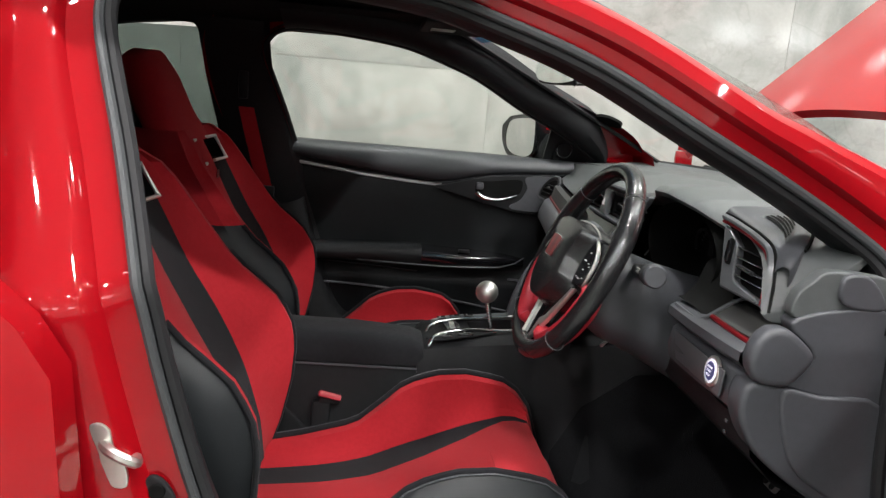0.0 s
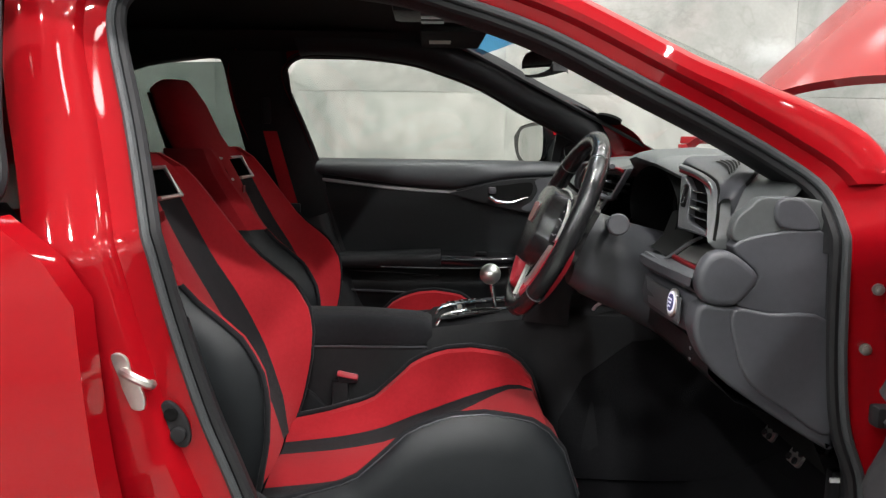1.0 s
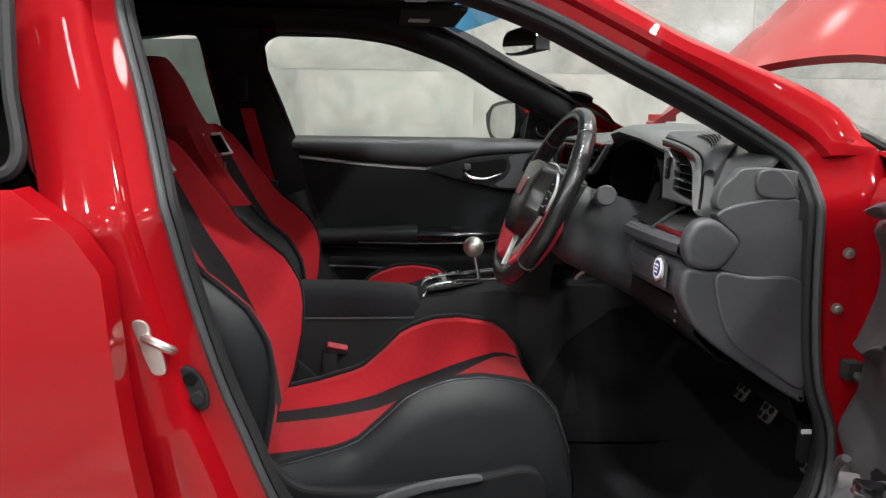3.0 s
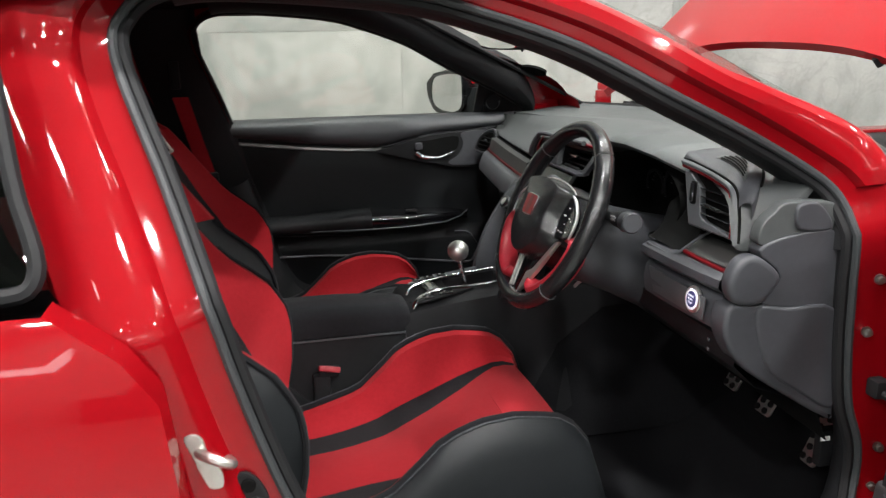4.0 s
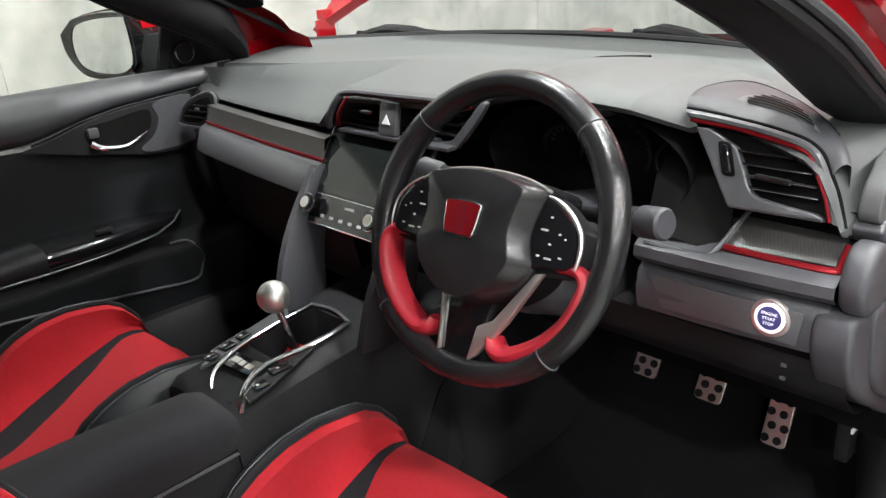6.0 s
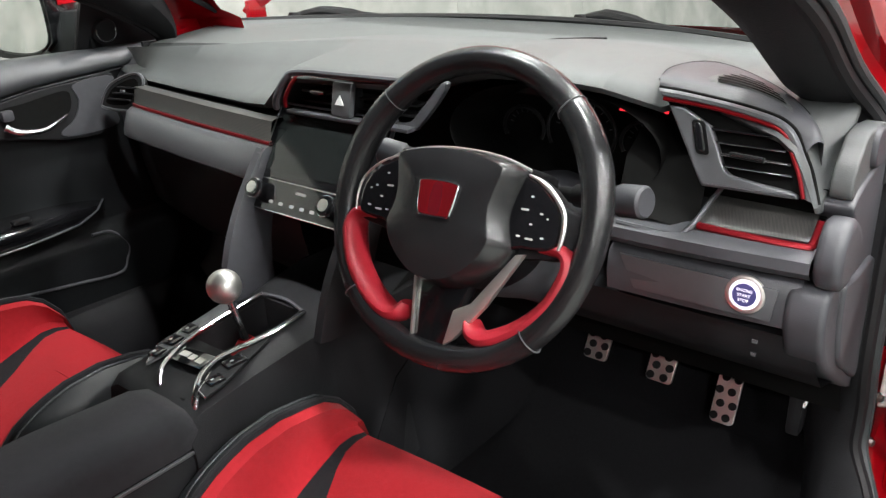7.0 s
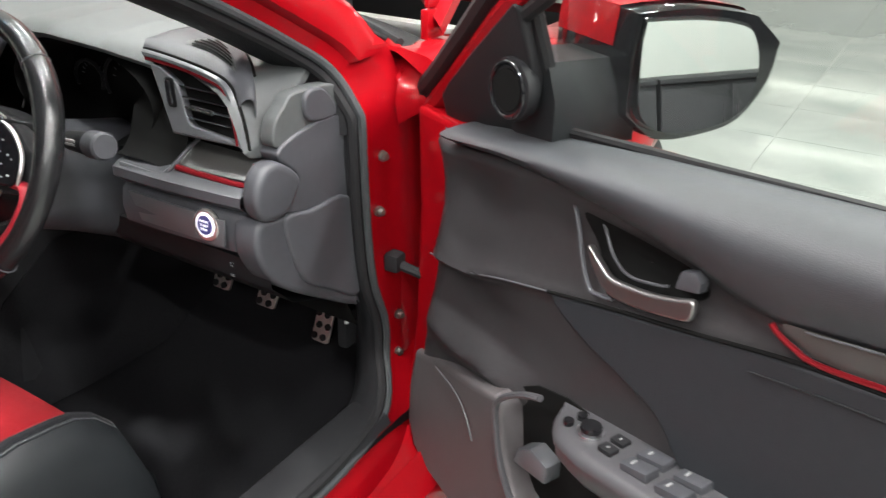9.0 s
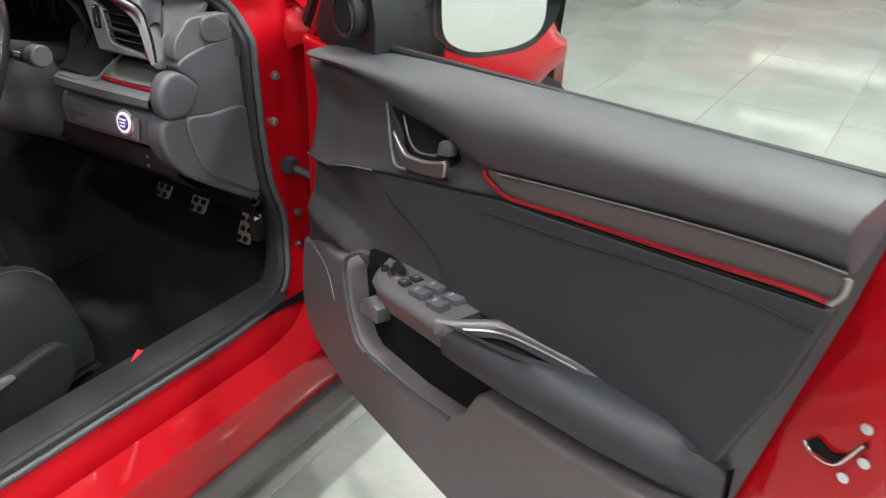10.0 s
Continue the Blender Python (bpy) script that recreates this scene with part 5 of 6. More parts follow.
    sw_ = lambda z: lerp([.42, .6, .86, .985], [.040, .075, .100, .085], z)
    for s in (-1, 1):
        out, inn, stp = [], [], []
        for z in zs:
            b, c, h, r_, w = bx(z), cx(z), hwz(z), ri(z), sw_(z)
            out.append([(X(c - .10), yc + s * (h - .02), z), (X(c - .05), yc + s * (h + .022), z), (X((b + c) / 2), yc + s * (h + .026), z), (X(b - .018), yc + s * (h + .014), z), (X(b), yc + s * h, z)])
            inn.append([(X(b), yc + s * h, z), (X(b + .002), yc + s * (h - .018), z), (X(c + (b - c) * .62), yc + s * (h * .55 + r_ * .45), z), (X(c + (b - c) * .18 + .004), yc + s * r_, z)])
            stp.append([(X(c + (b - c) * .18 + .004), yc + s * r_, z), (X(c + (b - c) * .05 + .002), yc + s * (r_ - w * .5), z), (X(c + .002), yc + s * (r_ - w), z)])
        k = [i for i, z in enumerate(zs) if z <= .80]
        part("side_leather", loft([out[i] for i in k]), LEATHER, shell, "black leather bolster side")
        part("shoulder_side", loft([out[i] for i in range(k[-1], len(zs))]), REDCLOTH, shell, "red suede shoulder")
        part("bolster", loft(inn), REDCLOTH, shell, "red suede back bolster")
        lo = [i for i, z in enumerate(zs) if z <= .905]
        part("stripe", loft([stp[i] for i in lo]), BLACKCLOTH, shell, "black suede back stripe")
        hi = range(lo[-1], len(zs))
        top = [i for i in hi if zs[i] >= .935]
        part("shoulder_patch", loft([stp[i] for i in top]), REDCLOTH, shell)
        part("piping", tube([(X(bx(z) + .001), yc + s * (hwz(z) + .003), z) for z in zs if z < .82], .005, 8), BLACKCLOTH, shell, "black piping")
        # belt guide opening with a silver frame
        z0, z1 = zs[lo[-1]], zs[top[0]]
        q = [stp[lo[-1]][0], stp[lo[-1]][2], stp[top[0]][2], stp[top[0]][0]]
        part("belt_opening", mesh([q[0], q[1], q[2], q[3]] + [(a - .05, b, c) for a, b, c in q], [(4, 5, 6, 7), (0, 1, 5, 4), (1, 2, 6, 5), (2, 3, 7, 6), (3, 0, 4, 7)]), DEEP, shell, "dark belt opening")
        part("opening_frame", tube([(q[1][0] + .004, q[1][1], q[1][2]), (q[0][0] + .005, q[0][1], q[0][2]), (q[3][0] + .005, q[3][1], q[3][2]), (q[2][0] + .004, q[2][1], q[2][2])], .0045, 8), ALU, shell, "silver belt opening frame")
    part("backrest", loft([[(X(cx(z) + .002 + .005 * (1 - v * v)), yc + (ri(z) - sw_(z)) * v, z) for v in np.linspace(-1, 1, 7)] for z in zs]), REDCLOTH, shell, "red suede backrest centre")
    part("red_mark", plate(rounded(.026, .022, .003), lambda a, b, c: (X(cx(.875) + .009 + c), yc - a, .875 + b), .0015, 0), REDALU, shell, "small red stitched mark")
    # head section, grown out of the back
    hz = [.955, .985, 1.02, 1.06, 1.10, 1.13, 1.148, 1.157]
    rows = []
    for z in hz:
        h = lerp([.955, .985, 1.02, 1.06, 1.10, 1.13, 1.148, 1.157], [.185, .150, .137, .130, .122, .108, .085, .05], z)
        c = lerp([.955, 1.02, 1.10, 1.157], [-.728, -.765, -.80, -.835], z)
        d = lerp([.955, 1.05, 1.13, 1.157], [.10, .105, .09, .05], z)
        rows.append([(X(c - d / 2 + d / 2 * math.copysign(abs(math.cos(a)) ** .6, math.cos(a))), yc + h * math.copysign(abs(math.sin(a)) ** .75, math.sin(a)), z) for a in np.linspace(0, 2 * math.pi, 28, endpoint=False)])
    part("head_restraint", loft(rows, closed=True, caps=True), REDCLOTH, shell, "red suede fixed head restraint")
    part("back_shell", loft([[(X(cx(min(z, .985)) - .095 - max(0, z - .985) * .3), yc + (hwz(min(z, .985)) - .02) * v, z) for v in np.linspace(-1, 1, 7)] for z in zs + [1.05, 1.12]]), BLACKPL, shell, "black seat back shell")
    # base
    X = lambda v: v + cush
    for s in (-1, 1):
        part("seat_base", plate(catmull([(-.56, .50), (-.47, .478), (-.41, .43), (-.28, .425), (-.13, .442), (-.05, .455), (-.02, .43), (-.03, .37), (-.12, .33), (-.50, .32), (-.57, .40)], 4, True), lambda a, b, c: (X(a), yc + s * (.248 + c), b), .022, .006), BLACKPL, shell, "black plastic seat base trim")
        part("seat_lever", plate(catmull([(-.30, .411), (-.225, .437), (-.15, .449), (-.128, .448), (-.125, .440), (-.15, .435), (-.22, .422), (-.30, .397)], 3, True), lambda a, b, c: (X(a), yc + s * (.270 + c), b), .010, .003), GREYPL, shell, "grey seat height lever")
        part("seat_rail", box(X(-.25), yc + s * .2, .317, .62, .04, .03, .004), BLACKPL, shell)
    part("seat_under", box(X(-.25), yc, .36, .50, .42, .06, .01), BLACKPL, shell)
    bk = -1 if yc > 0 else 1
    part("belt_buckle", join(box(X(-.40), yc + bk * .245, .45, .035, .022, .10, .006), box(X(-.384), yc + bk * .245, .505, .042, .026, .018, .005)), BLACKPL, shell, "black belt buckle")
    part("buckle_button", box(0, 0, 0, .046, .022, .013, .004, m=pose(X(-.384), yc + bk * .238, .512, -25 * bk, 12, 0)), REDLEATHER, shell, "red buckle release")
    return shell


seat(-.345, 0.0, "driver_seat")
seat(.365, -.018, "passenger_seat", -.070, .020, .024)
part("rear_seat", loft([[(x, y, z) for y in np.linspace(-.66, .66, 9)] for x, z in ((-.98, .42), (-.96, .52), (-1.10, .54), (-1.42, .50), (-1.50, .60), (-1.62, .92), (-1.70, .96), (-1.76, .90))]), BLACKCLOTH, car, "black rear bench seat")

# ---- cabin: floor, passenger door, console, pedals ----
part("carpet", loft([[(x, y, z) for x, z in ((-1.7, .30), (-.9, .30), (-.5, .29), (.30, .285), (.42, .30), (.56, .36), (.66, .48), (.70, .70))] for y in np.linspace(-.735, .735, 9)]), CARPET, car, "black cabin carpet")
for s in (-1, 1):
    part("sill_trim", loft([[(x, s * y, z) for y, z in ((.775, .415), (.765, .428), (.74, .432), (.70, .425), (.675, .395), (.67, .29))] for x in np.linspace(-.46, .33, 8)]), BLACKPL, car, "black sill trim")
    part("floor_wall", loft([[(x, s * y, z) for y, z in ((.775, .412), (.75, .30))] for x in np.linspace(-1.5, .7, 4)]), CARPET, car)
part("release_mark", box(.40, -.640, .522, .017, .003, .007, 0), WHITEPL, car, "white bonnet release symbol")
part("release_lever", box(.42, -.628, .50, .05, .02, .07, .006), BLACKPL, car, "black bonnet release lever")
mat_ = part("floor_mat", loft([[(x, y, z) for x, z in ((-.05, .293), (.28, .293), (.42, .309), (.52, .345))] for y in np.linspace(-.60, -.16, 6)]), CARPET, None, "black carpet driver floor mat")
tagged(mat_, "black carpet mat on the driver's footwell floor", "floor mat")

# passenger door trim
def ly(x, z):
    """Trim surface of the passenger door."""
    taper = .030 * max(0, (x + .55) / .75)
    return lerp([.42, .48, .56, .60, .64, .70, .80, .845, .870, .90, .925, .945], [.745, .735, .733, .752, .756, .752, .746, .748, .752, .746, .752, .775], z) - taper


PADLO = lambda x: lerp([-.62, -.52, -.41, -.295, -.143, -.10, -.024, .05, .14, .25, .34], [.908, .896, .883, .870, .857, .864, .884, .896, .902, .910, .918], x)
zz = sorted(set(list(np.linspace(.42, .945, 30)) + [.56, .60, .845, .87]))
dt = part("door_trim", loft([[(x, ly(x, z), z) for z in zz] for x in np.linspace(-.60, .33, 20)]), DOORBLACK, car, "black passenger door trim")
rows = []
for x in np.linspace(-.61, .33, 30):
    lo, hi = PADLO(x), .949 - .004 * max(0, x) / .3
    y0 = ly(x, .9)
    rows.append([(x, y0 + d, lo + (hi - lo) * f) for d, f in ((.012, -.03), (-.004, 0), (-.013, .12), (-.016, .32), (-.012, .58), (.0, .80), (.014, .94), (.030, 1.0), (.045, 1.0))])
part("upper_pad", loft(rows), DOORPAD, dt, "dark grey soft door pad", 60)
part("pad_edge", tube([(x, ly(x, .9) - .004, PADLO(x) - .003) for x in np.linspace(-.16, .30, 30)], .0016, 6), DASHLO, dt, "thin edge under the pad")
part("trim_line", loft([[(x, ly(x, .87) - d, lerp([-.60, -.526, -.357, -.234, -.128], [.888, .880, .861, .852, .848], x) + h) for d, h in ((0, .006), (.007, .0045), (.008, -.003), (0, -.006))] for x in np.linspace(-.60, -.128, 14)]), SATIN, dt, "dull silver door trim line")
# armrest with its switch panel
AT = lambda x: lerp([-.62, -.41, -.18, .035, .10, .138], [.650, .656, .668, .661, .654, .645], x)
AB = lambda x: lerp([-.62, -.36, -.12, .058, .11, .138], [.612, .617, .614, .616, .628, .642], x)
AW = lambda x: lerp([-.62, -.2, -.05, .06, .11, .138], [.092, .092, .080, .055, .034, .012], x)
def arm_rows(x0, x1, n, lift):
    out = []
    for x in np.linspace(x0, x1, n):
        y0, w, t, b = ly(x, .66), AW(x), AT(x) + lift, AB(x)
        out.append([(x, y0 - w * d, z) for d, z in ((-.05, t + .001), (.55, t), (.88, t - .004), (.98, t - .012), (1.0, t - .020), (.96, b + .006), (.86, b), (.3, b - .004), (-.05, b - .006))])
    return out
part("armrest", loft(arm_rows(-.62, -.175, 10, 0), caps=True), BLACKPL, dt, "black padded door armrest", 55)
pa = part("armrest_front", loft(arm_rows(-.175, .138, 12, -.004), caps=True), GLOSSBLK, dt, "gloss black window switch panel", 55)
part("window_switch", box(-.05, .672, AT(-.05) + .001, .034, .018, .008, .003), BLACKPL, pa, "black window switch")
part("armrest_edge", tube([(x, ly(x, .66) - AW(x) * .99, AB(x) + .005) for x in np.linspace(-.36, .138, 20)], .0022, 6), GREYPL, dt, "grey armrest edge")
part("armrest_edge", tube([(x, ly(x, .60) - .012, z) for x, z in catmull([(-.50, .597), (-.30, .590), (-.18, .583)], 5)], .0018, 6), DASHLO, dt)
strip([(x, .708, z) for x, z in ((.095, .580), (.137, .574), (.168, .535), (.160, .505), (.138, .478), (.044, .488), (-.09, .506), (-.30, .532), (-.55, .54))], .0034, .0034, GREYPL, dt, "pocket_edge", "grey door pocket edge")
# handle in an almond-shaped hollow
hy = lambda a: .728 - .03 * max(0, (a + .3) / .6)
bz = part("handle_bezel", plate(catmull([(-.150, .846), (-.10, .858), (-.024, .880), (.05, .892), (.142, .898), (.20, .900), (.19, .80), (.107, .787), (.03, .802), (-.036, .815), (-.10, .832)], 4, True), lambda a, b, c: (a, hy(a) - .004 - c, b), .006, .002), BLACKPL, dt, "black almond-shaped handle surround")
part("front_wing_trim", plate(catmull([(.118, .893), (.20, .896), (.188, .845), (.192, .80), (.10, .794), (.075, .805), (.105, .825), (.122, .86)], 4, True), lambda a, b, c: (a, hy(a) - .0105 - c, b), .003, .001), DASHLO, bz, "grey trim ahead of the handle")
# the bezel is flat here; this near-black plate paints the hollow's shade
part("handle_hollow", plate(catmull([(-.026, .868), (.02, .874), (.095, .884), (.108, .868), (.095, .838), (.04, .817), (-.004, .820), (-.028, .838)], 4, True), lambda a, b, c: (a, hy(a) - .0108 - c, b), .0006, 0), DEEP, bz, "near-black skin shading the handle hollow")
part("door_handle", tube([(x, hy(x) - d, z) for x, d, z in catmull([(-.024, .016, .836), (-.006, .026, .825), (.035, .030, .821), (.065, .026, .830), (.092, .014, .838)], 5)], [lerp([0, .25, .6, 1], [.0085, .0075, .005, .0025], q) for q in np.linspace(0, 1, 21)], 10), CHROME, bz, "chrome door handle")
part("lock_knob", box(-.018, hy(-.018) - .018, .858, .022, .016, .020, .005), DASHLO, bz, "dark grey lock knob")
tw = part("mirror_sail", plate([(.170, .925), (.42, .905), (.38, .955), (.30, 1.005), (.205, 1.068), (.183, 1.072)], lambda a, b, c: (a, wy(b) - .02 - c, b), .015, .004), BLACKPL, dt, "black mirror sail panel")
part("tweeter", disc((.228, wy(.978) - .04, .978), (0, 1, .35), .026, .012, 24, .003), BLACKPL, tw, "black tweeter grille")
part("tweeter_ring", tube([(.228 + .021 * math.cos(a), wy(.978) - .047, .978 + .021 * math.sin(a)) for a in np.linspace(0, 2 * math.pi, 24, endpoint=False)], .0014, 6, True), DARKCHROME, tw)

# door mirrors
def door_mirror(at, yaw, s, parent_, nod=0.0):
    """Mirror with its glass facing back; local: x ahead, y outward times s."""
    m = Matrix.Translation(at) @ Euler((0, 0, radians(yaw))).to_matrix().to_4x4()
    P = lambda x, y, z: tuple(m @ Vector((x, s * y, z)))
    rim = catmull([(-.112, .072), (-.104, .080), (-.027, .081), (.052, .070), (.070, .060), (.101, .037), (.103, .028), (.095, -.012), (.058, -.054), (.005, -.066), (-.064, -.065), (-.108, -.036), (-.115, -.025), (-.117, .02)], 3, True)
    pane = catmull([(-.103, .068), (-.096, .0715), (-.025, .069), (.032, .060), (.055, .046), (.066, .012), (.058, -.026), (.028, -.046), (-.02, -.053), (-.066, -.051), (-.103, -.030), (-.108, .02)], 3, True)
    body = [(-.012, .985, 0), (-.006, 1.0, 0), (.022, 1.03, 0), (.080, 1.03, .001), (.130, .98, .002), (.158, .78, .003), (.168, .40, .004)]
    shell = part("door_mirror", loft([[P(x, y * k, z * k + dz) for y, z in rim] for x, k, dz in body], closed=True, caps=True), GLOSSBLK, parent_, "black door mirror housing with red cap", 50)
    idx = [i for i, q in enumerate(rim) if q[1] > .030]
    cut = max(range(len(idx)), key=lambda i: idx[i] - idx[i - 1] if i else 0)
    idx = idx[cut:] + idx[:cut]
    part("mirror_cap", loft([[P(x, rim[i][0] * k, rim[i][1] * k + dz + .001) for i in idx] for x, k, dz in [(.016, 1.04, 0)] + [(x, k + .012, dz) for x, k, dz in body[3:]]]), RED, shell, "red mirror cap", 50)
    part("mirror_glass", plate([tuple(q) for q in pane], lambda a, b, c: P(-.0125 - c + nod * (b - .06), a, b), .002, 0), MIRROR, shell, "mirror glass")
    part("mirror_rim", tube([P(-.013, a * 1.01, b * 1.01) for a, b in pane], .0025, 6, True), GLOSSBLK, shell)
    part("mirror_foot", loft([[P(x, y, z) for x, z in ((.0, -.064), (.08, -.064), (.095, -.035), (.095, .028), (.02, .028), (.0, -.01))] for y in (-.20, -.15, -.09)], closed=True, caps=True), DOORBLACK, shell, "black mirror foot")
    return shell


door_mirror(Vector((.128, .934, .990)), 21, 1, dl)
# centre pillar trim and belts
for s in (1,):
    rows = []
    for x0, x1, z, y in ((-.652, -.83, 1.26, .615), (-.652, -.82, 1.22, .63), (-.645, -.805, 1.10, .672), (-.590, -.775, .95, .72), (-.535, -.74, .80, .738), (-.48, -.70, .62, .735), (-.44, -.66, .43, .74)):
        rows.append([(x0 + .022, s * (S(z) - .012), z), (x0 + .004, s * y, z), ((x0 + x1) / 2, s * (y - .012), z), (x1, s * y, z), (x1 - .01, s * (y + .10), z)])
    pt = part("centre_pillar_trim", loft([r for r in rows]), BLACKPL, car, "black centre pillar trim")
    part("belt_anchor", box(-.700, s * .648, 1.09, .026, .02, .075, .006), BLACKPL, pt)
    part("seat_belt", loft([[(x + d, s * (y - .002 * abs(d)), z) for d in (-.021, -.010, 0, .010, .021)] for x, y, z in ((-.692, .655, 1.03), (-.679, .668, .97), (-.661, .690, .89), (-.641, .704, .81))]), REDCLOTH, pt, "red seat belt webbing")
    part("belt_tongue", box(-.636, s * .700, .795, .05, .015, .03, .005), BLACKPL, pt, "black belt tongue")
    part("belt_lower", loft([[(x + d, s * y, z) for d in (-.022, 0, .022)] for x, y, z in ((-.655, .712, .79), (-.62, .70, .60), (-.60, .68, .42))]), REDCLOTH, pt, "red lower seat belt webbing")

# centre console
def console_row(x, w, top, deep):
    k = .050 if deep else 0.0
    q = [(-w - .01, .30), (-w - .008, .46), (-w, top - .045), (-w + .010, top - .012), (-w + .030, top), (-.043, top + .001), (-.040, top + .001 - k), (.040, top + .001 - k), (.043, top + .001), (w - .030, top), (w - .010, top - .012), (w, top - .045), (w + .008, .46), (w + .01, .30)]
    return [(x, y, z) for y, z in q]


con = part("centre_console", loft([console_row(*r) for r in ((-.215, .098, .612, 0), (-.20, .098, .626, 0), (-.105, .097, .638, 0), (-.103, .097, .638, 1), (.018, .099, .650, 1), (.020, .099, .650, 0), (.06, .105, .655, 0), (.14, .118, .66, 0), (.60, .125, .66, 0))], caps=True), BLACKPL, car, "black centre console", smooth=40)
for s in (-1, 1):
    part("tunnel_carpet", solid(loft([[(x, s * (lerp([.06, .11, .23, .6], [.115, .123, .134, .136], x) + .012 * max(0, (.36 - z) / .07)), z) for z in np.linspace(.295, lerp([.06, .12, .22, .62], [.40, .52, .60, .62], x), 8)] for x in np.linspace(.07, .62, 12)]), .003), CARPET, con, "black carpet on the tunnel side")
# floor of the well; near-black colour adds the shade down there
part("shift_well", box(-.042, 0, .594, .118, .078, .006, 0), DEEP, con, "shifter well with its shade as near-black")
strip([(-.205, -.022, .600), (-.196, -.008, .622), (-.186, .004, .636), (-.160, .022, .641), (-.11, .040, .645), (-.04, .046, .651), (.02, .047, .6565)], .0036, .0036, CHROME, con, "console_trim", "chrome console trim")
strip([(-.200, -.080, .606), (-.184, -.071, .634), (-.160, -.050, .640), (-.127, -.036, .642), (-.10, -.040, .646), (-.066, -.051, .650), (-.02, -.052, .653), (.015, -.050, .656)], .0052, .0036, CHROME, con, "console_trim", "chrome console trim")
strip([(.02, .047, .6565), (.026, 0, .657), (.015, -.050, .656)], .0025, .0025, GREYPL, con, "console_trim")
# side ledges with thin bright outlines and switches
for s, pts in ((1, [(-.184, .040), (-.150, .038), (-.09, .050), (-.02, .056), (-.008, .084), (-.09, .074), (-.15, .066)]), (-1, [(-.187, -.094), (-.183, -.076), (-.150, -.055), (-.10, -.048), (-.055, -.060), (-.115, -.078), (-.155, -.090)])):
    led = part("switch_ledge", plate(pts, lambda a, b, c: (a, b, lerp([-.2, .02], [.632, .652], a) + c), .004, .001), GREYPL if s > 0 else BLACKPL, con, "grey console ledge")
    part("ledge_outline", tube([(a, b, lerp([-.2, .02], [.6365, .6565], a)) for a, b in (pts[2::-1] + pts[:3:-1][:2] if s > 0 else pts[:3])], .0009, 6), CHROME, led, "thin chrome outline")
    for a, b, w, d in (((-.160, .050, .020, .018), (-.130, .056, .022, .020), (-.100, .060, .020, .016)) if s > 0 else ((-.158, -.076, .022, .018), (-.118, -.064, .030, .020))):
        bt = part("console_button", box(0, 0, 0, w, d, .006, .002, m=pose(a, b, lerp([-.2, .02], [.6365, .6565], a), 0, -5, 8 * s)), GLOSSBLK, led, "black console switch")
        part("button_mark", box(a - .004, b, lerp([-.2, .02], [.6401, .6601], a), .004, .003, .0008, 0), GREYPRINT, bt)
part("shift_gaiter", loft([[(-.058 + r * math.cos(a), -.008 + r * .8 * math.sin(a), z) for a in np.linspace(0, 2 * math.pi, 20, endpoint=False)] for r, z in ((.034, .600), (.028, .612), (.018, .624), (.010, .634))], closed=True), REDCLOTH, con, "red shifter base collar")
gs = part("gear_lever", tube([(-.055, -.010, .61), (-.062, -.007, .65), (-.071, -.002, .70)], [.0065, .0055, .0055], 12), CHROME, car, "chrome gear lever with a ball knob")
bmk = bmesh.new()
bmesh.ops.create_uvsphere(bmk, u_segments=32, v_segments=20, radius=.0238)
bmesh.ops.translate(bmk, vec=(-.074, 0, .718), verts=bmk.verts)
part("gear_knob", bmk, ALU, gs, "satin aluminium ball knob")
bp_ = part("badge_plate", box(0, 0, 0, .030, .062, .004, .001, m=pose(-.142, -.004, .6405, 0, -6, 6)), GLOSSBLK, con, "black numbered badge plate")
for k, (dy, w) in enumerate(((-.018, .012), (-.002, .010), (.014, .016))):
    part("badge_marks", box(0, 0, 0, .010, w, .001, 0, m=pose(-.142, -.004 + dy, .6430, 0, -6, 6)), ALU, bp_)
# near-black block paints the shade of a cup recess
part("cup_recess", box(-.183, -.034, .622, .036, .062, .01, .004), DEEP, con)
lid = part("armrest_lid", loft([[(x, y - .033, z) for y, z in ((-w, b), (-w - .002, t - .022), (-w + .005, t - .010), (-w + .018, t - .002), (0, t), (w - .018, t - .002), (w - .005, t - .010), (w + .002, t - .022), (w, b))] for x, w, t, b in ((-.60, .052, .630, .58), (-.575, .060, .642, .578), (-.35, .062, .640, .578), (-.23, .061, .632, .578), (-.205, .058, .624, .578), (-.195, .052, .608, .578))], caps=True), BLACKCLOTH, car, "black cloth-covered armrest lid", smooth=55)
part("console_bin", box(-.40, 0, .4325, .40, .186, .281, .012), BLACKPL, lid, "black console storage bin")
part("bin_line", box(-.40, -.0945, .5735, .37, .004, .004, .001), GREYPL, lid, "light edge line")

# pedals
def pedal(x, y, z, w, h, name, n, lean=28):
    m = pose(x, y, z) @ Euler((0, radians(lean), 0)).to_matrix().to_4x4()
    f = lambda a, b, c: tuple(m @ Vector((-c, -a, b)))
    p = part(name, plate(rounded(w, h, .008), f, .006, .0015), ALU, car, "drilled aluminium pedal")
    for i in range(n):
        for k in range(2):
            part("rubber_stud", disc(f((k - .5) * w * .5 + (i % 2 - .5) * .006, (i - (n - 1) / 2) * h / n, .007), Vector(f(0, 0, 1)) - Vector(f(0, 0, 0)), .0066, .004, 12), RUBBER, p)
    part("pedal_arm", tube([f(0, h * .3, -.004), f(0, h * .4, -.04), (x + .10, y, z + .22)], .008, 8), BLACKPL, p)


pedal(.512, -.499, .430, .040, .110, "accelerator_pedal", 5, 24)
pedal(.463, -.403, .467, .046, .052, "brake_pedal", 3, 30)
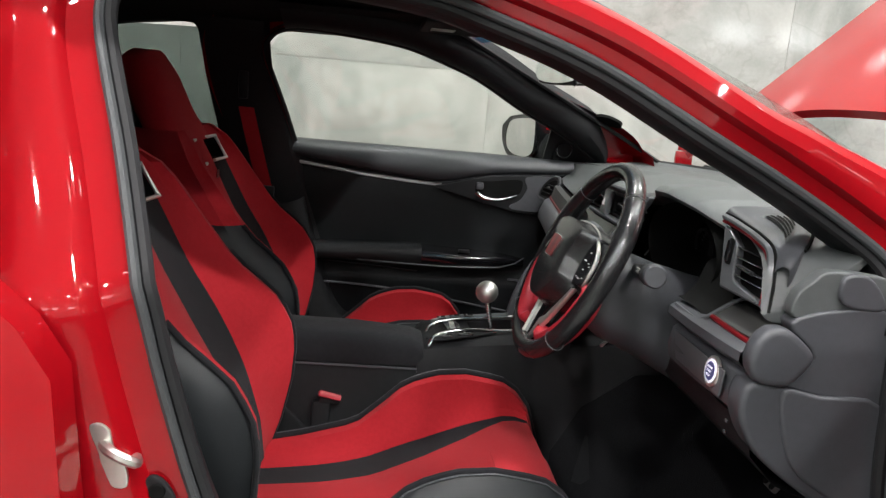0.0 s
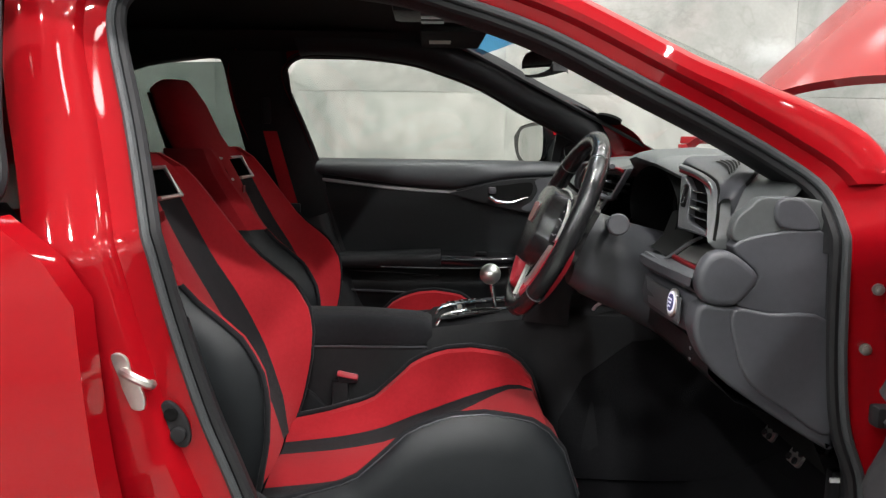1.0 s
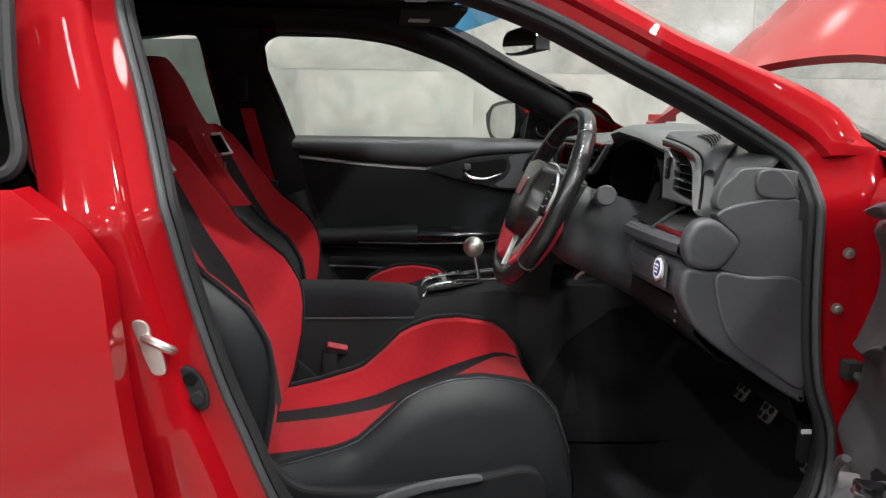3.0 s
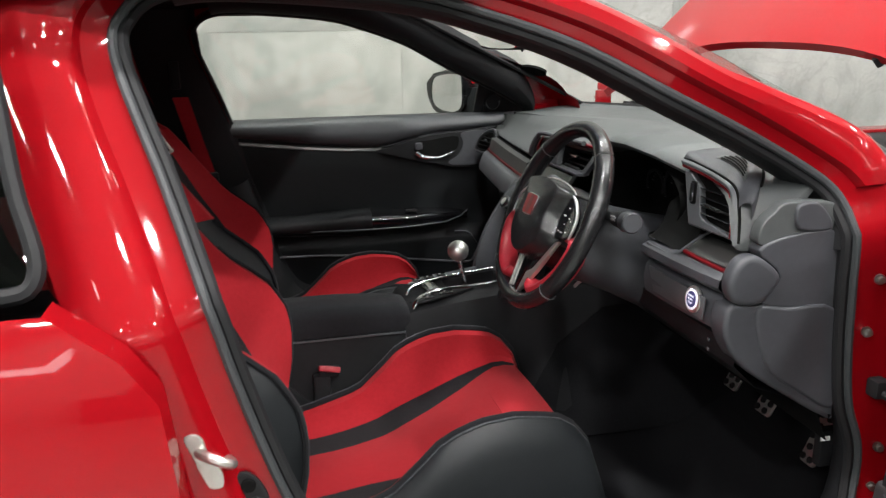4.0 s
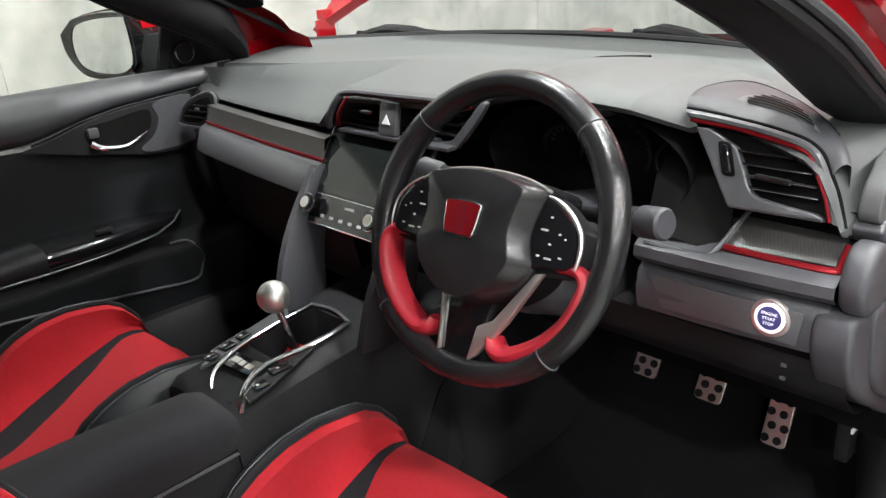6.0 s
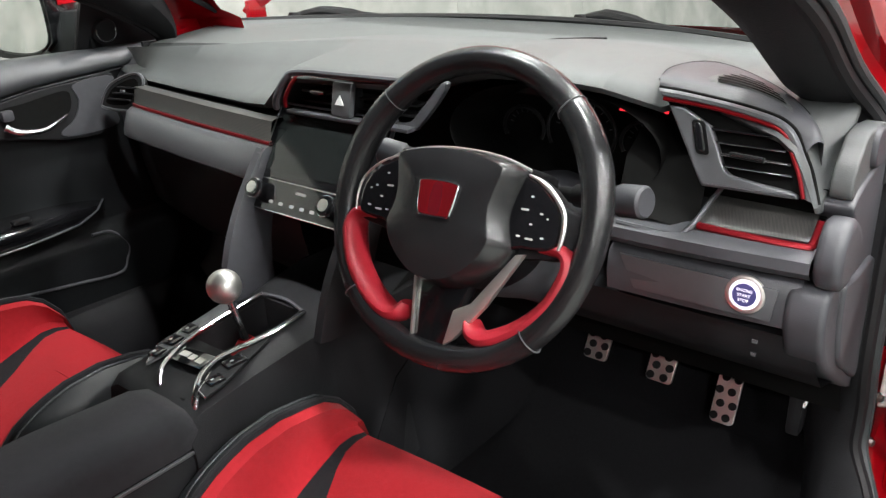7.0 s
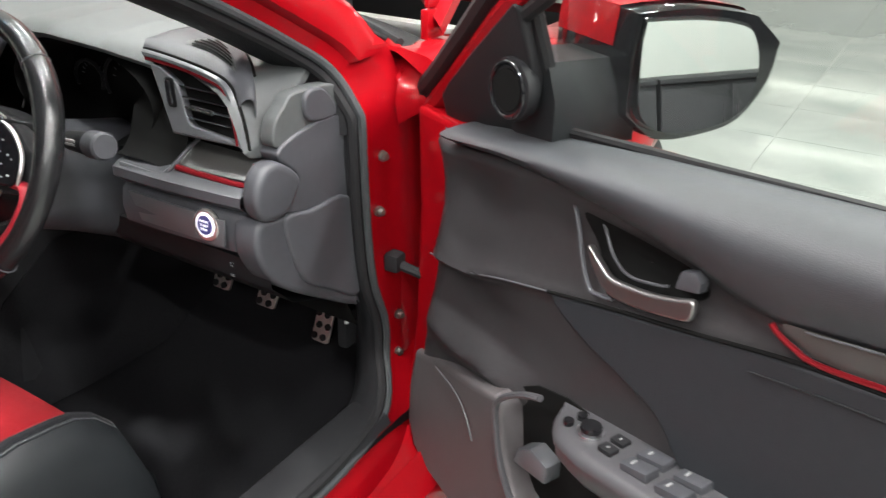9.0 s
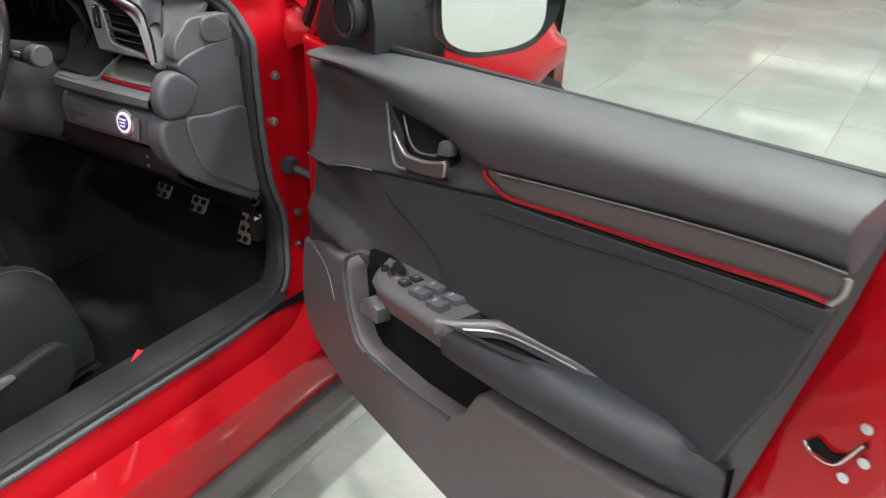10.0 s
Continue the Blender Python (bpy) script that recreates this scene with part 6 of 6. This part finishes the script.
pedal(.469, -.282, .466, .045, .052, "clutch_pedal", 3, 30)

part("sill_tag", box(0, 0, 0, .05, .016, .003, .001, m=pose(.03, -.715, .425, 10, 0, 35)), REDCLOTH, car, "small red tag on the sill")

# ---- driver's door, standing open ----
HX, HY, OPEN = .41, -.80, radians(66)
DU = Vector((-math.cos(OPEN), -math.sin(OPEN), 0))
DW = Vector((-math.sin(OPEN), math.cos(OPEN), 0))


def D(u, w, z):
    """Place on the open door: u back from the hinge, w towards the cabin side, z up."""
    return tuple(Vector((HX, HY, z)) + DU * u + DW * w)


def dplate(pts, w0, depth, mat, parent, name, label="", bev=.003, smooth_n=0, seg=2):
    pts = catmull(pts, smooth_n, True) if smooth_n else pts
    return part(name, plate(pts, lambda a, b, c: D(a, w0 + c, b), depth, bev, seg), mat, parent, label)


def dstrip(pts, r, mat, parent, name, label="", flat=1.0, n=6):
    return part(name, tube([D(*p) for p in catmull(pts, n)], r, 8, flat=flat), mat, parent, label)


shell_pts = [(-.045, .905), (-.036, .76), (-.044, .56), (-.060, .44), (-.055, .34), (-.02, .29), (.10, .285), (.50, .315), (.86, .352), (.95, .42), (1.03, .66), (1.085, .85), (1.105, .95), (1.10, 1.0), (.85, .972), (.40, .930), (.20, .915), (.05, .905)]
door = part("driver_door", plate(shell_pts, lambda a, b, c: D(a, -.105 + c + (.0 if c else .01 * math.cos(b * 3)), b), .112, .012, 3), RED, car, "red driver door standing wide open")
dwl = lambda z: .37 * (z - .93) - .012
fpath = [(-.05, .895), (.02, .945), (.10, 1.005), (.21, 1.085), (.35, 1.160), (.55, 1.232), (.80, 1.262), (.99, 1.245), (1.06, 1.19), (1.09, 1.02)]
dstrip([(u, dwl(z) + .0, z) for u, z in fpath], .0155, RED, door, "window_frame", "red door window frame")
dstrip([(u - .016, dwl(z) + .006, z + .023) for u, z in fpath], .013, RUBBER, door, "frame_seal", "black rubber frame seal")
dstrip([(u + .012, dwl(z) + .004, z - .014) for u, z in fpath[3:]], .009, RUBBER, door, "glass_run", "black glass run channel")
part("window", plate([(.24, .94), (1.0, 1.01), (1.02, 1.15), (.95, 1.235), (.60, 1.235), (.36, 1.155), (.24, 1.09)], lambda a, b, c: D(a, dwl(b) - .012 - c, b), .004, 0), GLASS, door, "clear raised door window")
dstrip([(.238, dwl(.94), .94), (.237, dwl(1.0), 1.0), (.234, dwl(1.085), 1.085)], .008, RUBBER, door, "window_divider", "black window divider")
dstrip([(.24, .002, .948), (.45, .001, .968), (.75, .0, .997), (1.03, -.001, 1.025)], .0055, RUBBER, door, "waist_seal", "black waist seal")

# trim panel: a soft pad over a hollow sash, a smooth front, and below it the pocket
uf = lambda z: lerp([.33, .37, .42, .52, .62, .72, .80, .92], [.04, .0, -.006, .010, .030, .042, .046, .040], z)
ur = lambda z: lerp([.30, .36, .45, .69, .83, .93, 1.01], [.83, .855, .89, .945, .972, .992, 1.004], z)
ztop = lambda u: lerp([.03, .108, .201, .284, .385, .637, .823, 1.0], [.908, .913, .930, .944, .958, .987, 1.005, 1.022], u)
zbot = lambda u: lerp([-.03, .03, .25, .55, .84], [.345, .328, .336, .354, .372], u)
lowline = lambda u: lerp([.03, .091, .207, .292, .369, .426, .491, .528, .574, .701, .845, .953, 1.003], [.892, .898, .912, .914, .912, .907, .899, .890, .887, .913, .942, .961, .967], u)
sash = lambda u: lerp([.03, .057, .137, .213, .307, .394, .571, .617], [.728, .729, .736, .762, .789, .812, .858, .868], u)


def trim_w(u, z):
    """How far the door trim stands out at u, z."""
    hi, lo = lowline(u), sash(u)
    t = (z - lo) / max(.004, hi - lo)
    fade = min(1, max(0, (.60 - u) / .10))
    bowl = .021 * math.exp(-(((u - .135) / .075) ** 2 + ((z - .835) / .055) ** 2))
    above = .056 - .016 * fade * math.sin(math.pi * min(1, max(0, t))) ** .7 - bowl
    above -= .010 * math.exp(-(((u - .425) / .055) ** 2 + ((z - .872) / .020) ** 2))
    dip = .016 * math.exp(-(((u - .16) / .13) ** 2 + ((z - .70) / .05) ** 2))
    below = .049 - dip + .022 * max(0, 1 - abs(z - .625) / .035) * min(1, max(0, (.30 - u) / .06)) * min(1, max(0, (u - .02) / .1))
    k = min(1, max(0, (z - lo + .016) / .016)) if u < .62 else 0.0
    k = k * k * (3 - 2 * k)
    return below + (above - below) * k


rows = []
for fu in np.linspace(0, 1, 64):
    r = []
    for fv in np.linspace(0, 1, 96):
        z = zbot(fu) + (ztop(fu) - zbot(fu)) * fv
        u = uf(z) + (ur(z) - uf(z)) * fu
        z = zbot(u) + (ztop(u) - .012 - zbot(u)) * fv
        edge = min(1, min(fu, 1 - fu, fv, 1 - fv) / .035)
        r.append(D(u, .016 + (trim_w(u, z) - .016) * edge ** .5, z))
    rows.append(r)
part("door_trim", loft(rows), DOORDARK, door, "near-black hollowed door trim panel", smooth=50)
rows = []
for u in np.linspace(.088, 1.0, 44):
    lo, hi = lowline(u), ztop(u) + .004
    thick = lerp([.05, .10, .3, .6, 1.0], [.7, .85, 1, 1.05, 1.0], u)
    rows.append([D(u, w * thick if w > .02 else w, lo + (hi - lo) * f) for w, f in ((.044, -.02), (.054, 0), (.059, .10), (.066, .28), (.072, .52), (.070, .66), (.060, .80), (.040, .93), (.016, 1.0), (.004, .985), (-.002, .90))])
part("upper_pad", loft(rows, caps=True), DOORPAD, door, "dark grey soft upper door pad", smooth=60)
# decorative strip
rows = []
for u in np.linspace(.580, 1.001, 16):
    lo, hi = lerp([.573, .591, .617, .705, .851, .960, .998], [.884, .876, .872, .888, .915, .936, .942], u), lowline(u) + .004
    rows.append([D(u, .056, lo), D(u, .060, (lo + hi) / 2), D(u, .061, hi)])
part("trim_strip", loft(rows), CARBON, door, "dark carbon-look trim strip")
dstrip([(.570, .061, .887), (.578, .060, .880), (.592, .059, .8745), (.617, .059, .8715), (.705, .059, .888), (.851, .059, .915), (.960, .059, .936), (.996, .059, .9405)], .0026, REDALU, door, "red_trim_line", "red trim line")
# near-black bar paints the shade below the strip
dstrip([(.610, .0575, .8655), (.705, .0575, .882), (.851, .0575, .909), (.992, .0575, .935)], .0022, DEEP, door, "strip_gap", "near-black strip for gap shade")
dstrip([(.996, .060, .941), (1.003, .061, .953), (1.004, .062, .966)], .0030, SATIN, door, "strip_end", "dull silver strip end")
dstrip([(.60, .0625, .8945), (.701, .0625, .9165), (.845, .0625, .9455), (.953, .0625, .9645), (1.002, .0625, .970)], .0011, GREYPL, door, "trim_edge")
# padded insert below the strip
seam = [(.307, .790), (.394, .811), (.571, .857), (.613, .8655), (.705, .882), (.851, .909), (.960, .930), (1.0, .937)]
ins = seam + [(.992, .905), (.981, .856), (.960, .794), (.940, .737), (.90, .728), (.80, .722), (.65, .705), (.52, .685), (.502, .697), (.491, .712), (.478, .725), (.462, .733), (.426, .742), (.38, .753), (.352, .762), (.332, .770), (.316, .780)]
dplate(ins, .046, .0135, INSERT, door, "padded_insert", "black padded door insert", .005, 0, 3)
dstrip([(.56, .0602, .833), (.62, .0602, .846), (.715, .0602, .864), (.828, .0602, .890), (.919, .0602, .907), (.991, .0602, .913)], .0011, BLACKPL, door, "insert_seam")
# thin grey bar draws the highlight that runs along the panel seam
dstrip([(.06, .050, .728), (.10, .050, .731), (.15, .052, .740), (.213, .056, .7615), (.26, .058, .776), (.307, .059, .789)], .0011, GREYPL, door, "panel_seam", "grey line for the highlight on the panel seam")
# shade of the sash joint, drawn as a near-black bar
dstrip([(.307, .059, .789), (.394, .059, .8125), (.49, .059, .836), (.571, .059, .8575), (.613, .058, .867)], .0022, DEEP, door, "sash_gap", "near-black strip for gap shade")
# handle in its hollow
cup = [(.338, .893), (.372, .895), (.43, .892), (.475, .890), (.492, .882), (.495, .868), (.478, .855), (.44, .843), (.40, .838), (.372, .842), (.356, .862)]
cup = catmull(cup, 4, True)
# near-black skin over the shallow dip paints the shade of the handle hollow
part("handle_cup", loft([[D(.42 + (a - .42) * k, trim_w(.42 + (a - .42) * k, .868 + (b - .868) * k) + .0016, .868 + (b - .868) * k) for a, b in cup] for k in (1, .8, .6, .4, .2, .02)], closed=True), DEEP, door, "near-black skin shading the handle hollow", 50)
dstrip([(.322, .046, .896), (.336, .050, .874), (.349, .055, .850), (.362, .058, .828), (.374, .059, .820), (.40, .0585, .8245)], .0028, DASHLO, door, "bezel_edge", "dark grey bezel edge", .8)
dstrip([(.360, .043, .894), (.372, .045, .878), (.386, .048, .863), (.410, .050, .853), (.445, .051, .860), (.458, .051, .865)], .0016, GREYPL, door, "hollow_edge", "thin light hollow edge")
blade = [(.354, .866), (.360, .852), (.374, .838), (.392, .829), (.42, .830), (.46, .839), (.488, .847), (.497, .852), (.500, .864), (.496, .872), (.48, .866), (.45, .856), (.42, .850), (.395, .848), (.374, .857)]
part("door_handle", plate(catmull(blade, 3, True), lambda a, b, c: D(a, lerp([.35, .40, .50], [.046, .054, .058], a) + c, b), .009, .0035, 3), SATIN, door, "satin metal door handle")
dplate([(.470, .870), (.498, .877), (.498, .888), (.490, .896), (.474, .890)], .046, .014, DASHLO, door, "lock_knob", "dark grey lock knob", .004)
# lower panel with map pocket
low = [(-.004, .40), (.000, .47), (.018, .545), (.06, .560), (.12, .582), (.20, .606), (.258, .628), (.272, .622), (.276, .608), (.284, .552), (.300, .515), (.312, .500), (.330, .493), (.462, .506), (.565, .528), (.592, .552), (.618, .602), (.634, .612), (.69, .621), (.788, .642), (.869, .662), (.935, .680), (.90, .52), (.875, .44), (.84, .402), (.55, .380), (.25, .362), (.07, .345), (.015, .358)]
lw = lambda a: lerp([-.04, .05, .15, .22, .27], [.22, .34, .6, .88, 1], a)
part("lower_panel", plate(low, lambda a, b, c: D(a, .030 + c * lw(a), b), .058, .010, 4), DOORHARD, door, "brownish grey lower door panel")
# thin near-black sheet stands for the shade inside the pocket
dplate([(.265, .632), (.30, .655), (.35, .668), (.62, .672), (.64, .62), (.60, .50), (.30, .455), (.25, .58)], .0515, .002, DEEP, door, "map_pocket", "near-black sheet for the shade in the empty map pocket", 0)
pe = [(.345, .678), (.318, .666), (.285, .642), (.269, .620), (.272, .590), (.281, .551), (.296, .518), (.312, .499), (.340, .4925), (.462, .5055), (.565, .528)]
dstrip([(u - .002, .089, z) for u, z in pe[:9]], .0050, SWITCHGREY, door, "pocket_edge", "grey pocket edge", .8, 4)
dstrip([(u, .0875, z) for u, z in pe[7:]], .0040, DOORPAD, door, "pocket_lip", "dark grey pocket lip", .8, 4)
part("pocket_divider", plate([(.292, .545), (.352, .552), (.352, .578), (.322, .585), (.300, .570)], lambda a, b, c: D(a, .052 + c, b), .026, .004, 2), GREYPL, door, "grey bottle rest")
dstrip([(.10, .064, .568), (.16, .073, .566), (.195, .080, .553), (.215, .083, .525)], .0013, GREYPL, door, "panel_seam", "light edge line of the lower panel")
# armrest
az = lambda u: lerp([.34, .45, .60, .75, .88, .93, .96, .975], [.655, .674, .698, .727, .742, .735, .720, .70], u)
aw = lambda u: lerp([.345, .36, .385, .43, .60, .72, .82, .88, .92, .948], [.056, .082, .103, .114, .116, .117, .108, .096, .078, .050], u)
wi = lambda u: lerp([.575, .600, .64, .68, .72, .76, .79, .81], [.106, .101, .096, .090, .080, .066, .052, .045], u)
rows = []
for u in np.linspace(.578, .948, 34):
    z, w = az(u), aw(u)
    a = min(wi(u), w - .012)
    k = min(1, max(0, (.80 - u) / .03))
    rows.append([D(u, p, q) for p, q in ((a, z - .024 * k - .004), (a + .001, z - .004), (a + .006, z + .003), ((a + w) / 2 + .004, z + .005), (w - .014, z + .001), (w - .004, z - .008), (w, z - .022), (w - .003, z - .042), (w - .018, z - .058), (.042, z - .066))])
arm = part("armrest", loft(rows, caps=True), INSERT, door, "black padded door armrest", smooth=60)
rows = []
for u in np.linspace(.345, .582, 20):
    z, w = az(u) + .002, aw(u)
    rows.append([D(u, a, b) for a, b in ((.046, z + .003), (.05, z + .004), (.045 + (w - .045) * .7, z + .002), (w - .008, z), (w - .001, z - .004), (w + .002, z - .010), (w + .001, z - .015), (w - .004, z - .017), (w - .005, z - .034), (w - .016, z - .050), (.045, z - .062))])
part("switch_panel", loft(rows, caps=True), SWITCHGREY, arm, "grey window switch panel", 45)
# pull handle: an arched grey frame round a dark hollow
arch = catmull([(.566, .113), (.582, .104), (.600, .085), (.618, .066), (.645, .056), (.70, .0535), (.76, .0535), (.800, .050)], 5)
rows = []
for i, p in enumerate(arch):
    dv = arch[min(i + 1, len(arch) - 1)] - arch[max(i - 1, 0)]
    n = np.array([-dv[1], dv[0]]) / np.hypot(*dv)
    n = n if n[0] + n[1] > 0 else -n
    z, hw = az(p[0]), .0082
    rows.append([D(*(p + n * q), z + h) for q, h in ((hw, -.012), (hw, .004), (hw * .5, .0075), (-hw * .5, .0075), (-hw, .003), (-hw, -.006))])
part("pull_frame", loft(rows, caps=True), SWITCHGREY, arm, "grey arched pull handle frame", 50)
# floor of the pull hollow; its shade is put into the colour
part("pull_recess", loft([[D(u, .046, az(u) - .016), D(u, wi(u) + .002, az(u) - .020)] for u in np.linspace(.575, .80, 10)]), DEEP, arm, "pull hollow shaded by its near-black colour")
part("recess_edge", tube([D(a, b, az(a) - .001) for a, b in catmull([(.600, .098), (.622, .078), (.65, .067), (.70, .063), (.75, .062), (.782, .056)], 4)], .0012, 6), ALU, arm, "thin silver line")


def swm(u, w, su, sw_, h=.008, mat=GLOSSBLK, name="window_switch", tilt=0, label=""):
    m = Matrix(((DU.x, -DW.x, 0, 0), (DU.y, -DW.y, 0, 0), (0, 0, 1, 0), (0, 0, 0, 1)))
    return part(name, box(0, 0, 0, su, sw_, h, min(.002, h * .3), m=Matrix.Translation(D(u, w, az(u) + .007)) @ m @ Euler((0, radians(-6 + tilt), 0)).to_matrix().to_4x4()), mat, arm, label)


for u, w in ((.49, .066), (.49, .090), (.535, .066), (.535, .092)):
    swm(u, w, .034, .019, .010, DASHLO, "window_switch", -8, "dark grey window switch")
    swm(u - .006, w, .002, .008, .0120, GREYPRINT, "switch_mark", -8)
for u, w in ((.445, .068), (.447, .088)):
    swm(u, w, .018, .014, .006, BLACKPL, "lock_switch")
    swm(u, w, .003, .005, .0072, GREYPRINT, "switch_mark")
part("mirror_joystick", disc(D(.412, .078, az(.412) + .010), (0, 0, 1), .012, .012, 20, .003), GLOSSBLK, arm, "black mirror adjuster")
part("joystick_ring", disc(D(.412, .078, az(.412) + .006), (0, 0, 1), .0155, .006, 24, .001), CHROME, arm)
for u, w in ((.385, .064), (.383, .082)):
    part("mirror_switch", disc(D(u, w, az(u) + .007), (0, 0, 1), .006, .008, 14, .002), GLOSSBLK, arm)
# tweeter and sail panel
sail = part("mirror_sail", plate([(.012, .893), (.235, .938), (.232, 1.082), (.222, 1.086), (.12, 1.014), (.045, .958), (.018, .935)], lambda a, b, c: D(a, dwl(b) - .01 + c, b), .030, .006, 3), BLACKPL, door, "black mirror sail panel")
part("tweeter", disc(D(.205, .040, .990), DW, .036, .020, 32, .008), BLACKPL, sail, "black round tweeter housing")
part("tweeter_ring", tube([tuple(Vector(D(.205, .0505, .990)) + DU * .028 * math.cos(a) + Vector((0, 0, 1)) * .030 * math.sin(a)) for a in np.linspace(0, 2 * math.pi, 36, endpoint=False)], .0028, 8, True), GLOSSBLK, sail, "gloss black tweeter ring")
part("tweeter_grille", disc(D(.205, .050, .990), DW, .024, .004, 28, .001), DEEP, sail)
door_mirror(Vector((.447, -1.132, .996)), 58, -1, door, .125)
# latch on the rear edge; a near-black plate paints the shaded opening
part("door_latch", plate([(.990, .783), (.996, .789), (1.004, .787), (1.011, .784), (1.022, .790), (1.033, .812), (1.036, .808), (1.023, .783), (1.013, .777), (.996, .776)], lambda a, b, c: D(a, .006 + c, b), .006, .001), DEEP, door, "near-black plate for the shaded latch opening")
part("latch_hook", tube([D(u, .013, z) for u, z in catmull([(.989, .783), (.995, .7755), (1.012, .7755), (1.022, .784), (1.034, .812)], 4)], .0016, 8), CHROME, door, "bright steel latch lip")
for u, z in ((1.031, .826), (1.038, .795), (1.027, .770)):
    part("latch_screw", disc(D(u, .009, z), DW, .0055, .005, 14, .001), CHROME, door)


# ---- tiles of floor and wall ----
def tile_mesh(name, sx, sy, sz, bev):
    me = bpy.data.meshes.new(name)
    b = box(0, 0, 0, sx, sy, sz, bev, seg=1)
    b.to_mesh(me)
    b.free()
    return me


TS = 0.6
fm = tile_mesh("floor_tile", TS - 0.003, TS - 0.003, 0.012, 0.001)
fm.materials.append(FLOORTILE)
rest = []
for i in range(int((X1 - X0) / TS) + 1):
    for j in range(int((Y1 - Y0) / TS)):
        x, y = X0 + TS * (i + 0.5), Y1 - TS * (j + 0.5)
        if -1.6 < x < 6.6 and -4.2 < y:
            o = new("tile", fm)
            o.parent, o.location = floor, Vector((x, y, -0.006)) - WORLD_AT["floor"]
        else:
            rest.append((x, y))
vs, fs = [], []
for x, y in rest:
    h, n = TS / 2 - 0.0015, len(vs)
    vs += [(x - h, y - h, 0), (x + h, y - h, 0), (x + h, y + h, 0), (x - h, y + h, 0),
           (x - h, y - h, -0.006), (x + h, y - h, -0.006), (x + h, y + h, -0.006), (x - h, y + h, -0.006)]
    fs += [(n, n + 1, n + 2, n + 3)] + [(n + a, n + 4 + a, n + 4 + (a + 1) % 4, n + (a + 1) % 4) for a in range(4)]
tagged(part("far_tiles", mesh(vs, fs), FLOORTILE, floor, "", 0), kind="stuff")
TW = 1.2
wm = tile_mesh("wall_tile", TW - 0.002, 0.010, TW - 0.002, 0.0006)
wm.materials.append(WALLTILE)
for i in range(13):
    for k in range(3):
        o = new("tile", wm)
        o.parent, o.location = wall_north, Vector((X0 + TW * (i + 0.5) + 0.1, Y1 + 0.005, TW * (k + 0.5))) - WORLD_AT["wall_north"]
